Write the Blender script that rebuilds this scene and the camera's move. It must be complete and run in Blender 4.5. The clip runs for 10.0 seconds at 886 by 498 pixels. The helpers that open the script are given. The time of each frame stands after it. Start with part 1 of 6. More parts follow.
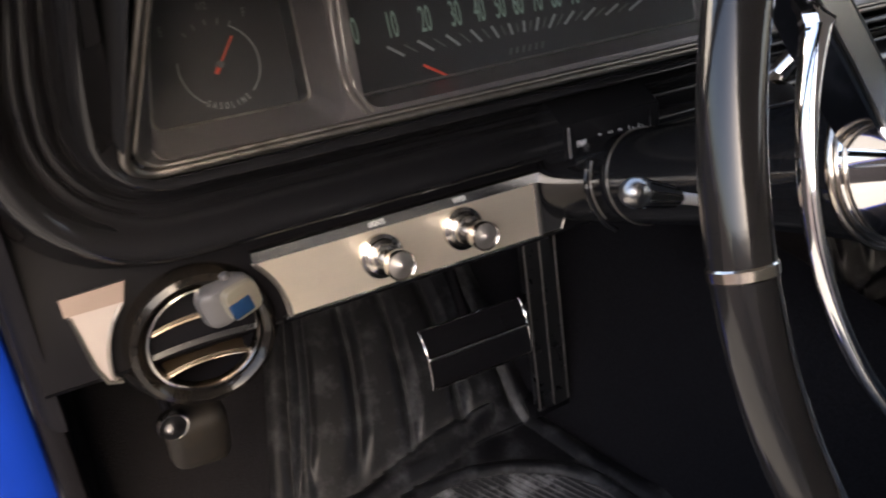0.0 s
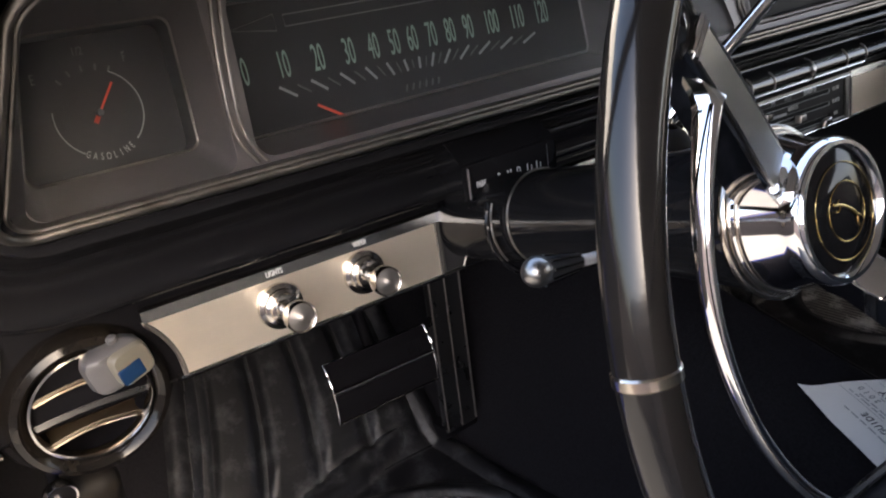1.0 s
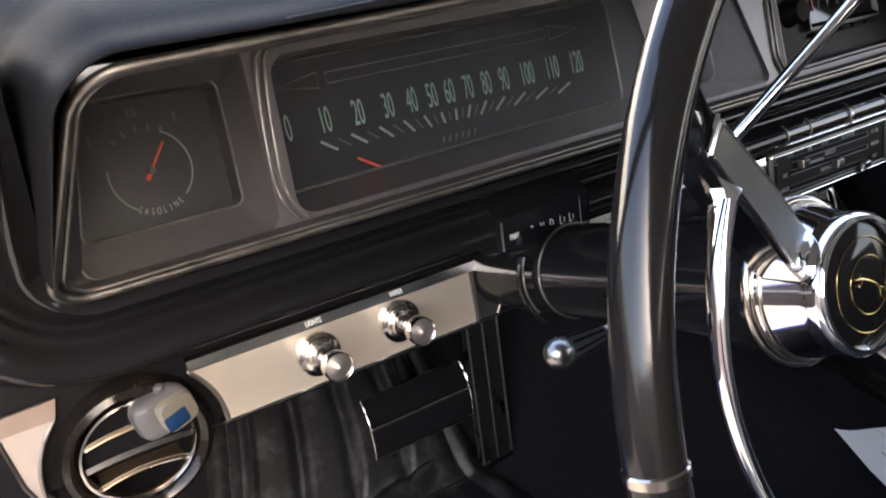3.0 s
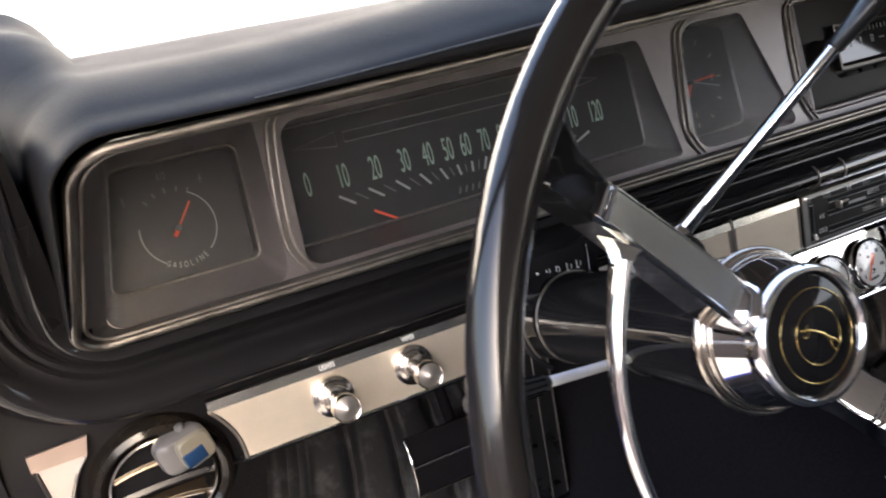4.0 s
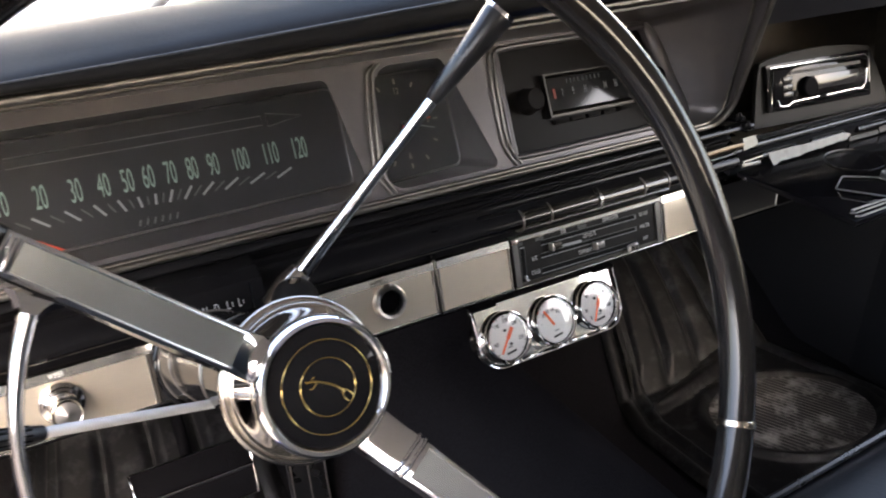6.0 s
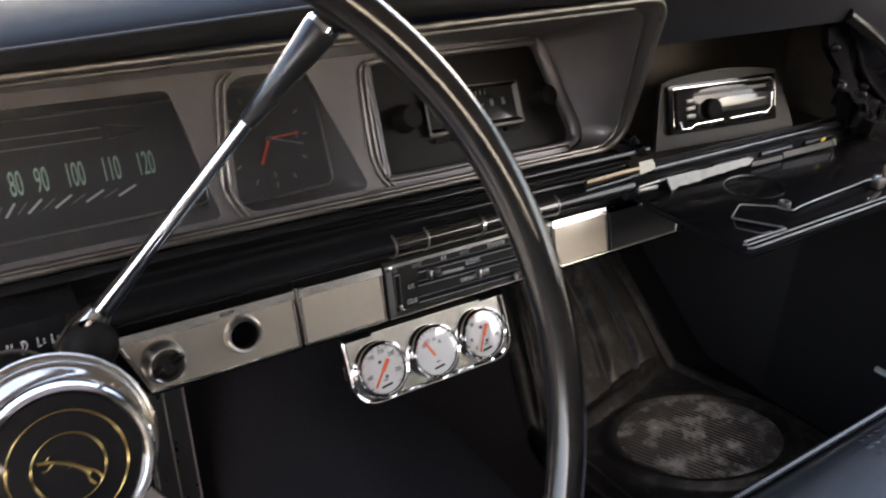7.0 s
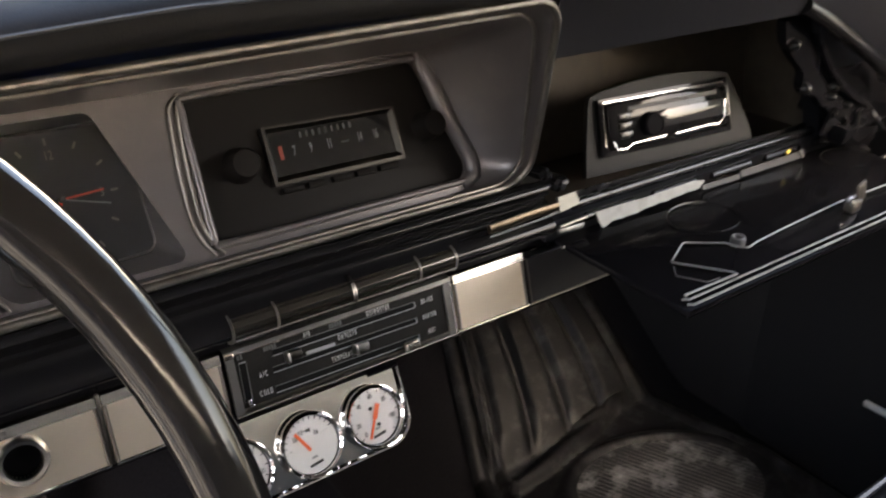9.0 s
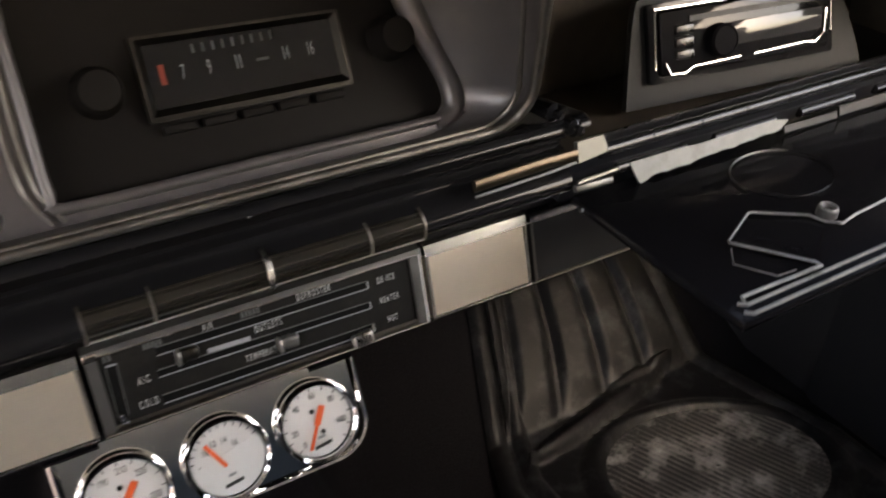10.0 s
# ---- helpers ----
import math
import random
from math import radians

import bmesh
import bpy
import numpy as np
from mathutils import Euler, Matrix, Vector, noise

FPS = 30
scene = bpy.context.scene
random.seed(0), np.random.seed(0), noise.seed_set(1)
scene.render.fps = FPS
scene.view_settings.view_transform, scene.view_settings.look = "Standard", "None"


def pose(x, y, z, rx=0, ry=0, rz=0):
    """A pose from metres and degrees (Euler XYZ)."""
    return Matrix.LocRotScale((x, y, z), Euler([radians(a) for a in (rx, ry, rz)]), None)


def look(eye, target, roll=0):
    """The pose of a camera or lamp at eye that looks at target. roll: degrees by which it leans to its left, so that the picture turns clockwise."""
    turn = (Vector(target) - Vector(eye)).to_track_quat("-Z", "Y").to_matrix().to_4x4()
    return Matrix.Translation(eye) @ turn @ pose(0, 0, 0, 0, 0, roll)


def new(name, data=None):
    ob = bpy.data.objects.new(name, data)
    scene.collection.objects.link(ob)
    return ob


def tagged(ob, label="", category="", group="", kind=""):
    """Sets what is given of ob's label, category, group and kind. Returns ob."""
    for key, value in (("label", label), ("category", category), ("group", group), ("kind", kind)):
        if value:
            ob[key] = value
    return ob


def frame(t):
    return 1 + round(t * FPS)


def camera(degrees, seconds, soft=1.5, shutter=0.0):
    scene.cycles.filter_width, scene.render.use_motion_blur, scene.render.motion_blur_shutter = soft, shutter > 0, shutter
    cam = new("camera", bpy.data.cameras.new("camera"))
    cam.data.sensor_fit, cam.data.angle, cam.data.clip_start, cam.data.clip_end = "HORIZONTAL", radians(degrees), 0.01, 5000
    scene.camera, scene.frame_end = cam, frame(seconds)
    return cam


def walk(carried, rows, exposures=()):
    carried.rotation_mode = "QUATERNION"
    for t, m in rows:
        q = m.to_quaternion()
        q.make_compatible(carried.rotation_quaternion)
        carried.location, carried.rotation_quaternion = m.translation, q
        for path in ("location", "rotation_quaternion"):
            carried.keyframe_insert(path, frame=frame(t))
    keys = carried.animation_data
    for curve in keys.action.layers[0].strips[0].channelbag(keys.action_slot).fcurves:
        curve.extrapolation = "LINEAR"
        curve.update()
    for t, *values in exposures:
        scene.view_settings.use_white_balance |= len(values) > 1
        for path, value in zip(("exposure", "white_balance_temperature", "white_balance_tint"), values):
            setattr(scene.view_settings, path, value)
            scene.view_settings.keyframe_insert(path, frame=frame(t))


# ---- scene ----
cam = camera(56.0, 10.0, soft=1.9, shutter=0.3)
ROWS = [
    (0.0, -0.3751, -0.4475, 0.8341, 57.51, 0.43, -29.66),
    (0.5, -0.3523, -0.4264, 0.8259, 57.16, -0.58, -35.39),
    (1.0, -0.3607, -0.4272, 0.8538, 57.61, -1.51, -36.27),
    (1.5, -0.3786, -0.4179, 0.8776, 59.05, -3.26, -36.75),
    (2.0, -0.3900, -0.4176, 0.8870, 58.40, -2.76, -36.40),
    (2.2, -0.3903, -0.4209, 0.8803, 57.50, -2.90, -36.07),
    (3.3, -0.3362, -0.4333, 0.8893, 59.57, 0.95, -32.69),
    (3.5, -0.3230, -0.4374, 0.8955, 60.20, 2.07, -32.19),
    (4.0, -0.3076, -0.4849, 0.9052, 61.22, 3.64, -27.62),
    (4.5, -0.2626, -0.5361, 0.9040, 61.12, 1.91, -29.49),
    (5.0, -0.2353, -0.5614, 0.9171, 62.83, 1.01, -29.08),
    (5.5, -0.1917, -0.5671, 0.9165, 62.57, -0.23, -30.70),
    (5.7, -0.1722, -0.5732, 0.9143, 62.84, -0.27, -31.39),
    (6.8, -0.0669, -0.5591, 0.9004, 62.22, -2.90, -34.48),
    (7.0, -0.0506, -0.5588, 0.9060, 62.93, -3.34, -34.98),
    (7.5, 0.0010, -0.5507, 0.9225, 65.45, -4.20, -37.34),
    (8.0, 0.0486, -0.5430, 0.9305, 66.40, -3.85, -38.98),
    (8.5, 0.0897, -0.5325, 0.9142, 65.60, -2.80, -38.88),
    (9.0, 0.1308, -0.4848, 0.8877, 62.81, -1.18, -36.15),
    (9.5, 0.2054, -0.4366, 0.8517, 57.02, 2.66, -31.78),
    (10.0, 0.2906, -0.3718, 0.8379, 55.75, -0.93, -30.72),
]
walk(cam, [(t, pose(x, y, z, rx, ry, rz)) for t, x, y, z, rx, ry, rz in ROWS], exposures=[(0.0, 3.00, 6950, 12), (2.0, 3.30, 6700, 12), (3.5, 3.46, 6800, 12), (5.0, 3.88, 7050, 12), (7.0, 4.06, 7150, 12), (8.0, 3.78, 7450, 12), (9.0, 4.15, 7550, 12), (10.0, 4.16, 7800, 12)])

# ---- world and light ----
world = bpy.data.worlds.new("world")
scene.world = world
world.use_nodes = True
_wn = world.node_tree.nodes
_bg = _wn["Background"]
_sky = _wn.new("ShaderNodeTexSky")
_sky.sky_type, _sky.sun_disc = "NISHITA", False
_sky.sun_elevation, _sky.sun_rotation = radians(42), radians(180)
_sky.dust_density, _sky.air_density, _sky.ozone_density = 6.0, 1.0, 0.6
world.node_tree.links.new(_sky.outputs[0], _bg.inputs[0])
_bg.inputs[1].default_value = 0.15
sun = new("sun", bpy.data.lights.new("sun", "SUN"))
sun.data.energy, sun.data.angle, sun.data.color = 4.0, radians(2.0), (1.0, 0.93, 0.84)
sun.matrix_world = look((0.0, -7.6, 6.9), (0, 0, 0))


# ---- materials ----
def mat(name, color, rough=0.5, metal=0.0, vary=0.15, scale=40.0, bump=0.0, bump_scale=300.0, coat=0.0, stretch=(1, 1, 1), rough_vary=0.1, stain=None, stain_amount=0.0, stain_scale=8.0, spec=0.5):
    m = bpy.data.materials.new(name)
    m.use_nodes = True
    nt = m.node_tree
    b = nt.nodes["Principled BSDF"]
    co = nt.nodes.new("ShaderNodeTexCoord")
    mp = nt.nodes.new("ShaderNodeMapping")
    mp.inputs["Scale"].default_value = stretch
    nt.links.new(co.outputs["Object"], mp.inputs[0])
    n = nt.nodes.new("ShaderNodeTexNoise")
    n.inputs["Scale"].default_value, n.inputs["Detail"].default_value = scale, 6.0
    nt.links.new(mp.outputs[0], n.inputs["Vector"])
    ramp = nt.nodes.new("ShaderNodeMix")
    ramp.data_type = "RGBA"
    ramp.inputs[6].default_value = (*[c * (1 - vary) for c in color], 1)
    ramp.inputs[7].default_value = (*[min(1, c * (1 + vary)) for c in color], 1)
    nt.links.new(n.outputs[0], ramp.inputs[0])
    out = ramp.outputs[2]
    if stain:
        n2 = nt.nodes.new("ShaderNodeTexNoise")
        n2.inputs["Scale"].default_value, n2.inputs["Detail"].default_value = stain_scale, 8.0
        n2.inputs["Roughness"].default_value = 0.65
        nt.links.new(co.outputs["Object"], n2.inputs["Vector"])
        mr = nt.nodes.new("ShaderNodeMapRange")
        mr.inputs[1].default_value, mr.inputs[2].default_value, mr.inputs[4].default_value = 0.5, 0.75, stain_amount
        nt.links.new(n2.outputs[0], mr.inputs[0])
        mx = nt.nodes.new("ShaderNodeMix")
        mx.data_type = "RGBA"
        mx.inputs[7].default_value = (*stain, 1)
        nt.links.new(mr.outputs[0], mx.inputs[0])
        nt.links.new(out, mx.inputs[6])
        out = mx.outputs[2]
    nt.links.new(out, b.inputs["Base Color"])
    r = nt.nodes.new("ShaderNodeMapRange")
    r.inputs[3].default_value, r.inputs[4].default_value = max(0, rough - rough_vary * rough), min(1, rough + rough_vary * rough)
    nt.links.new(n.outputs[0], r.inputs[0])
    nt.links.new(r.outputs[0], b.inputs["Roughness"])
    b.inputs["Metallic"].default_value = metal
    b.inputs["Specular IOR Level"].default_value = spec
    b.inputs["Coat Weight"].default_value = coat
    b.inputs["Coat Roughness"].default_value = 0.04
    if bump:
        n3 = nt.nodes.new("ShaderNodeTexNoise")
        n3.inputs["Scale"].default_value, n3.inputs["Detail"].default_value = bump_scale, 3.0
        nt.links.new(mp.outputs[0], n3.inputs["Vector"])
        bp = nt.nodes.new("ShaderNodeBump")
        bp.inputs["Strength"].default_value, bp.inputs["Distance"].default_value = bump, 0.001
        nt.links.new(n3.outputs[0], bp.inputs["Height"])
        nt.links.new(bp.outputs[0], b.inputs["Normal"])
    return m


BLACK_GLOSS = mat("black_gloss_paint", (0.0088, 0.0086, 0.0094), 0.07, spec=0.22, bump=0.05, bump_scale=40)
FACE_PAINT = mat("black_panel_paint", (0.0105, 0.0108, 0.0135), 0.30, spec=0.26, bump=0.06, bump_scale=50)
DOOR_BLACK = mat("scuffed_black_paint", (0.0060, 0.0058, 0.0068), 0.14, spec=0.05, bump=0.08, bump_scale=60, rough_vary=0.4)
BLACK_BODY = mat("black_dash_paint", (0.0062, 0.0060, 0.0070), 0.40, spec=0.03, bump=0.05, bump_scale=80)
DARK_SATIN = mat("dark_satin_paint", (0.024, 0.023, 0.023), 0.5, spec=0.35, bump=0.08)
BLACK_TRIM = mat("black_door_vinyl", (0.019, 0.0182, 0.0195), 0.6, spec=0.3, bump=0.2, bump_scale=400)
BLACK_PAINT = mat("black_column_paint", (0.009, 0.009, 0.0100), 0.14, spec=0.36, bump=0.05, bump_scale=80)
RIM_BLACK = mat("worn_rim_black", (0.010, 0.0090, 0.0086), 0.13, spec=0.48, vary=0.3, bump=0.06, bump_scale=120, rough_vary=0.3, stain=(0.030, 0.024, 0.018), stain_amount=0.2, stain_scale=14)
VENT_BLACK = mat("worn_brown_black_plastic", (0.007, 0.0060, 0.0052), 0.12, spec=0.24, vary=0.3, bump=0.05, stain=(0.035, 0.027, 0.018), stain_amount=0.4, stain_scale=30)
BLACK_PLASTIC = mat("black_plastic", (0.012, 0.012, 0.013), 0.28, bump=0.05)
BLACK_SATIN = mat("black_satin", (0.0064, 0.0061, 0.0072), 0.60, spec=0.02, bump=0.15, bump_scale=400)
PAD = mat("black_pad_vinyl", (0.0100, 0.0098, 0.0104), 0.62, bump=0.2, bump_scale=900, spec=0.10, stain=(0.05, 0.05, 0.055), stain_amount=0.12)
SEAM = mat("grey_seam", (0.06, 0.062, 0.066), 0.4)
HOUSING = mat("taupe_housing_paint", (0.123, 0.112, 0.111), 0.33, metal=0.42, vary=0.1, bump=0.06, bump_scale=500, stain=(0.22, 0.19, 0.16), stain_amount=0.25, stain_scale=25)
WORN_CHROME = mat("worn_bezel_chrome", (0.23, 0.212, 0.190), 0.44, metal=1.0, vary=0.3, scale=60, rough_vary=0.4, stain=(0.09, 0.078, 0.066), stain_amount=0.75, stain_scale=70)
SIDE_METAL = mat("grey_satin_side_metal", (0.20, 0.195, 0.185), 0.34, metal=0.8, vary=0.25, scale=40)
DIM_CHROME = mat("dulled_chrome", (0.15, 0.14, 0.125), 0.3, metal=1.0, vary=0.25, scale=60)
CHROME = mat("chrome", (0.82, 0.82, 0.83), 0.05, metal=1.0, vary=0.04, rough_vary=0.5)
BRUSHED = mat("brushed_aluminium", (0.80, 0.71, 0.575), 0.32, metal=0.70, vary=0.05, scale=30, rough_vary=0.03, stretch=(2, 60, 60), bump=0.010, bump_scale=80, stain=(0.42, 0.38, 0.32), stain_amount=0.3)
DULL_PLATE = mat("dull_pinkish_metal", (0.32, 0.283, 0.262), 0.35, metal=0.5, vary=0.1)
EDGE_CHROME = mat("bright_edge_chrome", (0.78, 0.76, 0.72), 0.22, metal=1.0, vary=0.1)
SPOKE_METAL = mat("brushed_spoke_inlay", (0.50, 0.51, 0.485), 0.26, metal=0.8, vary=0.18, scale=25, bump=0.05)
FACE = mat("gauge_face_black", (0.0072, 0.0070, 0.0080), 0.5, spec=0.35)
RADIO_FACE = mat("radio_face_brown_black", (0.0095, 0.0080, 0.0072), 0.45, bump=0.05, spec=0.10)
HEATER_BLACK = mat("worn_black_control_panel", (0.011, 0.0105, 0.010), 0.4, spec=0.16, bump=0.08, bump_scale=200, stain=(0.03, 0.027, 0.022), stain_amount=0.4, stain_scale=60)
KNOB_BLACK = mat("matt_black_knob", (0.010, 0.0085, 0.0075), 0.6, spec=0.10)
FRAME_DARK = mat("tarnished_dial_frame", (0.055, 0.051, 0.046), 0.35, metal=1.0, vary=0.3, scale=60)
GREEN = mat("pale_green_print", (0.26, 0.37, 0.31), 0.6, vary=0.05)
GREY_PRINT = mat("grey_print", (0.30, 0.31, 0.31), 0.6, vary=0.05)
DIM_PRINT = mat("dim_print", (0.085, 0.09, 0.086), 0.6, vary=0.05)
CLOCK_PRINT = mat("faded_clock_print", (0.20, 0.175, 0.15), 0.6, vary=0.1)
TELLTALE = mat("thin_outline_print", (0.15, 0.15, 0.145), 0.6, vary=0.05)
CAPTION_PRINT = mat("pale_caption_print", (0.50, 0.50, 0.48), 0.6, vary=0.05)
WHITE_PRINT = mat("white_print", (0.75, 0.75, 0.73), 0.5, vary=0.05)
RED = mat("red_needle", (0.75, 0.07, 0.03), 0.45, vary=0.05)
FADED_RED = mat("faded_red_pointer", (0.30, 0.045, 0.025), 0.5, vary=0.1)
ORANGE = mat("orange_needle", (0.95, 0.16, 0.05), 0.45, vary=0.05)
DIAL_WHITE = mat("gauge_dial_white", (0.78, 0.77, 0.75), 0.45, vary=0.04)
PRINT_INK = mat("faded_print", (0.36, 0.36, 0.35), 0.7)
DIAL_GLASS = mat("dark_dial_glass", (0.010, 0.010, 0.010), 0.07)
INK = mat("dark_ink", (0.03, 0.03, 0.03), 0.6)
GOLD = mat("gold_emblem", (0.62, 0.45, 0.18), 0.25, metal=1.0, vary=0.1)
BRONZE = mat("smoked_bronze_trim", (0.018, 0.0155, 0.0120), 0.15, metal=0.2, vary=0.15, coat=0.4)
GREY_PLASTIC = mat("grey_plastic", (0.078, 0.075, 0.075), 0.48, vary=0.2)
BEIGE_PLASTIC = mat("beige_plastic", (0.125, 0.114, 0.088), 0.35, vary=0.15)
BLUE_PLASTIC = mat("blue_plastic", (0.008, 0.026, 0.066), 0.12)
BRIGHT_BRONZE = mat("bright_bronze_metal", (0.60, 0.50, 0.39), 0.28, metal=1.0, vary=0.15)
LOUVRE = mat("dull_bronze_louvre", (0.060, 0.046, 0.032), 0.4, metal=0.6, vary=0.3)
CREAM = mat("pale_metal_ring", (0.58, 0.52, 0.45), 0.16, metal=1.0)
CARPET = mat("black_carpet", (0.0125, 0.0120, 0.0138), 0.95, vary=0.5, scale=300, bump=1.0, bump_scale=500, spec=0.02)
RUBBER = mat("dusty_black_rubber", (0.0068, 0.0067, 0.0080), 0.46, vary=0.6, scale=18, bump=0.9, bump_scale=55, spec=0.34, rough_vary=0.35, stain=(0.105, 0.108, 0.115), stain_amount=0.58, stain_scale=26)
# Scuffs, plus a paler base that stands in for light on the tread.
TREAD = mat("scuffed_ribbed_rubber", (0.032, 0.0315, 0.0325), 0.36, vary=0.6, scale=22, bump=0.5, bump_scale=180, spec=0.4, stain=(0.48, 0.475, 0.47), stain_amount=1.0, stain_scale=24)
VINYL = mat("black_seat_vinyl", (0.017, 0.018, 0.020), 0.36, bump=0.3, bump_scale=500)
PAPER = mat("white_paper", (0.85, 0.84, 0.80), 0.7, vary=0.03)
BLUE_PAINT = mat("blue_car_paint", (0.0004, 0.0062, 0.062), 0.30, spec=0.25, coat=0.08, vary=0.08)
DARK_PAINT = mat("grey_car_paint", (0.16, 0.165, 0.17), 0.25, coat=0.6)
TYRE = mat("tyre_rubber", (0.02, 0.02, 0.02), 0.8)
ASPHALT = mat("concrete_yard", (0.10, 0.098, 0.094), 0.85, vary=0.2, scale=3.0, bump=0.3, bump_scale=60, stain=(0.07, 0.067, 0.064), stain_amount=0.5, stain_scale=0.8)
HEADLINER = mat("grey_headliner", (0.26, 0.25, 0.235), 0.9)
WALL_PAINT = mat("pale_wall_paint", (0.78, 0.78, 0.76), 0.8)
SHED_PAINT = mat("weathered_wall_paint", (0.55, 0.53, 0.50), 0.85, vary=0.12, scale=2.0, stain=(0.3, 0.28, 0.25), stain_amount=0.4, stain_scale=0.7)
DULL_BLOCKER = mat("dull_blocker", (0.20, 0.16, 0.145), 0.9, vary=0.3, scale=4)
TIP_CHROME = mat("worn_chrome_tip", (0.42, 0.41, 0.40), 0.2, metal=1.0, vary=0.2)
DIM_TIP = mat("worn_dull_tip", (0.30, 0.29, 0.28), 0.3, metal=1.0, vary=0.2)
POD_CHROME = mat("pod_chrome", (0.92, 0.90, 0.85), 0.07, metal=1.0, vary=0.12, scale=15, bump=0.45, bump_scale=22)
BRIGHT_KNOB = mat("bright_knob_chrome", (0.56, 0.52, 0.475), 0.17, metal=1.0, vary=0.1, rough_vary=0.4)
KNOB_FACE = mat("turned_knob_face", (0.36, 0.34, 0.32), 0.38, metal=0.9, vary=0.2, scale=90, rough_vary=0.2)
KNOB_CHROME = mat("satin_chrome", (0.66, 0.63, 0.59), 0.30, metal=1.0, vary=0.1, rough_vary=0.3)
LINER = mat("glove_box_fibre", (0.048, 0.039, 0.030), 0.55, vary=0.5, scale=60, spec=0.25, stain=(0.06, 0.045, 0.025), stain_amount=0.5, stain_scale=45)
STRIP_METAL = mat("stained_bare_metal", (0.18, 0.184, 0.184), 0.5, metal=0.5, vary=0.4, scale=70, rough_vary=0.4, stain=(0.05, 0.042, 0.034), stain_amount=0.7, stain_scale=40)
# Pale grey with dark mottling, for thin lips and edges.
PALE_LIP = mat("mottled_pale_lip", (0.24, 0.24, 0.235), 0.42, metal=0.4, vary=0.4, scale=120, stain=(0.03, 0.03, 0.03), stain_amount=0.9, stain_scale=45)
TONGUE_BRONZE = mat("worn_bronze_tongue", (0.115, 0.090, 0.065), 0.38, metal=1.0, vary=0.3, stain=(0.10, 0.08, 0.06), stain_amount=0.6, stain_scale=60)
TAB_METAL = mat("pale_tab_metal", (0.125, 0.123, 0.115), 0.35, metal=0.7, vary=0.25, scale=90)
ROSY_METAL = mat("rosy_folded_metal", (0.22, 0.170, 0.145), 0.38, metal=0.6, vary=0.2)
PAINTED_SLOT = mat("painted_slot_black", (0.004, 0.004, 0.004), 0.6, spec=0.1)
DIM_STRIP = mat("darkened_metal", (0.052, 0.052, 0.053), 0.45, metal=0.7, vary=0.4, scale=70)
BLUE_STEEL = mat("blue_steel_lift", (0.02, 0.16, 0.5), 0.4)
RED_STEEL = mat("red_steel", (0.6, 0.05, 0.03), 0.4)
ALLOY = mat("pale_wheel_paint", (0.62, 0.62, 0.60), 0.5)
# Near-white colour that stands in for direct light on thin metal.
WHITENED_METAL = mat("whitened_metal", (0.88, 0.87, 0.85), 0.35, metal=0.15)
WIPER_GREY = mat("satin_grey_wiper", (0.45, 0.45, 0.45), 0.35, metal=0.4)
GREY_PIECE = mat("grey_fascia", (0.018, 0.018, 0.0182), 0.6, spec=0.2, bump=0.1)


def dusty_edges(m, color, amount):
    """Pale colour along raised edges: dust and wear, and the ridges' lit contrast painted in."""
    nt = m.node_tree
    b = nt.nodes["Principled BSDF"]
    src = b.inputs["Base Color"].links[0].from_socket
    geo = nt.nodes.new("ShaderNodeNewGeometry")
    co = nt.nodes.new("ShaderNodeTexCoord")
    n = nt.nodes.new("ShaderNodeTexNoise")
    n.inputs["Scale"].default_value, n.inputs["Detail"].default_value = 35.0, 5.0
    nt.links.new(co.outputs["Object"], n.inputs["Vector"])
    mr = nt.nodes.new("ShaderNodeMapRange")
    mr.inputs[1].default_value, mr.inputs[2].default_value, mr.inputs[4].default_value = 0.503, 0.535, amount
    nt.links.new(geo.outputs["Pointiness"], mr.inputs[0])
    ml = nt.nodes.new("ShaderNodeMath")
    ml.operation = "MULTIPLY"
    nt.links.new(mr.outputs[0], ml.inputs[0])
    nt.links.new(n.outputs[0], ml.inputs[1])
    mx = nt.nodes.new("ShaderNodeMix")
    mx.data_type = "RGBA"
    mx.inputs[7].default_value = (*color, 1)
    nt.links.new(ml.outputs[0], mx.inputs[0])
    nt.links.new(src, mx.inputs[6])
    nt.links.new(mx.outputs[2], b.inputs["Base Color"])


dusty_edges(RUBBER, (0.12, 0.117, 0.114), 0.3)
dusty_edges(TREAD, (0.42, 0.40, 0.38), 1.0)


def glass(name, rough=0.02, base=0.04, edge=0.90):
    m = bpy.data.materials.new(name)
    m.use_nodes = True
    nt = m.node_tree
    nt.nodes.remove(nt.nodes["Principled BSDF"])
    tr = nt.nodes.new("ShaderNodeBsdfTransparent")
    tr.inputs[0].default_value = (0.95, 0.955, 0.955, 1)
    gl = nt.nodes.new("ShaderNodeBsdfGlossy")
    gl.inputs["Roughness"].default_value = rough
    lw = nt.nodes.new("ShaderNodeLayerWeight")
    pw = nt.nodes.new("ShaderNodeMath")
    pw.operation, pw.inputs[1].default_value = "POWER", 5.0
    ml = nt.nodes.new("ShaderNodeMath")
    ml.operation, ml.inputs[1].default_value, ml.inputs[2].default_value = "MULTIPLY_ADD", edge, base
    nt.links.new(lw.outputs["Facing"], pw.inputs[0])
    nt.links.new(pw.outputs[0], ml.inputs[0])
    mx = nt.nodes.new("ShaderNodeMixShader")
    nt.links.new(ml.outputs[0], mx.inputs[0])
    nt.links.new(tr.outputs[0], mx.inputs[1])
    nt.links.new(gl.outputs[0], mx.inputs[2])
    nt.links.new(mx.outputs[0], nt.nodes["Material Output"].inputs[0])
    return m


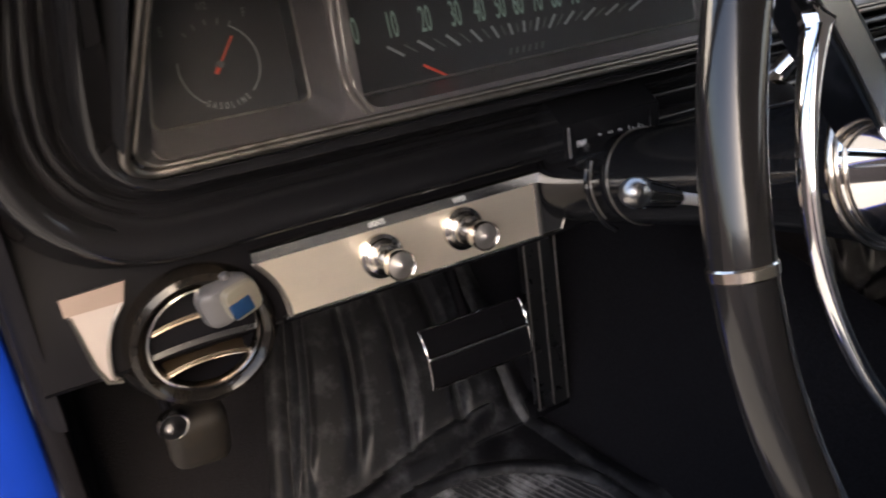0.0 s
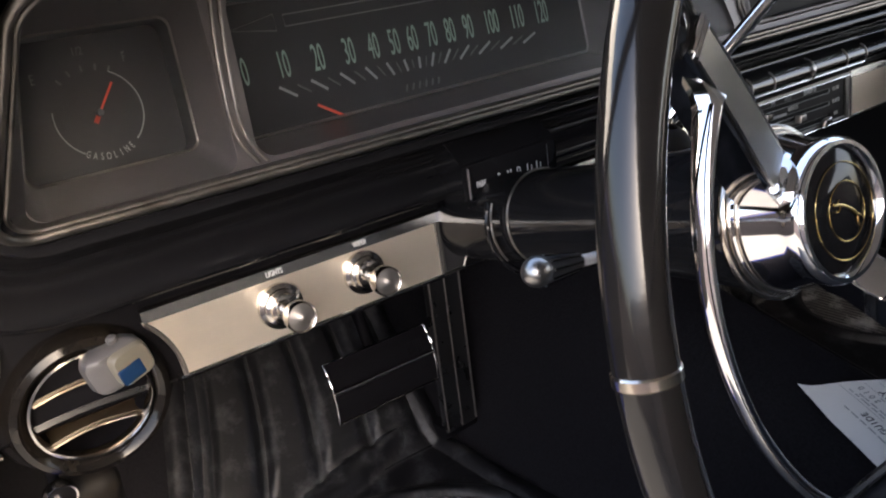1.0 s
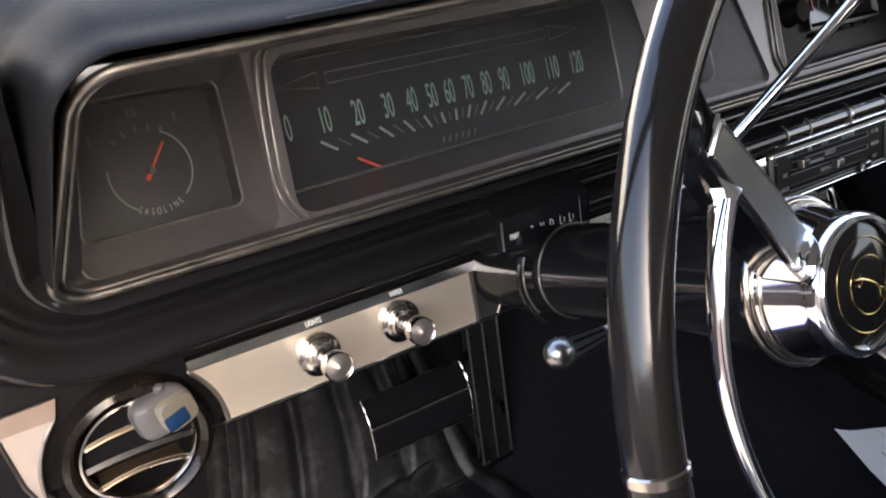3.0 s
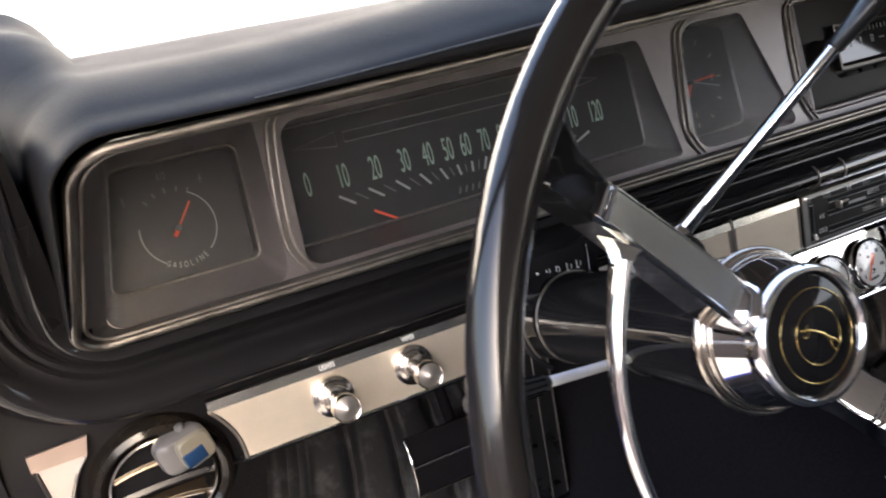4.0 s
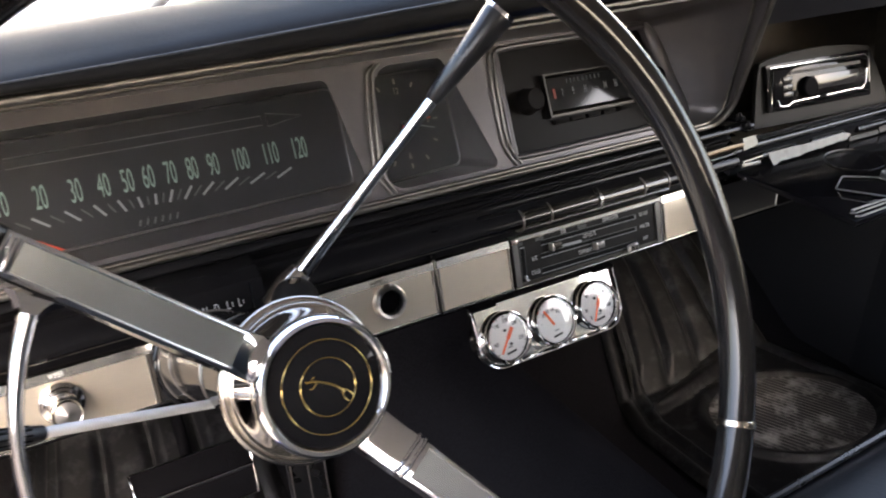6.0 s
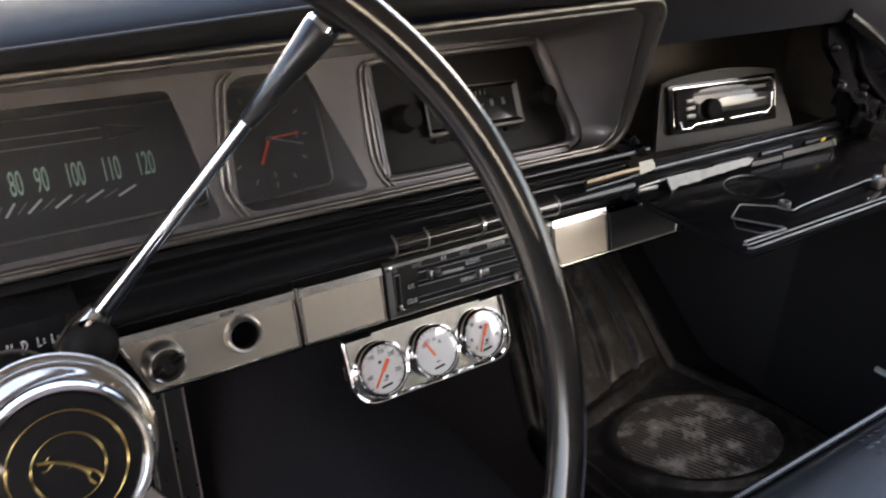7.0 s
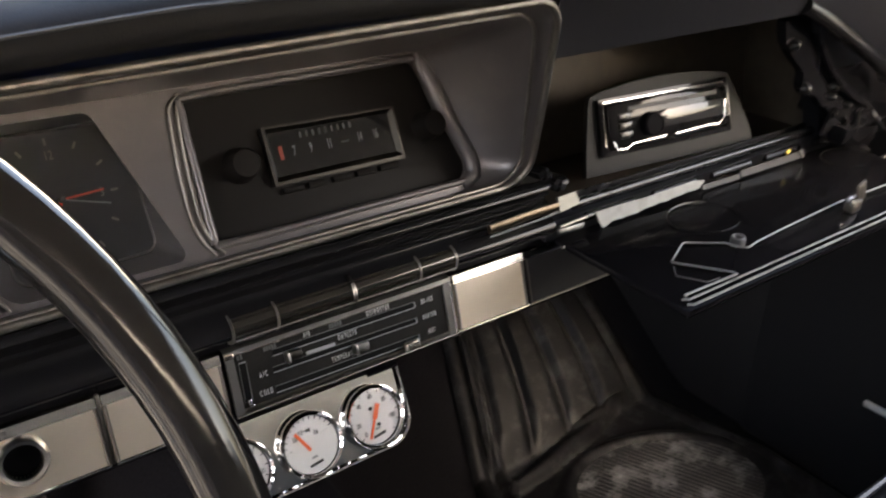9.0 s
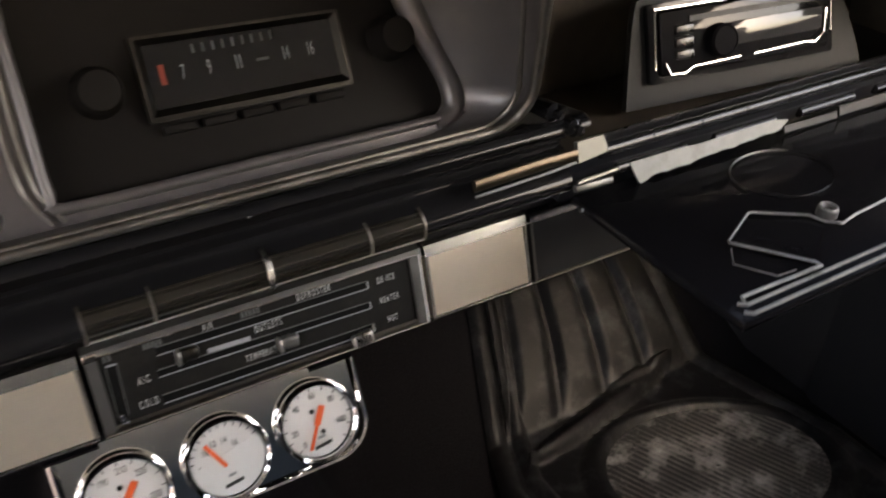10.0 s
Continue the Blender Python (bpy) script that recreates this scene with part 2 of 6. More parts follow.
def dusty_lens(name):
    """Aged clear plastic: mostly clear, a soft gloss and a thin pale film painted in as haze."""
    m = glass(name, 0.30, 0.022, 0.45)
    nt = m.node_tree
    out = nt.nodes["Material Output"]
    body = out.inputs[0].links[0].from_socket
    df = nt.nodes.new("ShaderNodeBsdfDiffuse")
    df.inputs[0].default_value = (0.50, 0.49, 0.50, 1)
    co = nt.nodes.new("ShaderNodeTexCoord")
    n = nt.nodes.new("ShaderNodeTexNoise")
    n.inputs["Scale"].default_value, n.inputs["Detail"].default_value = 18.0, 6.0
    nt.links.new(co.outputs["Object"], n.inputs["Vector"])
    mr = nt.nodes.new("ShaderNodeMapRange")
    mr.inputs[1].default_value, mr.inputs[2].default_value, mr.inputs[3].default_value, mr.inputs[4].default_value = 0.3, 0.75, 0.008, 0.034
    nt.links.new(n.outputs[0], mr.inputs[0])
    mx = nt.nodes.new("ShaderNodeMixShader")
    nt.links.new(mr.outputs[0], mx.inputs[0])
    nt.links.new(body, mx.inputs[1])
    nt.links.new(df.outputs[0], mx.inputs[2])
    nt.links.new(mx.outputs[0], out.inputs[0])
    return m


GLASS = glass("clear_glass")
LENS = dusty_lens("clear_plastic_lens")
GAUGE_GLASS = glass("domed_gauge_glass", 0.06, 0.09, 0.85)


# ---- mesh helpers ----
def thing(name, at, label, category, group="", kind=""):
    e = new(name)
    e.location = at
    e.empty_display_size = 0.02
    return tagged(e, label, category, group, kind)


def part(name, bm, material, parent=None, label="", smooth=True):
    if isinstance(bm, bpy.types.Mesh):
        me = bm
    else:
        me = bpy.data.meshes.new(name)
        bmesh.ops.recalc_face_normals(bm, faces=bm.faces[:])
        bm.to_mesh(me)
        bm.free()
    if not me.materials:
        me.materials.append(material)
    if smooth:
        me.shade_smooth()
        me.set_sharp_from_angle(angle=radians(38))
    ob = new(name, me)
    if parent:
        ob.parent = parent
        ob.matrix_parent_inverse = Matrix.Translation(-parent.location) if parent.type == "EMPTY" else Matrix()
    if label:
        ob["label"] = label
    return ob


def box(size, m=Matrix(), bevel=0.0, seg=2):
    bm = bmesh.new()
    bmesh.ops.create_cube(bm, size=1.0)
    bmesh.ops.scale(bm, vec=size, verts=bm.verts)
    if bevel:
        bmesh.ops.bevel(bm, geom=bm.edges[:], offset=bevel, segments=seg, affect="EDGES", profile=0.5)
    bm.transform(m)
    return bm


def join(*bms):
    out = bms[0]
    for b in bms[1:]:
        me = bpy.data.meshes.new("tmp")
        b.to_mesh(me)
        out.from_mesh(me)
        b.free()
        bpy.data.meshes.remove(me)
    return out


def grid(rows, close_u=False, close_v=False, cap=False):
    """A skin over rows of points."""
    bm = bmesh.new()
    vs = [[bm.verts.new(p) for p in r] for r in rows]
    nu, nv = len(vs), len(vs[0])
    for i in range(nu if close_u else nu - 1):
        for j in range(nv if close_v else nv - 1):
            q = (vs[i][j], vs[(i + 1) % nu][j], vs[(i + 1) % nu][(j + 1) % nv], vs[i][(j + 1) % nv])
            if len(set(q)) == 4:
                bm.faces.new(q)
    if cap:
        bm.faces.new(vs[0])
        bm.faces.new(vs[-1])
    return bm


def lathe(profile, m=Matrix(), seg=40, cap=True):
    """profile: (radius, height) from bottom to top round the local z."""
    rows = [[(r * math.cos(2 * math.pi * k / seg), r * math.sin(2 * math.pi * k / seg), h) for k in range(seg)] for r, h in profile]
    bm = grid(rows, close_v=True, cap=cap)
    bm.transform(m)
    return bm


def tube(path, radius, seg=14, closed=False, flat=1.0, side=None, radii=None):
    """A round or flattened bar along a path; side: the direction in which it is widened by flat."""
    pts = [Vector(p) for p in path]
    n = len(pts)
    rows = []
    up = Vector(side).normalized() if side else Vector((0.13, 0.71, 0.69)).normalized()
    for i, p in enumerate(pts):
        a = pts[(i - 1) % n] if closed or i > 0 else p
        b = pts[(i + 1) % n] if closed or i < n - 1 else p
        t = (b - a).normalized()
        e = up - up.dot(t) * t
        e.normalize()
        f = t.cross(e)
        r = radii[i] if radii else radius
        rows.append([p + r * flat * math.cos(2 * math.pi * k / seg) * e + r * math.sin(2 * math.pi * k / seg) * f for k in range(seg)])
    return grid(rows, close_u=closed, close_v=True, cap=not closed)


def smooth_curve(pts, per=6):
    """A smooth line through the points."""
    pts = [np.array(p, float) for p in pts]
    out = []
    for i in range(len(pts) - 1):
        a, b, c, d = pts[max(i - 1, 0)], pts[i], pts[i + 1], pts[min(i + 2, len(pts) - 1)]
        for k in range(per):
            t = k / per
            out.append(0.5 * (2 * b + (c - a) * t + (2 * a - 5 * b + 4 * c - d) * t * t + (3 * b - a - 3 * c + d) * t ** 3))
    return out + [pts[-1]]


def profile_x(prof, xs, zfun=None):
    """A skin that follows a y, z profile along x."""
    return grid([[(x, y, z + (zfun(x, y) if zfun else 0)) for y, z in prof] for x in xs])


def solid_skin(bm, t):
    bmesh.ops.recalc_face_normals(bm, faces=bm.faces[:])
    bmesh.ops.solidify(bm, geom=bm.faces[:], thickness=t)
    return bm


def rquad(corners, r, seg=5):
    """The outline of a quadrilateral with rounded corners, in two dimensions."""
    c = [Vector(p) for p in corners]
    rs = r if isinstance(r, (list, tuple)) else [r] * 4
    out = []
    for i in range(4):
        p, a, b = c[i], (c[i - 1] - c[i]).normalized(), (c[(i + 1) % 4] - c[i]).normalized()
        half = a.angle(b) / 2
        d = rs[i] / math.tan(half)
        centre = p + (a + b).normalized() * rs[i] / math.sin(half)
        s, e = p + a * d - centre, p + b * d - centre
        ang = math.atan2(s.x * e.y - s.y * e.x, s.dot(e))
        for k in range(seg + 1):
            t = ang * k / seg
            out.append((centre.x + s.x * math.cos(t) - s.y * math.sin(t), centre.y + s.x * math.sin(t) + s.y * math.cos(t)))
    return out


def plate(outline, thick, m=Matrix(), holes=()):
    """A flat plate with holes: outline in x, y; its front at z = 0, its back at -thick."""
    bm = bmesh.new()
    edges = []
    loops = [outline, *holes]
    for lp in loops:
        vs = [bm.verts.new((p[0], p[1], 0)) for p in lp]
        edges += [bm.edges.new((vs[k], vs[(k + 1) % len(vs)])) for k in range(len(vs))]
    bmesh.ops.triangle_fill(bm, use_beauty=True, use_dissolve=False, edges=edges)
    if thick:
        r = bmesh.ops.extrude_face_region(bm, geom=bm.faces[:])
        bmesh.ops.translate(bm, vec=(0, 0, -thick), verts=[v for v in r["geom"] if isinstance(v, bmesh.types.BMVert)])
    bm.transform(m)
    return bm


def circle(cx, cy, r, seg=40):
    return [(cx + r * math.cos(2 * math.pi * k / seg), cy + r * math.sin(2 * math.pi * k / seg)) for k in range(seg)]


def letters(name, body, size, m, material, parent, sx=1.0, depth=0.0002, align="CENTER", space=1.0):
    c = bpy.data.curves.new(name, "FONT")
    c.body, c.size, c.align_x, c.align_y, c.extrude = body, size, align, "CENTER", depth
    c.space_character = space
    ob = bpy.data.objects.new(name, c)
    scene.collection.objects.link(ob)
    me = bpy.data.meshes.new_from_object(ob.evaluated_get(bpy.context.evaluated_depsgraph_get()))
    bpy.data.objects.remove(ob)
    me.transform(m @ Matrix.Diagonal((sx, 1, 1, 1)))
    me.materials.clear()
    return part(name, me, material, parent, smooth=False)


def bar2d(a, b, w, m, h=0.0004):
    """A thin printed bar from a to b on the plane m."""
    a, b = Vector(a), Vector(b)
    d = b - a
    return box((d.length, w, h), m @ pose((a.x + b.x) / 2, (a.y + b.y) / 2, 0, 0, 0, math.degrees(math.atan2(d.y, d.x))))


def frame_of(origin, xdir, ydir):
    x, y = Vector(xdir).normalized(), Vector(ydir).normalized()
    z = x.cross(y)
    return Matrix.Translation(origin) @ Matrix((x, y, z)).transposed().to_4x4()


# the planes of the instrument panel, the trim strip and the wheel
PANEL = frame_of((0, 0.005, 0.63), (1, 0, 0), (0, 0.439, 0.898))
STRIP = frame_of((0, 0, 0.548), (1, 0, 0), (0, 0.295, 0.955))
WHEEL = frame_of((-0.012, -0.269, 0.672), (1, 0, 0), (0, 0.448, 0.894))


def on(m, x, y, z=0.0):
    return tuple(m @ Vector((x, y, z)))


def shifted(m, d):
    return m @ Matrix.Translation((0, 0, d))



# ---- cabin shell ----
def floor_height(x, y):
    hump = 0.262 * math.exp(-((x - 0.37) / 0.13) ** 4)
    toe = 0.75 * max(0.0, y - 0.22) if y < 0.9 else 0.51
    return 0.02 + max(hump, 0) * (1 if y < 0.3 else max(0.3, 1 - (y - 0.3))) + toe


xs = np.linspace(-0.44, 1.18, 60)
ys = np.linspace(-1.6, 0.62, 60)
part("floor", solid_skin(grid([[(x, y, floor_height(x, y)) for y in ys] for x in xs]), 0.01), CARPET)
tagged(bpy.data.objects["floor"], "black carpeted car floor with a transmission hump", "floor", kind="structure")
fw = part("firewall", box((1.66, 0.02, 0.30), pose(0.37, 0.61, 0.42)), CARPET)
tagged(fw, "black firewall behind the dashboard", "wall", kind="structure")
def glass_y(x, z):
    """The windscreen's surface: how far forward it stands at x and height z."""
    return 0.45 - 0.50 * (z - 0.62) / 0.555 - 0.38 * ((x - 0.37) / 0.8) ** 2


part("cowl", solid_skin(grid([[(x, glass_y(x, 0.62) - 0.05, 0.590), (x, 0.40, 0.598), (x, 0.55, 0.606), (x, 0.63, 0.606)] for x in np.linspace(-0.44, 1.20, 24)]), 0.008), BLUE_PAINT)
tagged(bpy.data.objects["cowl"], "blue painted cowl under the windscreen", "car body", kind="structure")
roof = part("ceiling", solid_skin(grid([[(x, y, 1.19 - 0.05 * ((x - 0.37) / 0.7) ** 2 - 0.03 * ((y + 0.8) / 0.8) ** 2) for y in np.linspace(-1.75, -0.08, 12)] for x in np.linspace(-0.38, 1.12, 16)]), 0.02), HEADLINER)
tagged(roof, "grey cloth headliner of the car roof", "ceiling", kind="structure")
for sx in (-0.40, 1.14):
    rr_ = part("roof_rail", tube([(sx, y, 1.135 - 0.03 * ((y + 0.8) / 0.8) ** 2) for y in np.linspace(-1.8, -0.18, 10)], 0.042, 10), HEADLINER)
    tagged(rr_, "pale trimmed roof rail over the door", "roof rail", kind="structure")
# passenger door: panel below the window line
pd = thing("passenger_door", (1.2, -0.5, 0.1), "black trimmed car door with its window above", "car door")
part("panel", box((0.06, 1.30, 0.66), pose(1.2, -0.55, 0.33), 0.02), BLACK_TRIM, pd)
part("front_corner", box((0.04, 0.34, 0.20), pose(1.187, 0.04, 0.685), 0.01), BLACK_BODY, pd)
part("armrest", box((0.07, 0.34, 0.05), pose(1.15, -0.55, 0.42), 0.02), VINYL, pd)
part("window_glass", box((0.005, 1.05, 0.46), pose(1.175, -0.66, 0.89, 0, -8, 0)), GLASS, pd)
kr = part("kick_panel", box((0.05, 0.56, 0.56), pose(1.202, 0.36, 0.27), 0.005), BLACK_TRIM)
tagged(kr, "black kick panel at the side of the footwell", "panel", kind="structure")
sp = thing("door_trim_strip", (1.165, -0.3, 0.19), "chrome strip low on the door, whitened to look lit", "trim strip")
# The strip's light is put into its whitish colour.
part("strip", tube([(1.166, y, 0.181) for y in (-0.535, -0.533, -0.087, -0.085)], 0.004, 14, flat=1.3, side=(0, 0, 1), radii=[0.002, 0.004, 0.004, 0.002]), WHITENED_METAL, sp)
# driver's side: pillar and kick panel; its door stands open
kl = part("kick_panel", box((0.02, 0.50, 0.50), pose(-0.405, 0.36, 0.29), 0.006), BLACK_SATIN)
tagged(kl, "black kick panel beside the driver's footwell", "panel", kind="structure")
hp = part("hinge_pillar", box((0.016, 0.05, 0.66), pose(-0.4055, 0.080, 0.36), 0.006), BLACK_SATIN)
tagged(hp, "black door hinge pillar with a rubber seal", "pillar", kind="structure")
for sx, nm in ((-0.43, "pillar_left"), (1.17, "pillar_right")):
    p = part("windscreen_" + nm, tube([(sx, 0.10, 0.56), (sx + (0.01 if sx < 0 else -0.01), -0.10, 0.78), (sx + (0.02 if sx < 0 else -0.02), -0.20, 0.95), (sx + (0.05 if sx < 0 else -0.05), -0.36, 1.17)], 0.026), BLACK_BODY)
    tagged(p, "black windscreen pillar", "pillar", kind="structure")
dd = thing("driver_door", (-0.55, 0.1, 0.1), "blue painted car door standing open", "car door")
dm = pose(-0.50, 0.26, 0.0, 0, 0, -72)
part("outer_panel", box((0.03, 1.15, 0.64), dm @ pose(-0.06, -0.62, 0.38), 0.012), BLUE_PAINT, dd)
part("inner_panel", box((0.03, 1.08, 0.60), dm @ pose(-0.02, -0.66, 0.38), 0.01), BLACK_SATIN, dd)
part("hinge_edge", box((0.06, 0.02, 0.62), dm @ pose(-0.035, -0.045, 0.38), 0.006), BLUE_PAINT, dd)
je = part("door_jamb", box((0.40, 0.03, 0.78), pose(-0.635, 0.33, 0.24), 0.012), BLUE_PAINT)
tagged(je, "blue painted door jamb behind the front fender", "car body", kind="structure")
fen = part("front_fender", solid_skin(grid([[(-0.47 - 0.10 * math.sin(a), y, 0.622 - 0.03 * max(0, y - 0.5) - 0.06 * (1 - math.cos(a)) - (0 if a < 1.57 else 0.55 * (a - 1.57))) for a in np.linspace(0, 2.5, 14)] for y in np.linspace(0.36, 2.1, 12)]), 0.01), BLUE_PAINT)
tagged(fen, "glossy blue front fender of the car", "car fender", kind="structure")

# ---- dashboard ----
dash = thing("dashboard", (0.37, 0.1, 0.45), "gloss black car dashboard with a padded top", "dashboard")


def crown(x, y):
    rise = 0.022 * min(1, max(0, (x + 0.28) / 0.55)) - 0.012 * max(0, (x - 0.5) / 0.6)
    end = -0.008 * max(0, (-0.20 - x) / 0.12) ** 2
    return rise + end


def crest_drop(x, z):
    """The pad's top falls away towards the driver's end."""
    drop = 0.014 * min(1, max(0, (0.265 - x) / 0.45)) + 0.018 * (max(0, -0.228 - x) / 0.076) ** 1.6
    w = min(1, max(0, (z - 0.766) / 0.028))
    return drop * w - 0.009 * (1 - w) * min(1, max(0, (-0.02 - x) / 0.2))


pad_prof = smooth_curve([(0.02, 0.764), (-0.06, 0.764), (-0.088, 0.768), (-0.096, 0.778), (-0.088, 0.790), (-0.06, 0.797), (-0.02, 0.798), (0.03, 0.786), (0.10, 0.752), (0.2, 0.700), (0.42, 0.605)], 5)
pad_xs = np.linspace(-0.20, 1.20, 44)


def pad_row(x):
    k = 1.0
    if x < -0.23:
        k = math.sqrt(max(0.0, 1 - ((-0.23 - x) / 0.146) ** 2))
    f = (glass_y(x, 0.62) - 0.03) / 0.42
    return [(x, (0.34 + (y - 0.34) * (0.30 + 0.70 * k) if y < 0.34 else y) if f > 0.99 or x < 0.2 or y < 0.03 else 0.03 + (y - 0.03) * f, 0.768 + (z - 0.768) * (0.35 + 0.65 * k if z > 0.768 else 1) + crown(x, y) * k - 0.03 * (1 - k) - crest_drop(x, z)) for y, z in pad_prof]


def pad_end():
    """The driver's end of the pad: its section turns round the gauge's corner and runs down beside it."""
    base = pad_row(-0.20)
    way = [((x, 0.771), (0.0, 1.0), 1.0) for x in (-0.225, -0.25, -0.27)]
    way += [((-0.284 + 0.024 * math.cos(a), 0.747 + 0.024 * math.sin(a)), (math.cos(a), math.sin(a)), 1.0) for a in np.linspace(math.pi / 2, radians(170), 12)]
    (xe, ze), ne, _ = way[-1]
    way += [((xe - 0.176 * t, ze - t), ne, 1.0 - 6.0 * t) for t in np.linspace(0.012, 0.10, 8)]
    rows = []
    for (px, pz), (nx, nz), k in way:
        dy = 0.46 * max(0.0, 0.765 - pz)
        row = []
        for _, y, z in base:
            o = max(-0.02, (z - 0.7713) * k) + (0.55 * -nx * max(0.0, min(0.15, y) + 0.03) if z > 0.70 and nx < 0 else 0.0)
            row.append((px + nx * o, min(0.15, y) + dy, pz + nz * o))
        rows.append(row)
    return rows[::-1]


part("pad", grid(pad_end() + [pad_row(x) for x in pad_xs]), PAD, dash, "black vinyl pad along the dashboard top")
# a seam along the pad's face
part("pad_seam", tube([(x, -0.0945, 0.7862 + crown(x, 0) - crest_drop(x, 0.786)) for x in np.linspace(-0.215, 1.12, 64)], 0.0009, 8, radii=[0.0009 * min(1.0, 0.35 + k / 24) for k in range(64)]), SEAM, dash, "stitched seam")

# body: cavity behind the instruments and the lower face
body_prof = [(0.13, 0.724), (0.13, 0.596), (0.02, 0.596), (0.012, 0.56), (0.006, 0.552), (-0.006, 0.495), (0.0, 0.488), (0.03, 0.480), (0.12, 0.47), (0.30, 0.47), (0.58, 0.50)]
part("body", profile_x(body_prof, np.linspace(-0.40, 0.578, 20)), BLACK_BODY, dash)
part("lower_body", profile_x([(0.14, 0.735), (0.14, 0.560), (0.012, 0.560), (0.006, 0.552)] + body_prof[5:], np.linspace(0.578, 1.165, 16)), BLACK_BODY, dash)
# ribbed moulding that runs under and up beside the instruments
mould = [(0.012, 0.03), (0.006, -0.008), (0.0045, -0.020), (0.009, -0.026), (0.015, -0.018), (0.019, -0.003), (0.022, 0.002), (0.025, 0.0), (0.027, -0.005), (0.029, 0.0), (0.034, 0.001), (0.036, -0.004), (0.038, 0.001), (0.043, 0.0), (0.047, -0.009), (0.052, -0.015), (0.058, -0.016), (0.064, -0.011), (0.069, 0.001), (0.073, 0.006), (0.080, 0.012)]
mould = smooth_curve(mould, 3)
cr = 0.028
path = [((-0.331, z), (-1, 0)) for z in np.linspace(0.775, 0.628 + cr, 14)]
path += [((-0.331 + cr - cr * math.cos(a), 0.628 + cr - cr * math.sin(a)), (-math.cos(a), -math.sin(a))) for a in np.linspace(0.12, math.pi / 2, 10)]
path += [((x, 0.628), (0, -1)) for x in np.linspace(-0.29, 0.604, 24)]
def mould_row(p, d):
    row = []
    for i, (o, y) in enumerate(mould):
        side = d[1] == 0 or d[0] < -0.5
        if side and i < 7:
            o = -0.004
        # the upright end narrows and turns back under the pad
        tuck = min(1.0, max(0.0, (p[1] - 0.675) / 0.10)) ** 1.4 if side else 0.0
        row.append((p[0] + o * d[0] * (1 - 0.62 * tuck), y - 0.46 * max(0, p[1] - 0.65) * (1 if side else 0) + 0.55 * max(0.0, o) * tuck, p[1] + o * d[1]))
    return row


part("moulding", grid([mould_row(p, d) for p, d in path]), BLACK_GLOSS, dash, "ribbed gloss black moulding round the instruments")
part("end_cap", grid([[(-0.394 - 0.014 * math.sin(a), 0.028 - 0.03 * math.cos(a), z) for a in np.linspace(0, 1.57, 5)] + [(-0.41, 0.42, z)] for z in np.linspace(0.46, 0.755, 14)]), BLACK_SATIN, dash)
for xa, xb in ((-0.25, -0.035), (0.085, 0.70)):
    part("lower_edge", tube([(x, -0.007, 0.496) for x in np.linspace(xa, xb, 12)], 0.003, 8), BLACK_GLOSS, dash)
# passenger side: face round the glove box opening
face = plate([(0.600, 0.555), (1.165, 0.555), (1.165, 0.785), (0.550, 0.785), (0.550, 0.737), (0.905, 0.737), (1.010, 0.578), (0.600, 0.578)], 0.02, frame_of((0, -0.012, 0), (1, 0, 0), (0, -0.2, 0.98)))
face.transform(Matrix.Translation((0, 0.115, 0.012)))
part("passenger_face", face, FACE_PAINT, dash, "gloss black panel round the open glove box")
for nm, bm in (("liner_back", box((0.50, 0.006, 0.20), pose(0.805, 0.125, 0.655, -8))), ("liner_floor", box((0.47, 0.14, 0.006), pose(0.81, 0.06, 0.568))), ("liner_top", box((0.46, 0.16, 0.006), pose(0.82, 0.06, 0.742))), ("liner_side", box((0.006, 0.10, 0.2), pose(0.572, 0.085, 0.660))), ("liner_side", box((0.006, 0.12, 0.2), pose(1.045, 0.075, 0.655)))):
    part(nm, bm, LINER, dash, "dark fibre glove box liner")

# ---- instrument cluster ----
cluster = thing("instrument_cluster", (0.11, 0.06, 0.62), "hooded taupe instrument housing with worn chrome rim", "instrument cluster")
rim3 = [Vector((-0.304, -0.086, 0.769)), Vector((0.520, -0.086, 0.788)), Vector((0.558, -0.026, 0.631)), Vector((-0.331, -0.020, 0.627))]


def bilinear(q, a, b):
    return (q[0] * (1 - a) + q[1] * a) * (1 - b) + (q[3] * (1 - a) + q[2] * a) * b


def quad_loop(q, inset, r, w=0.86, h=0.16):
    pts = rquad([(inset, inset), (w - inset, inset), (w - inset, h - inset), (inset, h - inset)], r, 7)
    return [bilinear(q, x / w, y / h) for x, y in pts]


back3 = [Vector(on(PANEL, -0.283, 0.108)), Vector(on(PANEL, 0.503, 0.108)), Vector(on(PANEL, 0.537, -0.008)), Vector(on(PANEL, -0.310, -0.008))]
rim_loop, back_loop = quad_loop(rim3, 0.0, [0.022, 0.022, 0.028, 0.022]), quad_loop(back3, 0.0, [0.012, 0.012, 0.034, 0.012])
part("hood_wall", grid([[a.lerp(b, k / 8) + Vector((0.012 * max(0.0, min(1.0, (a.x - 0.49) / 0.03)) * math.sin(math.pi * k / 8), 0, 0)) for a, b in zip(rim_loop, back_loop)] for k in range(9)], close_v=True), HOUSING, cluster)
part("rim", tube(rim_loop, 0.0028, 10, closed=True), WORN_CHROME, cluster, "worn chrome rim")
inner = quad_loop([a.lerp(b, 0.12) for a, b in zip(rim3, back3)], 0.004, [0.020, 0.020, 0.028, 0.020])
part("rim_bead", tube(inner, 0.0015, 8, closed=True), WORN_CHROME, cluster)

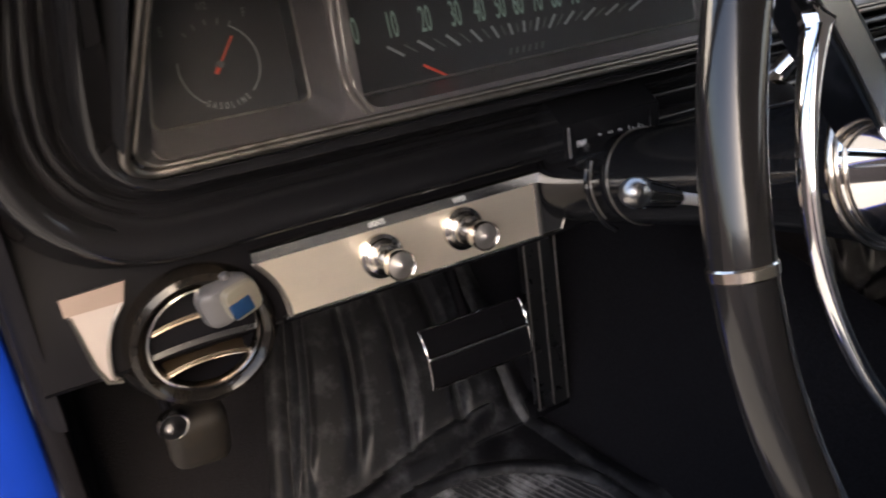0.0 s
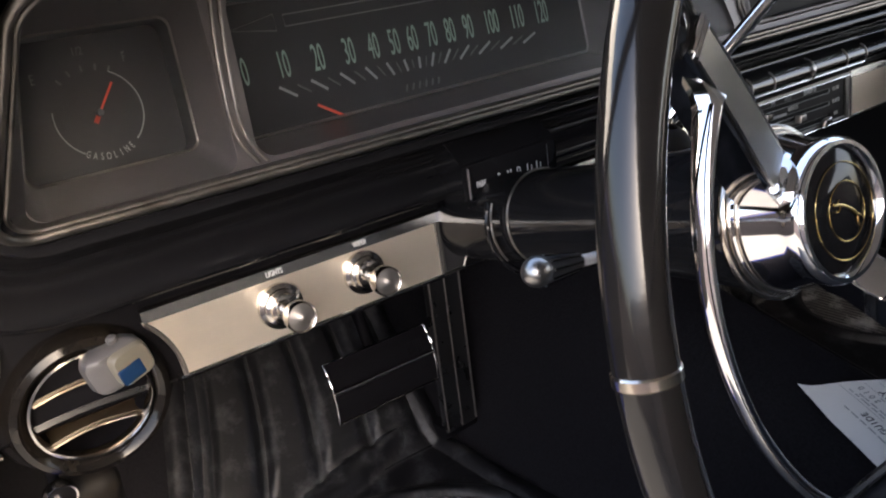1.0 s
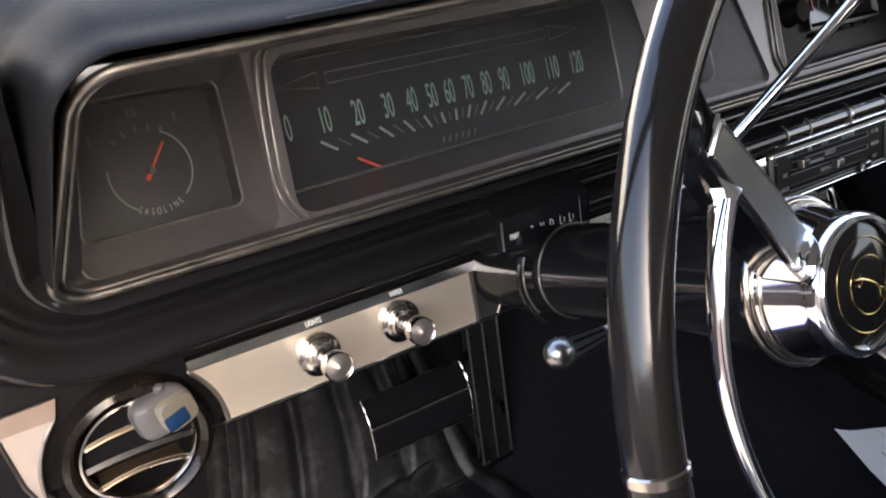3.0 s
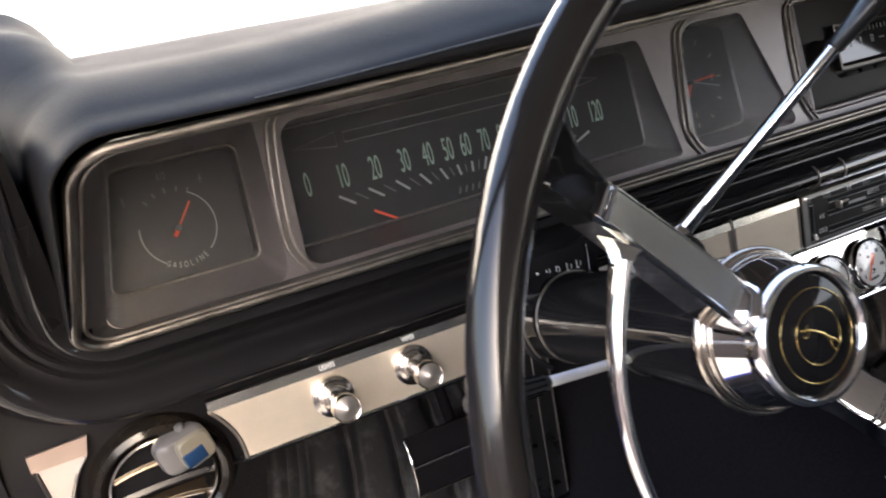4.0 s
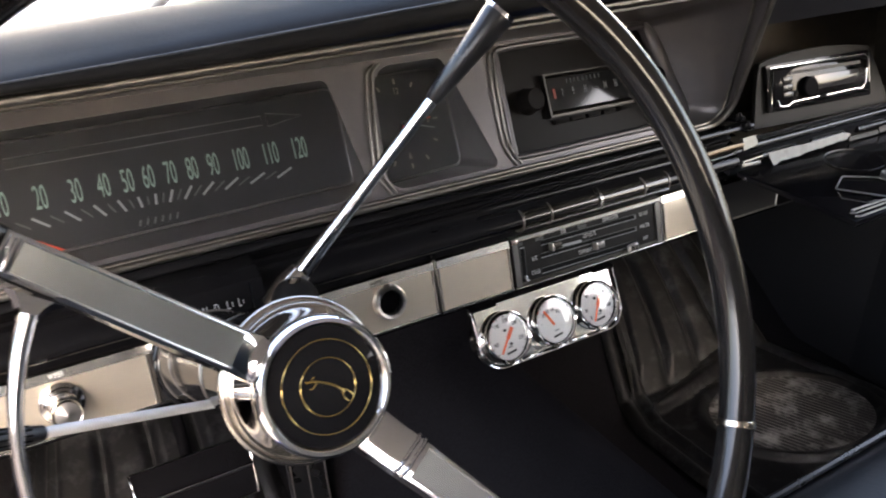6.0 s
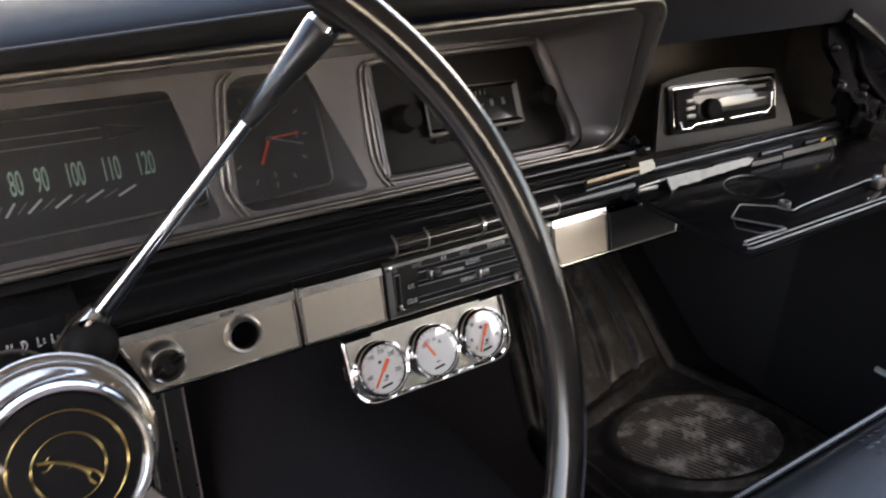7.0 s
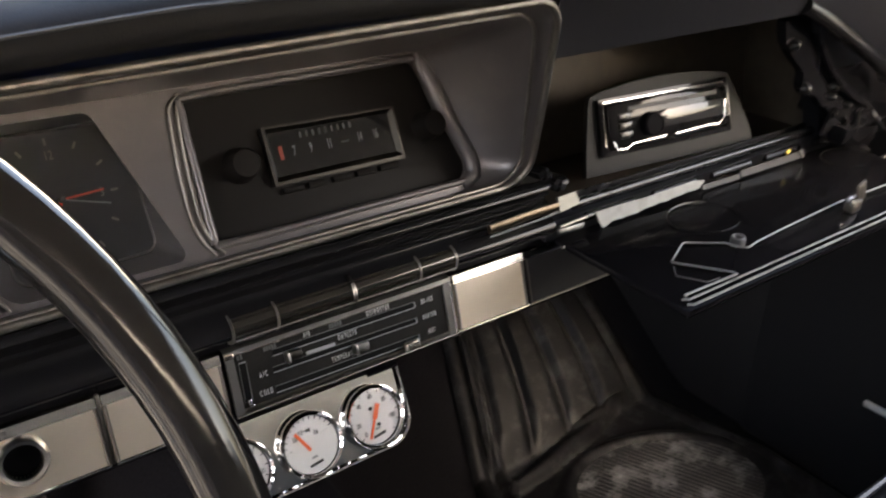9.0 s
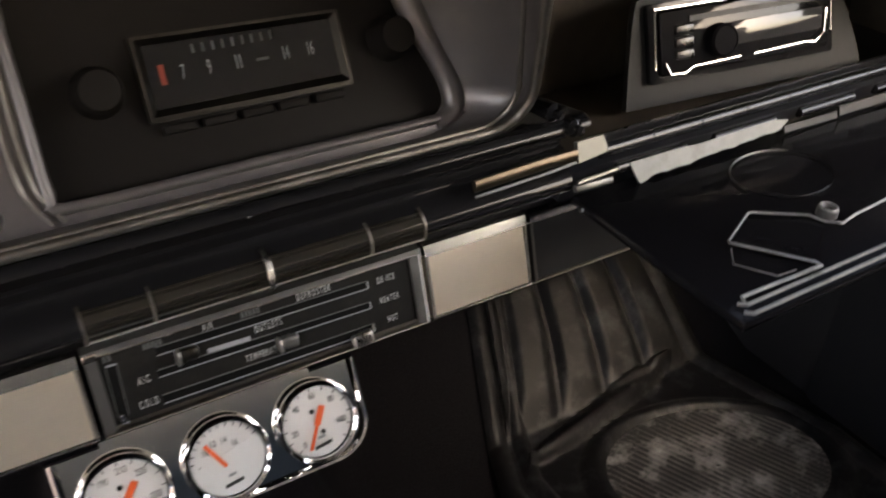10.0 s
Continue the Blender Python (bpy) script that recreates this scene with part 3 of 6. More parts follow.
gas_open = rquad([(-0.3105, -0.0080), (-0.189, -0.0080), (-0.186, 0.1075), (-0.2845, 0.1075)], 0.010)
spd_open = rquad([(-0.176, -0.005), (0.156, -0.003), (0.137, 0.098), (-0.170, 0.096)], [0.012, 0.004, 0.008, 0.014])
clk_open = rquad([(0.171, -0.004), (0.288, -0.004), (0.250, 0.102), (0.181, 0.102)], [0.016, 0.006, 0.008, 0.020])
rad_open = rquad([(0.305, 0.000), (0.532, 0.000), (0.500, 0.102), (0.307, 0.102)], [0.012, 0.014, 0.006, 0.014])
part("front_panel", plate(rquad([(-0.312, -0.009), (0.540, -0.009), (0.505, 0.109), (-0.285, 0.109)], 0.010), 0.0015, PANEL, holes=[gas_open, spd_open, clk_open, rad_open]), HOUSING, cluster)


def recess(front, back, d, name, material=HOUSING, steps=3):
    rows = []
    for k in range(steps + 1):
        t = k / steps
        rows.append([on(PANEL, f[0] * (1 - t) + b[0] * t, f[1] * (1 - t) + b[1] * t, -d * t) for f, b in zip(front, back)])
    return part(name, grid(rows, close_v=True), material, cluster)


def recess_back(loop, d0, d1):
    """The dark wall from a bead back to the dial."""
    return part("dial_wall", grid([[on(PANEL, x, y, -d0) for x, y in loop], [on(PANEL, x, y, -d1) for x, y in loop]], close_v=True), FACE, cluster)


gas_in = rquad([(-0.3015, 0.0105), (-0.1985, 0.0105), (-0.1955, 0.0925), (-0.2815, 0.0930)], 0.007)
recess(gas_open, gas_in, 0.034, "recess_wall", HOUSING, 4)
recess_back(gas_in, 0.034, 0.058)
part("frame_bead", tube([on(PANEL, x, y, -0.0335) for x, y in gas_in], 0.0010, 6, closed=True), WORN_CHROME, cluster)
spd_in = rquad([(-0.176, 0.006), (0.170, 0.010), (0.172, 0.101), (-0.166, 0.099)], [0.012, 0.004, 0.008, 0.014])
recess(spd_open, spd_in, 0.066, "recess_wall")
part("frame_bead", tube([on(PANEL, x, y, -0.0640) for x, y in rquad([(-0.174, 0.0075), (0.1695, 0.0115), (0.1705, 0.0995), (-0.1645, 0.0975)], [0.012, 0.006, 0.010, 0.014])], 0.0009, 6, closed=True), HOUSING, cluster)
clk_in = rquad([(0.188, 0.002), (0.284, 0.006), (0.283, 0.104), (0.196, 0.105)], [0.012, 0.008, 0.010, 0.014])
recess(clk_open, clk_in, 0.061, "recess_wall")
part("frame_bead", tube([on(PANEL, x, y, -0.0585) for x, y in rquad([(0.1885, 0.0035), (0.2835, 0.0075), (0.2820, 0.1025), (0.1970, 0.1035)], [0.012, 0.008, 0.012, 0.014])], 0.0009, 6, closed=True), HOUSING, cluster)
recess(rad_open, rad_open, 0.014, "recess_wall", HOUSING, 1)
roll = smooth_curve([(0.501, 0.104), (0.506, 0.088), (0.511, 0.070), (0.515, 0.054), (0.523, 0.034), (0.528, 0.016), (0.526, 0.003), (0.514, -0.003)], 4)
roll_r = [0.0028 + 0.0052 * math.sin(math.pi * k / (len(roll) - 1)) ** 0.7 + 0.0012 * math.sin(2.6 * math.pi * k / (len(roll) - 1)) for k in range(len(roll))]
part("rolled_edge", tube([on(PANEL, x, y, -0.0010) for x, y in roll], 0.007, 18, radii=roll_r), HOUSING, cluster, "rolled taupe edge beside the radio")
part("radio_edge", tube([on(PANEL, x, y, 0.0005) for x, y in smooth_curve([(0.500, 0.106), (0.5005, 0.090), (0.507, 0.074), (0.512, 0.060), (0.515, 0.053), (0.521, 0.036), (0.530, 0.012), (0.530, 0.003), (0.520, 0.000), (0.42, 0.0), (0.315, 0.0), (0.3065, 0.008), (0.3065, 0.05), (0.3075, 0.092), (0.315, 0.101), (0.40, 0.102), (0.495, 0.103)], 4)], 0.0030, 10, radii=None), HOUSING, cluster, "rounded edge of the radio opening")
# paired chrome strips beside the dials
for xb, xt, w in ((-0.1815, -0.1745, 0.012), (0.1675, 0.1775, 0.014), (0.3005, 0.3035, 0.014)):
    for dx in (0.0, -0.0055):
        pts = [(xb + 0.010 + dx, -0.006), (xb + 0.003 + dx, 0.006), (xb + dx, 0.02), ((xb + xt) / 2 - 0.001 + dx, 0.055), (xt + dx, 0.088), (xt + 0.003 + dx, 0.098), (xt + 0.011 + dx, 0.104)]
        part("divider_strip", tube([on(PANEL, p[0], p[1], 0.0015) for p in smooth_curve(pts, 4)], 0.0012, 8), WORN_CHROME, cluster)

# fuel gauge
GAS = shifted(PANEL, -0.058)
gg = part("fuel_gauge", plate(rquad([(-0.31, 0.0), (-0.18, 0.0), (-0.18, 0.107), (-0.285, 0.107)], 0.005), 0.001, GAS), FACE, cluster, "black fuel gauge with red needle")
gx, gy = -0.245, 0.0455
for a0, a1 in ((-48, 62), (168, 236)):
    arc = [(gx + 0.0265 * math.cos(radians(a)), gy + 0.0265 * math.sin(radians(a))) for a in np.linspace(a0, a1, 14)]
    part("scale_arc", tube([on(GAS, x, y, 0.0004) for x, y in arc], 0.00045, 6), GREY_PRINT, gg)
for a in (62, 78, 95, 112, 128):
    part("scale_mark", bar2d((gx + 0.026 * math.cos(radians(a)), gy + 0.026 * math.sin(radians(a))), (gx + 0.030 * math.cos(radians(a)), gy + 0.030 * math.sin(radians(a))), 0.0012, shifted(GAS, 0.0004)), DIM_PRINT, gg, smooth=False)
letters("scale_letter", "F", 0.009, GAS @ pose(-0.221, 0.0755, 0.0004), DIM_PRINT, gg, 0.6)
letters("scale_letter", "1/2", 0.007, GAS @ pose(-0.247, 0.0835, 0.0004), DIM_PRINT, gg, 0.8)
letters("scale_letter", "E", 0.009, GAS @ pose(-0.276, 0.0715, 0.0004), DIM_PRINT, gg, 0.6)
for k, ch in enumerate("GASOLINE"):
    a = -120 + k * 60 / 7.0
    letters("scale_letter", ch, 0.0062, GAS @ pose(gx + 0.0265 * math.cos(radians(a)), gy + 0.0265 * math.sin(radians(a)), 0.0004, 0, 0, a + 90), GREY_PRINT, gg, 0.6)
part("needle", join(bar2d((gx - 0.004, gy - 0.0055), (gx + 0.012, gy + 0.0165), 0.0013, shifted(GAS, 0.003)), bar2d((gx - 0.004, gy - 0.0055), (gx, gy), 0.0028, shifted(GAS, 0.003))), RED, gg, "red needle")
part("needle_hub", lathe([(0.0024, 0), (0.0024, 0.004), (0.0018, 0.005)], GAS @ pose(gx, gy, 0), 14), GREY_PLASTIC, gg)

# speedometer
SPD = shifted(PANEL, -0.066)
sg = part("speedometer", plate(rquad([(-0.18, 0.0), (0.175, 0.004), (0.177, 0.106), (-0.17, 0.106)], 0.005), 0.001, SPD), FACE, cluster, "wide black speedometer with pale green figures")
for v, x in zip(range(0, 130, 10), (-0.144, -0.115, -0.0875, -0.062, -0.041, -0.0225, -0.006, 0.012, 0.030, 0.048, 0.072, 0.099, 0.126)):
    letters("figure", str(v), 0.027, SPD @ pose(x, 0.0515, 0.0004), GREEN, sg, 0.36)
for k in range(25):
    t = k / 24.0
    x = -0.1165 + 0.224 * (t + 0.055 * math.sin(2 * math.pi * t))
    a = radians(140 - 113 * (0.5 - 0.5 * math.cos(math.pi * t)))
    ln = (0.0047 + 0.0040 * abs(math.cos(a))) * (1 if k % 2 == 0 else 0.8)
    part("scale_mark", bar2d((x - ln * math.cos(a), 0.0335 - ln * math.sin(a) * 0.85), (x + ln * math.cos(a), 0.0335 + ln * math.sin(a) * 0.85), 0.0019 if k % 2 == 0 else 0.0011, shifted(SPD, 0.0004)), GREY_PRINT if k % 2 == 0 else DIM_PRINT, sg, smooth=False)
part("needle", bar2d((-0.098, 0.0200), (-0.080, 0.0085), 0.0018, shifted(SPD, 0.002)), RED, sg, "red needle", smooth=False)
for k in range(6):
    part("odometer_figure", bar2d((-0.022 + k * 0.006, 0.0145), (-0.020 + k * 0.006, 0.0195), 0.0015, shifted(SPD, 0.0004)), DIM_PRINT, sg, smooth=False)
for pts in ([(-0.106, 0.0855), (0.098, 0.0855), (0.098, 0.0775), (-0.106, 0.0775)], [(-0.148, 0.0805), (-0.113, 0.087), (-0.113, 0.0755)], [(0.103, 0.087), (0.136, 0.0805), (0.103, 0.0755)]):
    part("telltale_outline", tube([on(SPD, x, y, 0.0004) for x, y in pts], 0.00045, 4, closed=True), TELLTALE, sg)

# clock
CLK = shifted(PANEL, -0.061)
cg = part("clock", plate(rquad([(0.184, 0.0), (0.288, 0.0), (0.287, 0.107), (0.19, 0.108)], 0.005), 0.001, CLK), FACE, cluster, "black clock with red hands")
cx, cy = 0.231, 0.0555
for k in range(12):
    a = radians(30 * k)
    part("scale_mark", bar2d((cx + 0.033 * math.cos(a), cy + 0.038 * math.sin(a)), (cx + 0.038 * math.cos(a), cy + 0.043 * math.sin(a)), 0.0016, shifted(CLK, 0.0004)), CLOCK_PRINT, cg, smooth=False)
for v, a in (("12", 90), ("3", 0), ("6", -90), ("9", 180)):
    letters("figure", v, 0.009, CLK @ pose(cx + 0.027 * math.cos(radians(a)), cy + 0.031 * math.sin(radians(a)), 0.0004), CLOCK_PRINT, cg, 0.7)
part("hand", bar2d((cx, cy), (cx - 0.011, cy - 0.021), 0.0026, shifted(CLK, 0.003)), RED, cg, "red hand", smooth=False)
part("hand", bar2d((cx, cy), (cx + 0.028, cy + 0.0015), 0.0014, shifted(CLK, 0.004)), RED, cg, "red hand", smooth=False)
part("hand", bar2d((cx, cy), (cx + 0.030, cy - 0.009), 0.0008, shifted(CLK, 0.005)), GREY_PRINT, cg, smooth=False)
part("hand_hub", lathe([(0.0022, 0), (0.0022, 0.006), (0.0015, 0.007)], CLK @ pose(cx, cy, 0), 14), GREY_PLASTIC, cg)

for lens_loop in (gas_open, spd_open, clk_open):
    ln_ob = part("lens", plate(lens_loop, 0.0, shifted(PANEL, -0.003)), LENS, cluster, "clear plastic lens", smooth=False)
    ln_ob.visible_shadow = False

# radio in the cluster
RAD = shifted(PANEL, -0.012)
radio = thing("car_radio", on(PANEL, 0.415, 0.03, -0.02), "dark factory car radio with chrome dial window", "radio")
part("faceplate", plate(rquad([(0.300, -0.004), (0.538, -0.004), (0.506, 0.107), (0.302, 0.107)], 0.008), 0.0015, RAD), RADIO_FACE, radio)
fo, fi = rquad([(0.361, 0.0300), (0.4715, 0.0290), (0.4715, 0.0700), (0.361, 0.0725)], 0.001, 2), rquad([(0.3665, 0.0365), (0.4665, 0.0360), (0.4665, 0.0655), (0.3665, 0.0675)], 0.001, 2)
fm = rquad([(0.3630, 0.0325), (0.4697, 0.0315), (0.4697, 0.0685), (0.3630, 0.0708)], 0.001, 2)
part("dial_frame", grid([[on(RAD, x, y, -0.004) for x, y in fo], [on(RAD, x, y, 0.0065) for x, y in fo], [on(RAD, x, y, 0.0065) for x, y in fm], [on(RAD, x, y, 0.002) for x, y in fi]], close_v=True), FRAME_DARK, radio, "dull chrome dial frame", smooth=False)
part("dial", plate(rquad([(0.364, 0.0345), (0.468, 0.0345), (0.468, 0.068), (0.364, 0.069)], 0.001, 2), 0.001, shifted(RAD, 0.0025)), DIAL_GLASS, radio)
for v, x in (("7", 0.3835), ("9", 0.397), ("11", 0.4125), ("14", 0.4385), ("16", 0.4525)):
    letters("figure", v, 0.0105, RAD @ pose(x, 0.0520, 0.0029), GREY_PRINT, radio, 0.42)
part("figure_bar", bar2d((0.422, 0.0515), (0.429, 0.0515), 0.0015, shifted(RAD, 0.0029)), DIM_PRINT, radio, smooth=False)
for k in range(9):
    part("badge_bar", bar2d((0.391 + 0.0052 * k, 0.0605), (0.391 + 0.0052 * k, 0.0650), 0.0013, shifted(RAD, 0.0029)), DIM_PRINT, radio, smooth=False)
part("pointer", bar2d((0.373, 0.0475), (0.373, 0.0575), 0.0028, shifted(RAD, 0.0032)), FADED_RED, radio, "red dial pointer", smooth=False)
for k in range(5):
    part("push_button", box((0.017, 0.0045, 0.006), RAD @ pose(0.375 + 0.0205 * k, 0.0255, 0.002), 0.001), KNOB_BLACK, radio)
for kx in (0.341, 0.500):
    kn = part("knob", lathe([(0.013, 0), (0.0128, 0.002), (0.0112, 0.004), (0.0108, 0.014), (0.0095, 0.0165), (0.004, 0.017)], RAD @ pose(kx, 0.050, 0), 28), KNOB_BLACK, radio)

# ---- trim strip under the moulding ----
VENT_X, VENT_Y = -0.303, -0.0465


def vent_arc(r, ya, yb, side, n=10):
    """Points on a circle round the air vent, on the trim strip's plane."""
    ys_ = np.linspace(ya, yb, n)
    return [(VENT_X + side * math.sqrt(r * r - (y - VENT_Y) ** 2), y) for y in ys_]


def trim_plate(x0, x1, label, taper0=0.0, taper1=0.0, material=BRUSHED, holes=(), arc=None):
    t = thing("trim_plate", ((x0 + x1) / 2, -0.006, 0.50), label, "trim plate", "plates along the dashboard")
    edge0 = arc or [(x0, -0.007), (x0 + taper0, -0.0475)]
    part("panel", plate([(x1 - taper1, -0.0475), (x1, -0.007)] + edge0, 0.004, shifted(STRIP, 0.0015), holes), material, t, smooth=False)
    part("top_edge", grid([[on(STRIP, x0, -0.007, 0.0015), on(STRIP, x0, -0.006, 0.0032), on(STRIP, x0, 0.001, 0.0025), on(STRIP, x0, 0.003, -0.004)], [on(STRIP, x1, -0.007, 0.0015), on(STRIP, x1, -0.006, 0.0032), on(STRIP, x1, 0.001, 0.0025), on(STRIP, x1, 0.003, -0.004)]]), EDGE_CHROME if material == BRUSHED else CHROME, t, "bright folded top edge", smooth=False)
    part("bottom_edge", tube([on(STRIP, x0 + taper0, -0.0480, 0.0016), on(STRIP, x1 - taper1, -0.0480, 0.0016)], 0.0012, 8), EDGE_CHROME if material == BRUSHED else DIM_CHROME, t)
    if arc:
        part("side_edge", tube([on(STRIP, x + 0.0010, y, 0.0016) for x, y in arc], 0.0015, 8), WORN_CHROME, t)
    for x, tp in ((x0, taper0), (x1, -taper1)):
        if arc and x == x0:
            continue
        part("side_edge", tube([on(STRIP, x + tp + (0.0012 if x == x0 else -0.0012), -0.047, 0.0014), on(STRIP, x + (0.0012 if x == x0 else -0.0012), -0.006, 0.0018)], 0.0012, 8), WORN_CHROME if material == BRUSHED else DIM_CHROME, t)
    return t


trim_plate(-0.264, -0.046, "brushed metal trim plate with light and wiper knobs", 0.014, 0.0, arc=vent_arc(0.0555, -0.007, -0.0475, 1))
trim_plate(-0.046, -0.004, "dark satin end of the trim strip beside the column", 0.0, 0.022, DARK_SATIN)
trim_plate(0.066, 0.2110, "brushed metal plate round the ignition lock", 0.018, 0.0, BRUSHED, [circle(0.162, -0.023, 0.0112, 32)])
trim_plate(0.2148, 0.2965, "plain brushed metal trim plate")
tab = thing("trim_divider", on(STRIP, 0.2129, -0.02, 0.002), "narrow dark metal divider between two trim plates", "trim divider")
part("strip", box((0.0026, 0.050, 0.0035), STRIP @ pose(0.2129, -0.0225, 0.0010), 0.0008), DIM_CHROME, tab)
part("pin", lathe([(0.0022, -0.006), (0.0022, 0.003), (0.0012, 0.0042)], STRIP @ pose(0.2129, 0.0060, -0.002), 12), BLACK_GLOSS, tab)
trim_plate(0.5015, 0.5785, "plain bright brushed trim plate")
trim_plate(0.5815, 0.700, "dark satin trim plate below the glove box", 0.0, 0.012, DARK_SATIN)
lp = thing("trim_plate", (-0.36, -0.005, 0.49), "short brushed trim plate beside the air vent", "trim plate", "plates along the dashboard")
part("panel", plate([(-0.3745, -0.006)] + [(-0.3690, -0.040), (-0.3640, -0.0520), (-0.3560, -0.0540)] + vent_arc(0.0570, -0.050, -0.006, -1), 0.004, shifted(STRIP, 0.0015)), DULL_PLATE, lp, smooth=False)
part("top_edge", plate([(-0.3770, -0.006), (VENT_X - 0.0402, -0.006), (-0.3400, 0.0065), (-0.3775, 0.0050)], 0.003, shifted(STRIP, 0.002)), ROSY_METAL, lp, smooth=False)
part("side_edge", tube([on(STRIP, x - 0.0006, y, 0.0018) for x, y in vent_arc(0.0570, -0.052, -0.007, -1)], 0.0013, 8), WORN_CHROME, lp)
part("side_edge", tube([on(STRIP, x, y, 0.0022) for x, y in ((-0.3745, -0.007), (-0.3690, -0.040), (-0.3640, -0.0520), (-0.3560, -0.0540))], 0.0014, 8), DIM_CHROME, lp)


def pull_knob(x, y, kind, label):
    k = thing(kind, on(STRIP, x, y, 0), label, "knob", "knobs on the dashboard")
    m = STRIP @ pose(x, y, 0.0015)
    part("escutcheon", lathe([(0.0158, 0), (0.0156, 0.003), (0.0128, 0.0045), (0.0125, 0.007), (0.0105, 0.0085), (0.0100, 0.011), (0.006, 0.0125)], m, 36), BRIGHT_KNOB, k, "stepped chrome escutcheon")
    part("shaft", lathe([(0.0060, 0.010), (0.0055, 0.024)], m, 20), BRIGHT_KNOB, k)
    part("grip", lathe([(0.0060, 0.0205), (0.0088, 0.0225), (0.0100, 0.0255), (0.0104, 0.0330), (0.0100, 0.0345), (0.0092, 0.0340), (0.0088, 0.0330)], m, 36, cap=False), BRIGHT_KNOB, k, "round chrome grip")
    part("grip_face", lathe([(0.0090, 0.0329), (0.0050, 0.0342), (0.0022, 0.0352), (0.0016, 0.0357), (0.0004, 0.0359)], m, 36), KNOB_FACE, k, "turned satin metal face of the knob")
    return k


pull_knob(-0.177, -0.0255, "headlight_knob", "round chrome pull knob for the lights")
pull_knob(-0.112, -0.0235, "wiper_knob", "round chrome wiper knob on the trim plate")
for s, x in (("LIGHTS", -0.1765), ("WIPER", -0.1115)):
    letters("caption", s, 0.0052, STRIP @ pose(x, -0.0022, 0.0034), WHITE_PRINT, bpy.data.objects["headlight_knob" if s == "LIGHTS" else "wiper_knob"], 0.7)
ig = thing("ignition_lock", on(STRIP, 0.096, -0.026), "round chrome ignition lock on a brushed plate", "ignition lock")
IG = STRIP @ pose(0.096, -0.026, 0.0015)
part("bezel", lathe([(0.0170, 0), (0.0168, 0.004), (0.0150, 0.006), (0.0142, 0.0145), (0.0125, 0.016), (0.0120, 0.0145), (0.0116, 0.0110)], IG, 40, cap=False), SIDE_METAL, ig)
part("lock_face", lathe([(0.0117, 0.0112), (0.0085, 0.0120), (0.0080, 0.0128), (0.0004, 0.0130)], IG, 36), DIM_CHROME, ig, "dark recessed lock face")
part("lock_ring", tube([on(IG, 0.0133 * math.cos(a), 0.0133 * math.sin(a), 0.0158) for a in np.linspace(0, 2 * math.pi, 36, endpoint=False)], 0.0007, 6, closed=True), KNOB_CHROME, ig)
part("keyhole", box((0.002, 0.009, 0.001), IG @ pose(0, 0, 0.0132, 0, 0, 25)), INK, ig, smooth=False)
for a in (25, 205):
    part("ear", box((0.010, 0.006, 0.005), IG @ pose(0.009 * math.cos(radians(a)), 0.009 * math.sin(radians(a)), 0.0145, 0, 0, a), 0.0015), FRAME_DARK, ig)
lh = thing("lighter_socket", on(STRIP, 0.162, -0.023), "empty chrome-rimmed lighter socket", "lighter socket")
LH = STRIP @ pose(0.162, -0.023, 0.0015)
part("rim", lathe([(0.0162, 0), (0.0158, 0.004), (0.0140, 0.0065), (0.0118, 0.0060), (0.0112, 0.002), (0.0112, 0.0018)], LH, 40, cap=False), KNOB_CHROME, lh)
part("bore", lathe([(0.0113, 0.004), (0.0111, -0.0045), (0.0005, -0.0046)], LH, 30, cap=False), BLACK_BODY, lh)
letters("caption", "LIGHTER", 0.0045, STRIP @ pose(0.152, -0.0022, 0.0032), INK, lh, 0.7)

# heater controls
hc = thing("heater_control", (0.40, -0.005, 0.50), "black heater control panel with sliding levers", "heater control")
HM = shifted(STRIP, 0.0015)
part("panel", plate(rquad([(0.3005, -0.048), (0.498, -0.048), (0.497, 0.001), (0.3005, 0.001)], 0.0015, 2), 0.004, HM), HEATER_BLACK, hc)
part("top_edge", grid([[on(HM, x, -0.0028, 0.0008), on(HM, x, -0.0024, 0.0026), on(HM, x, 0.0012, 0.0024), on(HM, x, 0.0030, -0.004)] for x in (0.2992, 0.4982)]), SIDE_METAL, hc, "worn folded top edge", smooth=False)
part("top_bead", tube([on(HM, 0.2992, -0.0022, 0.0026), on(HM, 0.4982, -0.0022, 0.0026)], 0.0006, 6), EDGE_CHROME, hc)
part("bottom_edge", grid([[on(HM, x, -0.0440, 0.0006), on(HM, x, -0.0455, 0.0018), on(HM, x, -0.0480, 0.0016), on(HM, x, -0.0490, -0.002)] for x in (0.2996, 0.4982)]), DIM_CHROME, hc, "dark folded bottom edge", smooth=False)
part("bottom_bead", tube([on(HM, 0.2996, -0.0486, 0.0012), on(HM, 0.4982, -0.0486, 0.0012)], 0.0007, 6), EDGE_CHROME, hc)
for xa, xb in ((0.2996, 0.3058), (0.4902, 0.4962)):
    part("side_panel", plate(rquad([(xa, -0.0470), (xb, -0.0470), (xb, -0.0030), (xa, -0.0030)], 0.0008, 2), 0.002, shifted(HM, 0.0022)), SIDE_METAL, hc, "grey satin metal side strip", smooth=False)
part("side_edge", tube([on(HM, 0.4972, -0.048, 0.0016), on(HM, 0.4972, -0.002, 0.0020)], 0.0014, 8), EDGE_CHROME, hc)
part("corner_cap", box((0.0070, 0.0045, 0.0030), HM @ pose(0.3028, -0.0022, 0.0020), 0.0010), CREAM, hc, "bright metal corner")
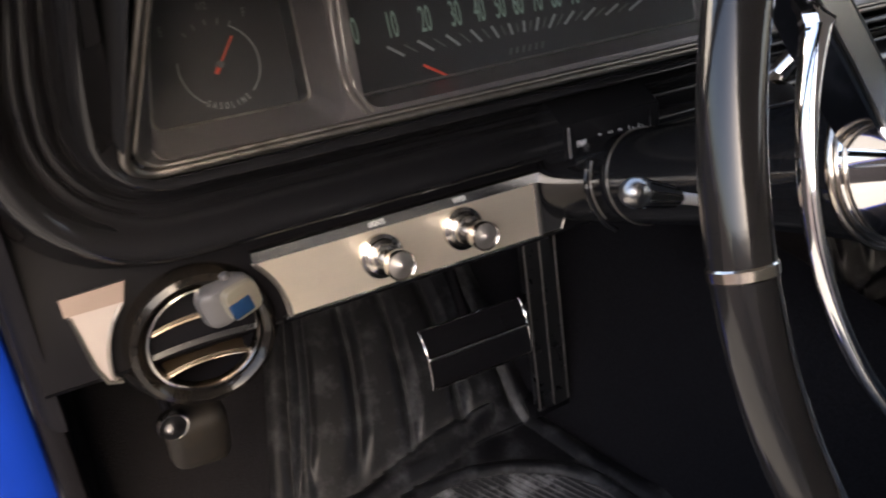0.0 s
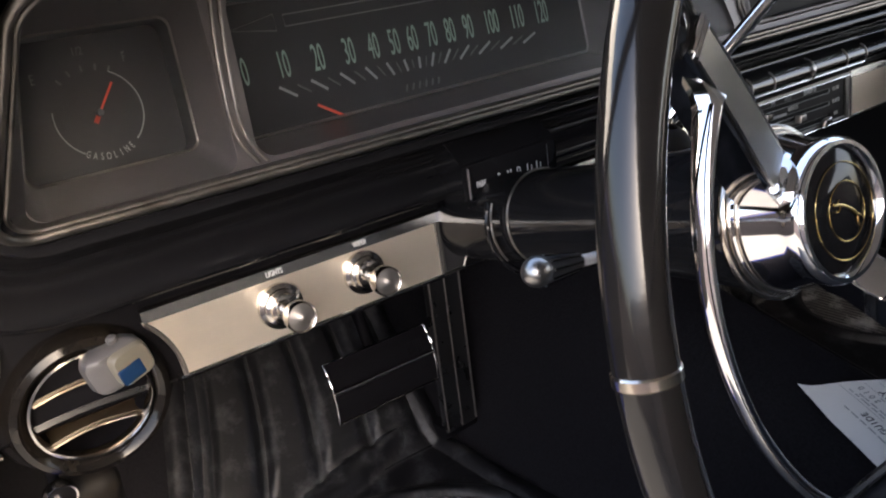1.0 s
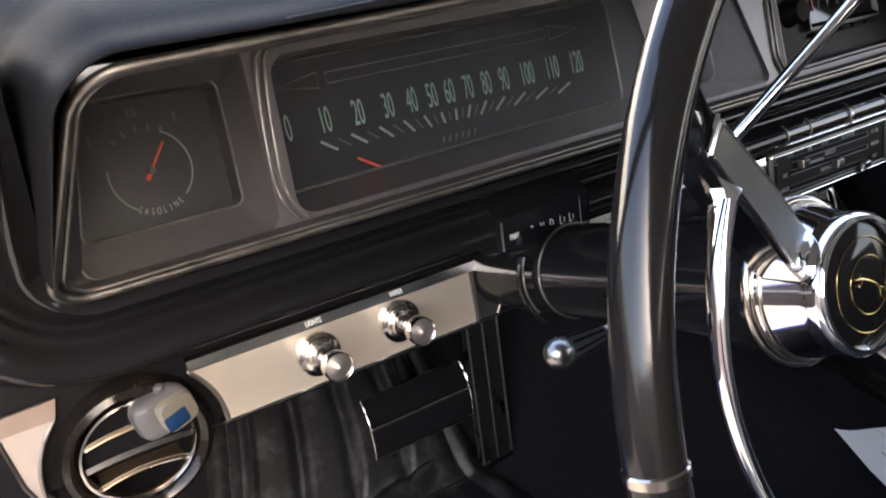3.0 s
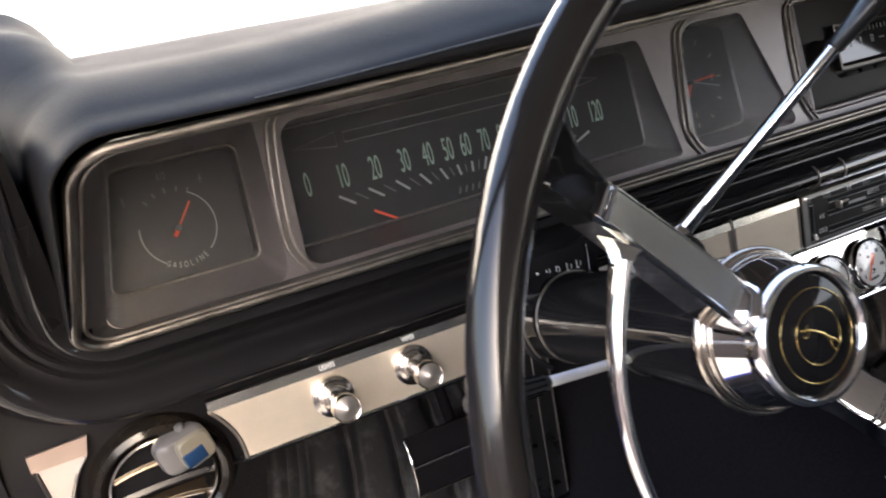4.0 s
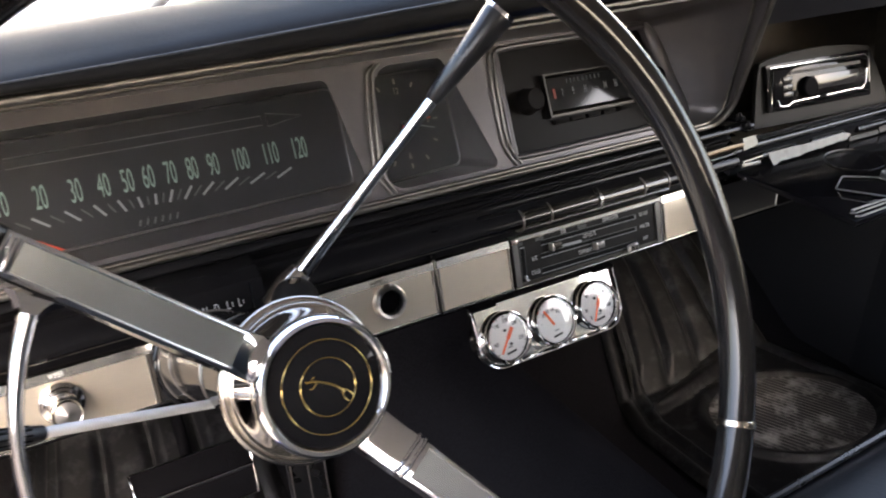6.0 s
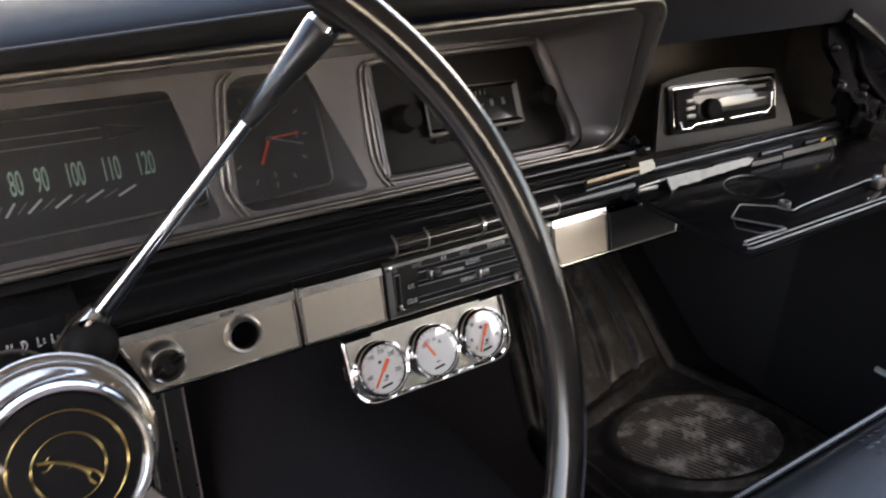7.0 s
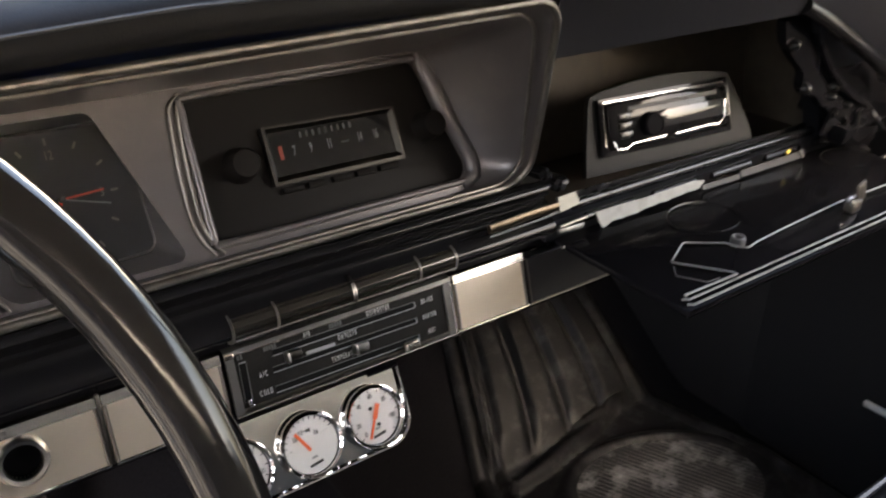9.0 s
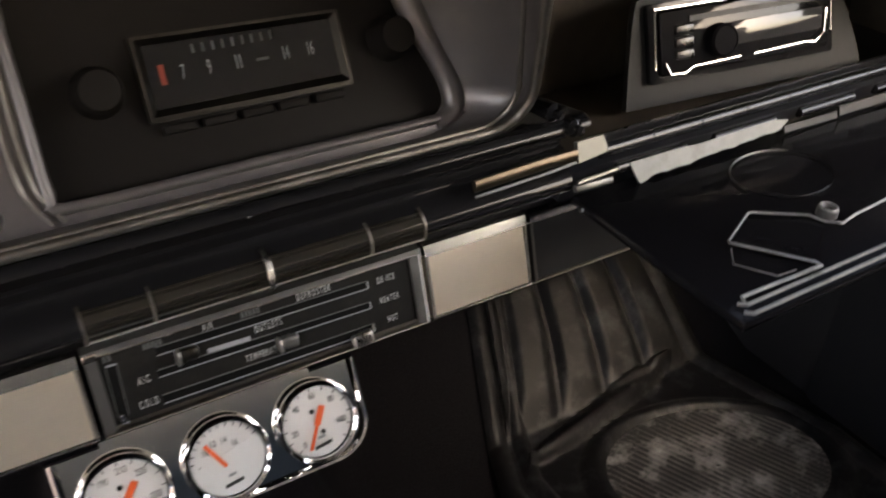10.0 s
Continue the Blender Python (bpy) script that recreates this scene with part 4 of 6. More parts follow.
# Uncut slots: black bars paint the dark depth, paler lower edges the lit lip.
for xa, ya, xb, yb, w in ((0.3355, -0.0105, 0.4608, -0.0118, 0.0042), (0.3335, -0.0232, 0.4603, -0.0250, 0.0036), (0.3325, -0.0385, 0.4602, -0.0400, 0.0046)):
    part("slot", bar2d((xa, ya), (xb, yb), w, shifted(HM, 0.0003)), PAINTED_SLOT, hc, smooth=False)
    for sg in (-1, 1):
        part("slot_edge", bar2d((xa, ya + sg * (w / 2 + 0.0003)), (xb, yb + sg * (w / 2 + 0.0003)), 0.0005, shifted(HM, 0.0005)), DIM_PRINT if sg > 0 else GREY_PRINT, hc, smooth=False)
    part("slot_end", bar2d((xb + 0.0006, yb - 0.0022), (xb + 0.0004, yb + 0.0020), 0.0008, shifted(HM, 0.0005)), GREY_PRINT, hc, smooth=False)
part("pale_bar", bar2d((0.3614, -0.0196), (0.3858, -0.0204), 0.0024, shifted(HM, 0.0006)), GREY_PRINT, hc, "pale bar behind the levers", smooth=False)
# The fan slot's dark depth is painted as a bar too.
part("fan_slot", bar2d((0.3118, -0.0105), (0.3108, -0.0405), 0.0050, shifted(HM, 0.0003)), PAINTED_SLOT, hc, smooth=False)
for dx in (-0.0028, 0.0028):
    part("fan_slot_edge", bar2d((0.3118 + dx, -0.0105), (0.3108 + dx, -0.0405), 0.0004, shifted(HM, 0.0005)), DIM_PRINT, hc, smooth=False)
part("fan_slot_end", bar2d((0.3092, -0.0098), (0.3145, -0.0102), 0.0008, shifted(HM, 0.0005)), GREY_PRINT, hc, smooth=False)
part("fan_lever", join(box((0.0022, 0.0055, 0.006), HM @ pose(0.3100, -0.0395, 0.003), 0.0007), box((0.0020, 0.0020, 0.0064), HM @ pose(0.3118, -0.0420, 0.003), 0.0006)), CHROME, hc, "small chrome fan lever")
for x, y, km in ((0.3490, -0.0160, FRAME_DARK), (0.4045, -0.0285, SIDE_METAL)):
    lv = part("lever", box((0.0100, 0.0072, 0.0060), HM @ pose(x + 0.0022, y, 0.0040, 0, 0, -4), 0.0018, 3), km, hc, "worn metal lever knob")
    part("lever_pin", box((0.0022, 0.0078, 0.0068), HM @ pose(x - 0.0040, y - 0.0005, 0.0040), 0.0007), KNOB_CHROME, lv)
    part("lever_foot", box((0.0090, 0.0024, 0.0020), HM @ pose(x + 0.001, y - 0.0044, 0.0012), 0.0006), KNOB_BLACK, lv)
lv = part("lever", box((0.0132, 0.0080, 0.0060), HM @ pose(0.4505, -0.0425, 0.0046, 0, 0, 6), 0.0020, 3), KNOB_CHROME, hc, "ribbed chrome lever knob")
for k in range(6):
    part("rib", box((0.0008, 0.0058, 0.0008), HM @ pose(0.4462 + 0.0017 * k, -0.0425, 0.0077, 0, 0, 6), 0.0002), KNOB_BLACK, lv)
part("lever_arm", tube([on(HM, 0.4575, -0.0405, 0.004), on(HM, 0.4600, -0.0370, 0.001)], 0.0009, 8), CHROME, lv)
for w_, x, y, sz in (("DEFROSTER", 0.4272, -0.0060, 0.0060), ("OUTLETS", 0.3972, -0.0168, 0.0060), ("TEMPERATURE", 0.3935, -0.0322, 0.0058), ("A/C", 0.3255, -0.0240, 0.0062), ("COLD", 0.3250, -0.0378, 0.0062), ("DE-ICE", 0.4735, -0.0116, 0.0056), ("HEATER", 0.4738, -0.0247, 0.0056), ("HOT", 0.4738, -0.0381, 0.0056), ("AIR", 0.3645, -0.0058, 0.0058)):
    letters("caption", w_, sz, HM @ pose(x, y, 0.0004), CAPTION_PRINT, hc, 0.42, space=1.75)
for x, w in ((0.3347, 0.0105), (0.3894, 0.0115), (0.3112, 0.0050)):
    for k in range(5 if w > 0.006 else 2):
        n_ = 5 if w > 0.006 else 2
        part("caption_bar", bar2d((x - w / 2 + w * k / n_, -0.0058), (x - w / 2 + w * (k + 0.62) / n_, -0.0058), 0.0034, shifted(HM, 0.0003)), DIM_PRINT, hc, smooth=False)

# smoked trim roll above the heater controls
tr = thing("vent_roller_trim", (0.407, -0.01, 0.56), "smoked glossy roller trim with a ribbed chrome wheel", "trim roll")
part("roll", tube([(x, -0.006, 0.571) for x in (0.3035, 0.304, 0.4945, 0.495)], 0.0105, 20), BRONZE, tr)
for x in (0.3035, 0.3375, 0.4600, 0.495):
    part("clip", tube([(x - 0.0008, -0.006, 0.571), (x + 0.0008, -0.006, 0.571)], 0.0114, 20), WORN_CHROME, tr)
for yy, zz in ((-0.0105, 0.5795), (-0.0165, 0.5660)):
    part("edge_line", tube([(0.3045, yy, zz), (0.494, yy, zz)], 0.0009, 6), EDGE_CHROME, tr)
part("thumb_wheel", lathe([(0.0108, -0.0018), (0.0122, -0.0016), (0.0126, 0.0), (0.0122, 0.0016), (0.0108, 0.0018)], frame_of((0.3995, -0.006, 0.571), (0, 1, 0), (0, 0, 1)), 40, cap=False), TIP_CHROME, tr, "thin chrome thumb wheel")
for dx in (-0.0011, 0.0011):
    part("wheel_edge", tube([(0.3995 + dx, -0.006 + 0.0125 * math.cos(a), 0.571 + 0.0125 * math.sin(a)) for a in np.linspace(0, 2 * math.pi, 40, endpoint=False)], 0.0006, 6, closed=True), EDGE_CHROME, tr)

# ---- air vent at the driver's side ----
av = thing("air_vent", (-0.302, -0.01, 0.50), "round black air vent with bright bronze louvres", "air vent")
AV = frame_of((-0.303, -0.004, 0.503), (1, 0, 0), (0, 0.12, 0.99))
part("collar", lathe([(0.0485, -0.02), (0.0485, 0.003), (0.046, 0.010), (0.042, 0.012), (0.038, 0.009), (0.0365, 0.004), (0.0355, -0.02)], AV, 48, cap=False), VENT_BLACK, av)
part("surround", lathe([(0.0560, -0.022), (0.0556, -0.010), (0.0535, -0.006), (0.0505, -0.008), (0.0490, -0.016)], AV, 56, cap=False), BLACK_GLOSS, av, "gloss black lip round the vent")
part("ring", lathe([(0.0368, 0.0060), (0.0362, 0.0088), (0.0348, 0.0092), (0.0334, 0.0070), (0.0330, 0.003)], AV, 56, cap=False), BRIGHT_KNOB, av, "thin worn chrome ring")
part("barrel", lathe([(0.0355, 0.004), (0.0345, -0.035), (0.0005, -0.036)], AV, 40, cap=False), BLACK_SATIN, av)
for yy, mm in ((0.013, BRIGHT_BRONZE), (-0.003, BLACK_PLASTIC), (-0.019, BRIGHT_BRONZE)):
    w = math.sqrt(0.0330 ** 2 - yy ** 2)
    part("louvre", solid_skin(grid([[on(AV, x, yy - 0.0012 + 0.004 * (1 - (x / w) ** 2) * (1 if mm != BLACK_PLASTIC else 0.5) + dy, dz) for dy, dz in ((0.0016, 0.0035), (-0.0016, 0.0050), (-0.0040, -0.010), (-0.0020, -0.016))] for x in np.linspace(-w, w, 16)]), 0.0008), LOUVRE if mm != BLACK_PLASTIC else mm, av, "dull bronze louvre" if mm != BLACK_PLASTIC else "")
    if mm != BLACK_PLASTIC:
        part("louvre_edge", tube([on(AV, x, yy - 0.0012 + 0.004 * (1 - (x / w) ** 2) - 0.0002, 0.0050) for x in np.linspace(-w, w, 16)], 0.0010, 8), BRIGHT_BRONZE, av, "bright bronze louvre edge")
ck = thing("vent_clip", on(AV, 0.008, 0.024, 0.010), "grey and beige clip with blue window on the vent", "clip")
CK = AV @ pose(0.0190, 0.0275, 0.0185, 0, 0, 14) @ Matrix.Scale(0.93, 4)
part("stem", tube([on(AV, 0.012, 0.015, 0.000), on(AV, 0.014, 0.020, 0.006), on(AV, 0.016, 0.025, 0.012)], 0.0055, 14), GREY_PLASTIC, ck)
shell_rows = []
for z, sx, sy, ox in ((-0.013, 0.010, 0.010, -0.004), (-0.0115, 0.0165, 0.0130, -0.004), (-0.004, 0.0195, 0.0145, -0.003), (0.003, 0.0190, 0.0140, -0.001), (0.0055, 0.0165, 0.0125, 0.001), (0.006, 0.009, 0.007, 0.001)):
    shell_rows.append([on(CK, ox + sx * math.copysign(abs(math.cos(a)) ** 0.42, math.cos(a)), sy * math.copysign(abs(math.sin(a)) ** 0.42, math.sin(a)), z) for a in np.linspace(0, 2 * math.pi, 32, endpoint=False)])
part("shell", grid(shell_rows, close_v=True, cap=True), GREY_PLASTIC, ck)
cover_rows = []
for z, sx, sy in ((0.000, 0.0130, 0.0128), (0.0075, 0.0126, 0.0124), (0.0095, 0.0112, 0.0110), (0.0100, 0.006, 0.006)):
    cover_rows.append([on(CK @ pose(0.0045, 0, 0, 0, 12, 0), sx * math.copysign(abs(math.cos(a)) ** 0.5, math.cos(a)), sy * math.copysign(abs(math.sin(a)) ** 0.5, math.sin(a)), z) for a in np.linspace(0, 2 * math.pi, 32, endpoint=False)])
part("cover", grid(cover_rows, close_v=True, cap=True), BEIGE_PLASTIC, ck)
part("window", box((0.0165, 0.0125, 0.003), CK @ pose(0.0030, -0.0035, 0.0096, 0, 12, 0), 0.0016), BLUE_PLASTIC, ck, "blue glossy window")
part("button", lathe([(0.0036, 0), (0.0036, 0.0040), (0.0022, 0.0052)], CK @ pose(0.003, 0.013, -0.004, -90), 18), GREY_PLASTIC, ck)
pk = thing("pull_knob", (-0.335, 0.0, 0.437), "small round chrome pull knob under the dash", "knob")
PK = frame_of((-0.333, 0.004, 0.436), (1, 0, 0), (0, 0.1, 0.99))
part("shaft", lathe([(0.0035, -0.03), (0.0035, 0.004)], PK, 16), BLACK_SATIN, pk)
part("button", lathe([(0.004, 0.0), (0.0105, 0.003), (0.0110, 0.008), (0.0098, 0.0105), (0.0085, 0.0100), (0.004, 0.0112), (0.0005, 0.0116)], PK, 30), BRIGHT_KNOB, pk)
br = thing("release_handle", (-0.31, 0.03, 0.39), "dark worn plastic release handle under the dash", "handle")
part("grip", box((0.045, 0.03, 0.055), pose(-0.315, 0.03, 0.392, 8, 0, -6), 0.012, 3), mat("worn_dark_plastic", (0.009, 0.0075, 0.006), 0.6, spec=0.2, stain=(0.03, 0.022, 0.012), stain_amount=0.4, stain_scale=60), br)
part("bracket", box((0.05, 0.06, 0.006), pose(-0.29, 0.05, 0.445, 10), 0.002), BLACK_SATIN, br)

# ---- steering wheel ----
wheel = thing("steering_wheel", on(WHEEL, 0, 0, 0), "black two-spoke steering wheel with chrome horn ring, turned clockwise", "steering wheel")
RC, RR = 0.066, 0.2015
HUB = WHEEL @ Matrix.Translation((-0.003, -0.003, 0))


def wp(a, r, h):
    return on(WHEEL, r * math.cos(radians(a)), r * math.sin(radians(a)), h)


WN = tuple(WHEEL.to_3x3() @ Vector((0, 0, 1)))
part("rim", tube([wp(a, RR, RC) for a in np.linspace(0, 360, 120, endpoint=False)], 0.0092, 24, closed=True, side=WN), RIM_BLACK, wheel, "worn gloss black rim")
for a in (178, -23):
    part("rim_ring", tube([wp(a - 0.55, RR, RC), wp(a - 0.4, RR, RC), wp(a + 0.4, RR, RC), wp(a + 0.55, RR, RC)], 0.0103, 20, side=WN, radii=[0.0093, 0.0099, 0.0099, 0.0093]), CREAM, wheel, "bright ring round the rim")
for a in (141.6, -54.5):
    SM = WHEEL @ pose(-0.003, -0.003, 0, 0, 0, a)

    def sp_row(r, w, h, th):
        return [tuple(SM @ Vector(p)) for p in ((r, -w, h - th), (r, -w * 0.92, h - 0.002), (r, -w * 0.62, h), (r, w * 0.62, h), (r, w * 0.92, h - 0.002), (r, w, h - th))]

    up = a > 0
    rc = 0.044 if up else 0.056
    re, he = (0.1515, 0.0368) if up else (0.147, 0.036)
    hc0 = 0.002 + (rc - 0.056) * 0.375
    ri = rc + (0.001 if up else 0.0065)
    spk = part("spoke", grid([sp_row(0.028, 0.0125, -0.012 if not up else -0.006, 0.022), sp_row(rc - 0.006, 0.0118, hc0 - 0.006 * (0.2 if up else 1), 0.022), sp_row(rc, 0.0115, hc0, 0.022), sp_row(0.10, 0.0103, 0.0185, 0.021), sp_row(re, 0.0090, he, 0.018)], close_v=True, cap=True), CHROME, wheel, "chrome spoke with brushed inlay", smooth=True)
    part("inlay", grid([[tuple(SM @ Vector((r, q * w, h + 0.0008))) for q in (-1, 1)] for r, w, h in ((ri, 0.0078, hc0 + (ri - rc) * 0.36), (0.10, 0.0070, 0.0187), (re - 0.0065, 0.0060, he - 0.0024))]), SPOKE_METAL, spk, "brushed metal inlay")
    for r, h in ((re - 0.0008, he + 0.0002), (re - 0.0046, he - 0.0010)) if up else ((rc, hc0 + 0.0004), (rc + 0.0035, hc0 + 0.0017)):
        wr = 0.62 if up else 1.0
        part("ridge", tube([tuple(SM @ Vector((r, q * wr, h - (0.0020 if abs(q) > 0.010 and not up else 0)))) for q in (-0.0112, -0.0085, 0.0, 0.0085, 0.0112)], 0.0011, 8), CHROME, spk)
    for q in (-1, 1):
        part("border", tube([tuple(SM @ Vector((r, q * w, h + 0.0006))) for r, w, h in ((ri, 0.0084, hc0 + (ri - rc) * 0.36), (0.10, 0.0076, 0.0187), (re - 0.0065, 0.0066, he - 0.0024))], 0.0007, 6), EDGE_CHROME, spk)
    part("spoke_arm", grid([sp_row(re - 0.0015, 0.0094, he - 0.0015, 0.019), sp_row(0.168, 0.0105, 0.044, 0.018), sp_row(0.183, 0.0135, 0.056, 0.016), sp_row(0.198, 0.0210, 0.068, 0.010)], close_v=True, cap=True), BLACK_GLOSS, wheel, "black spoke arm at the rim")
# horn ring: a flattened chrome bar from spoke to spoke
hr_a = np.linspace(149, 300, 60)


def horn_radius(a):
    return 0.1338 - 0.0050 * math.sin(radians((a - 149) / 151.0 * 180))


part("horn_ring", tube([on(HUB, horn_radius(a) * math.cos(radians(a)), horn_radius(a) * math.sin(radians(a)), 0.0335 - 0.002 * math.sin(radians((a - 149) / 151.0 * 180))) for a in hr_a], 0.0026, 16, flat=1.5, side=WN, radii=[0.0026 + 0.0010 * max(0, 1 - i / 9.0) + 0.0010 * max(0, 1 - abs(i - 59) / 9.0) for i in range(60)]), CHROME, wheel, "chrome half horn ring")


def hp_at(a, w, z):
    """A point of the horn ring's bracket: w outwards from its middle line."""
    return on(HUB, (0.1338 + w) * math.cos(radians(a)), (0.1338 + w) * math.sin(radians(a)), z)


for a0, a1 in ((153.5, 146.2), (294.5, 301.5)):
    flare = []
    for t, w, z in ((0.0, 0.0030, 0.0330), (0.3, 0.0033, 0.0330), (0.55, 0.0042, 0.0325), (0.8, 0.0070, 0.0315), (1.0, 0.0115, 0.0300)):
        a = a0 + (a1 - a0) * t
        flare.append([hp_at(a, w, z), hp_at(a, w * 0.6, z + 0.0042), hp_at(a, -w * 0.6, z + 0.0042), hp_at(a, -w, z), hp_at(a, -w * 0.6, z - 0.0042), hp_at(a, w * 0.6, z - 0.0042)])
    part("horn_bracket", grid(flare, close_v=True, cap=True), CHROME, wheel, "flared chrome bracket of the horn ring")
hub = part("hub", lathe([(0.0396, -0.0310), (0.0388, -0.027), (0.0338, -0.009), (0.0341, -0.0055), (0.0345, -0.0015), (0.0339, 0.0018), (0.0324, 0.0036), (0.0305, 0.0036), (0.0291, 0.0022), (0.0286, 0.0008)], HUB, 56, cap=False), CHROME, wheel, "chrome hub barrel")
part("hub_cap", lathe([(0.0288, 0.0008), (0.0200, 0.0030), (0.0100, 0.0040), (0.0003, 0.0042)], HUB, 48, cap=False), BLACK_GLOSS, hub, "black cap with gold rings")
for r, h in ((0.0225, 0.0030), (0.0138, 0.0040)):
    part("emblem_ring", tube([on(HUB, r * math.cos(a), r * math.sin(a), h) for a in np.linspace(0, 2 * math.pi, 56, endpoint=False)], 0.00030, 6, closed=True), GOLD, hub)
def gold_stroke(pts, r):
    return tube([on(HUB, x, y, 0.0047) for x, y in smooth_curve(pts, 4)], r, 6)


part("emblem", join(gold_stroke([(-0.0105, 0.0052), (-0.0065, 0.0046), (-0.0025, 0.0030), (0.0015, 0.0008), (0.0048, -0.0020), (0.0068, -0.0048)], 0.0007), gold_stroke([(-0.0110, 0.0058), (-0.0085, 0.0050), (-0.0060, 0.0068)], 0.0004), gold_stroke([(-0.0050, 0.0040), (-0.0078, 0.0016), (-0.0096, 0.0020)], 0.0004), gold_stroke([(0.0052, -0.0024), (0.0086, -0.0042), (0.0110, -0.0078)], 0.0004), gold_stroke([(0.0060, -0.0040), (0.0062, -0.0072), (0.0080, -0.0096)], 0.0004)), GOLD, hub, "gold emblem")
for r, h, rt in ((0.0406, -0.0320, 0.0027), (0.0386, -0.0262, 0.0012)):
    part("hub_ring", tube([on(HUB, r * math.cos(a), r * math.sin(a), h) for a in np.linspace(0, 2 * math.pi, 56, endpoint=False)], rt, 10, closed=True), CREAM, wheel, "pale metal ring behind the hub")
part("hub_base", lathe([(0.0380, -0.0315), (0.0400, -0.0330), (0.0398, -0.040), (0.0375, -0.060), (0.0345, -0.100)], HUB, 56, cap=False), BLACK_GLOSS, wheel, "black sleeve behind the hub")

# ---- steering column ----
col = thing("steering_column", on(HUB, 0, 0, -0.2), "black steering column with chrome collars", "steering column")
part("collar", lathe([(0.0310, -0.1225), (0.0326, -0.1212), (0.0326, -0.1182), (0.0310, -0.117)], HUB, 56, cap=False), DIM_CHROME, col, "dull chrome collar")
part("shroud", lathe([(0.0290, -0.46), (0.0295, -0.300), (0.0315, -0.262), (0.0322, -0.215), (0.0320, -0.170), (0.0316, -0.122), (0.0322, -0.112), (0.0335, -0.098)], HUB, 56, cap=False), BLACK_PAINT, col, "black painted shroud")
part("seam_ring", tube([on(HUB, 0.0324 * math.cos(a), 0.0324 * math.sin(a), -0.208) for a in np.linspace(0, 2 * math.pi, 48, endpoint=False)], 0.0008, 6, closed=True), WORN_CHROME, col)
part("dash_bezel", tube([on(HUB, 0.0385 * math.cos(a), 0.0385 * math.sin(a), -0.222) for a in np.linspace(radians(150), radians(235), 24)], 0.0022, 8), BLACK_GLOSS, col, "gloss black bezel where the column meets the dash")
part("bezel_edge", tube([on(HUB, 0.0370 * math.cos(a), 0.0370 * math.sin(a), -0.2195) for a in np.linspace(radians(150), radians(215), 16)], 0.0008, 6), WORN_CHROME, col)
ind = part("gear_indicator", grid([[(x, -0.024 - 0.004 * k, 0.566), (x, -0.0365, 0.574 + 0.003 * k), (x, -0.0310, 0.5985), (x, -0.010, 0.607), (x, 0.02, 0.607), (x, 0.02, 0.562)] for x, k in ((-0.046, 0), (-0.042, 1), (0.036, 1), (0.040, 0))], close_v=True, cap=True), BLACK_GLOSS, col, "black gear indicator hood")
IM = frame_of((0, -0.0358, 0.5865), (1, 0, 0), (0, 0.25, 0.97))
for s, x, sz in (("PARK", -0.0320, 0.0062), ("R", -0.0158, 0.0095), ("N", -0.0068, 0.0095), ("D", 0.0020, 0.0095), ("L", 0.0108, 0.0095), ("2", 0.0140, 0.005), ("L", 0.0196, 0.0095), ("1", 0.0226, 0.005)):
    letters("figure", s, sz, IM @ pose(x, -0.002 if sz < 0.01 else 0.0, 0.0), WHITE_PRINT, ind, 0.55)
part("window_edge", tube([(-0.0415, -0.0372, 0.576), (-0.0415, -0.0318, 0.597)], 0.0016, 8), TIP_CHROME, ind)
part("window_edge", tube([(0.030, -0.0372, 0.577), (0.030, -0.0318, 0.597)], 0.0007, 6), CHROME, ind)

gl = thing("gear_lever", (0.032, -0.133, 0.65), "chrome column gear lever with a black tapered knob", "gear lever")
LB, LJ, LT = Vector((0.030, -0.130, 0.648)), Vector((0.115, -0.156, 0.759)), Vector((0.154, -0.168, 0.809))
part("rod", tube([LB.lerp(LJ, t) for t in (-0.1, 0.0, 0.3, 0.7, 1.02)], 0.0043, 16, radii=[0.0062, 0.0060, 0.0046, 0.0042, 0.0040]), CHROME, gl)
ax = (LT - LJ).normalized()
part("knob", tube([LJ.lerp(LT, t) for t in (-0.02, 0.0, 0.5, 0.95, 1.0)], 0.007, 18, radii=[0.0040, 0.0050, 0.0072, 0.0098, 0.0090]), BLACK_PLASTIC, gl, "black tapered knob")
part("knob_cap", tube([LT - 0.001 * ax, LT + 0.0015 * ax], 0.0092, 18, radii=[0.0100, 0.0092]), CHROME, gl)
part("socket", tube([LB + Vector((-0.012, 0.0, -0.018)), LB + Vector((-0.004, 0.0, -0.004)), LB + Vector((0.003, 0, 0.005))], 0.012, 20, radii=[0.0135, 0.0105, 0.0066]), BRIGHT_KNOB, gl, "chrome socket")
part("boot", lathe([(0.0005, -0.0150)] + [(0.0150 * math.cos(a), 0.0150 * math.sin(a)) for a in np.linspace(radians(-70), radians(70), 15)] + [(0.0040, 0.0146)], frame_of(tuple(LB + Vector((-0.007, -0.012, -0.009))), (1, 0, 0), (0, 1, 0)), 28, cap=False), KNOB_BLACK, gl, "round black rubber boot at the foot of the lever")
ts = thing("turn_signal_lever", (-0.05, -0.19, 0.63), "chrome turn signal stalk with a black ribbed grip", "turn signal lever")
TT = Vector((-0.188, -0.253, 0.691))
TB = Vector((-0.030, -0.168, 0.600))
# Whitened too, in place of the light its chrome would catch.
part("rod", tube([TB.lerp(TT, t) for t in (0, 0.3, 0.72)], 0.0027, 14), WHITENED_METAL, ts, "metal rod whitened to look lit")
part("grip", tube([TB.lerp(TT, t) for t in (0.66, 0.70, 0.85, 0.97)], 0.005, 18, radii=[0.0035, 0.0042, 0.0050, 0.0056]), BLACK_PLASTIC, ts, "black ribbed grip")
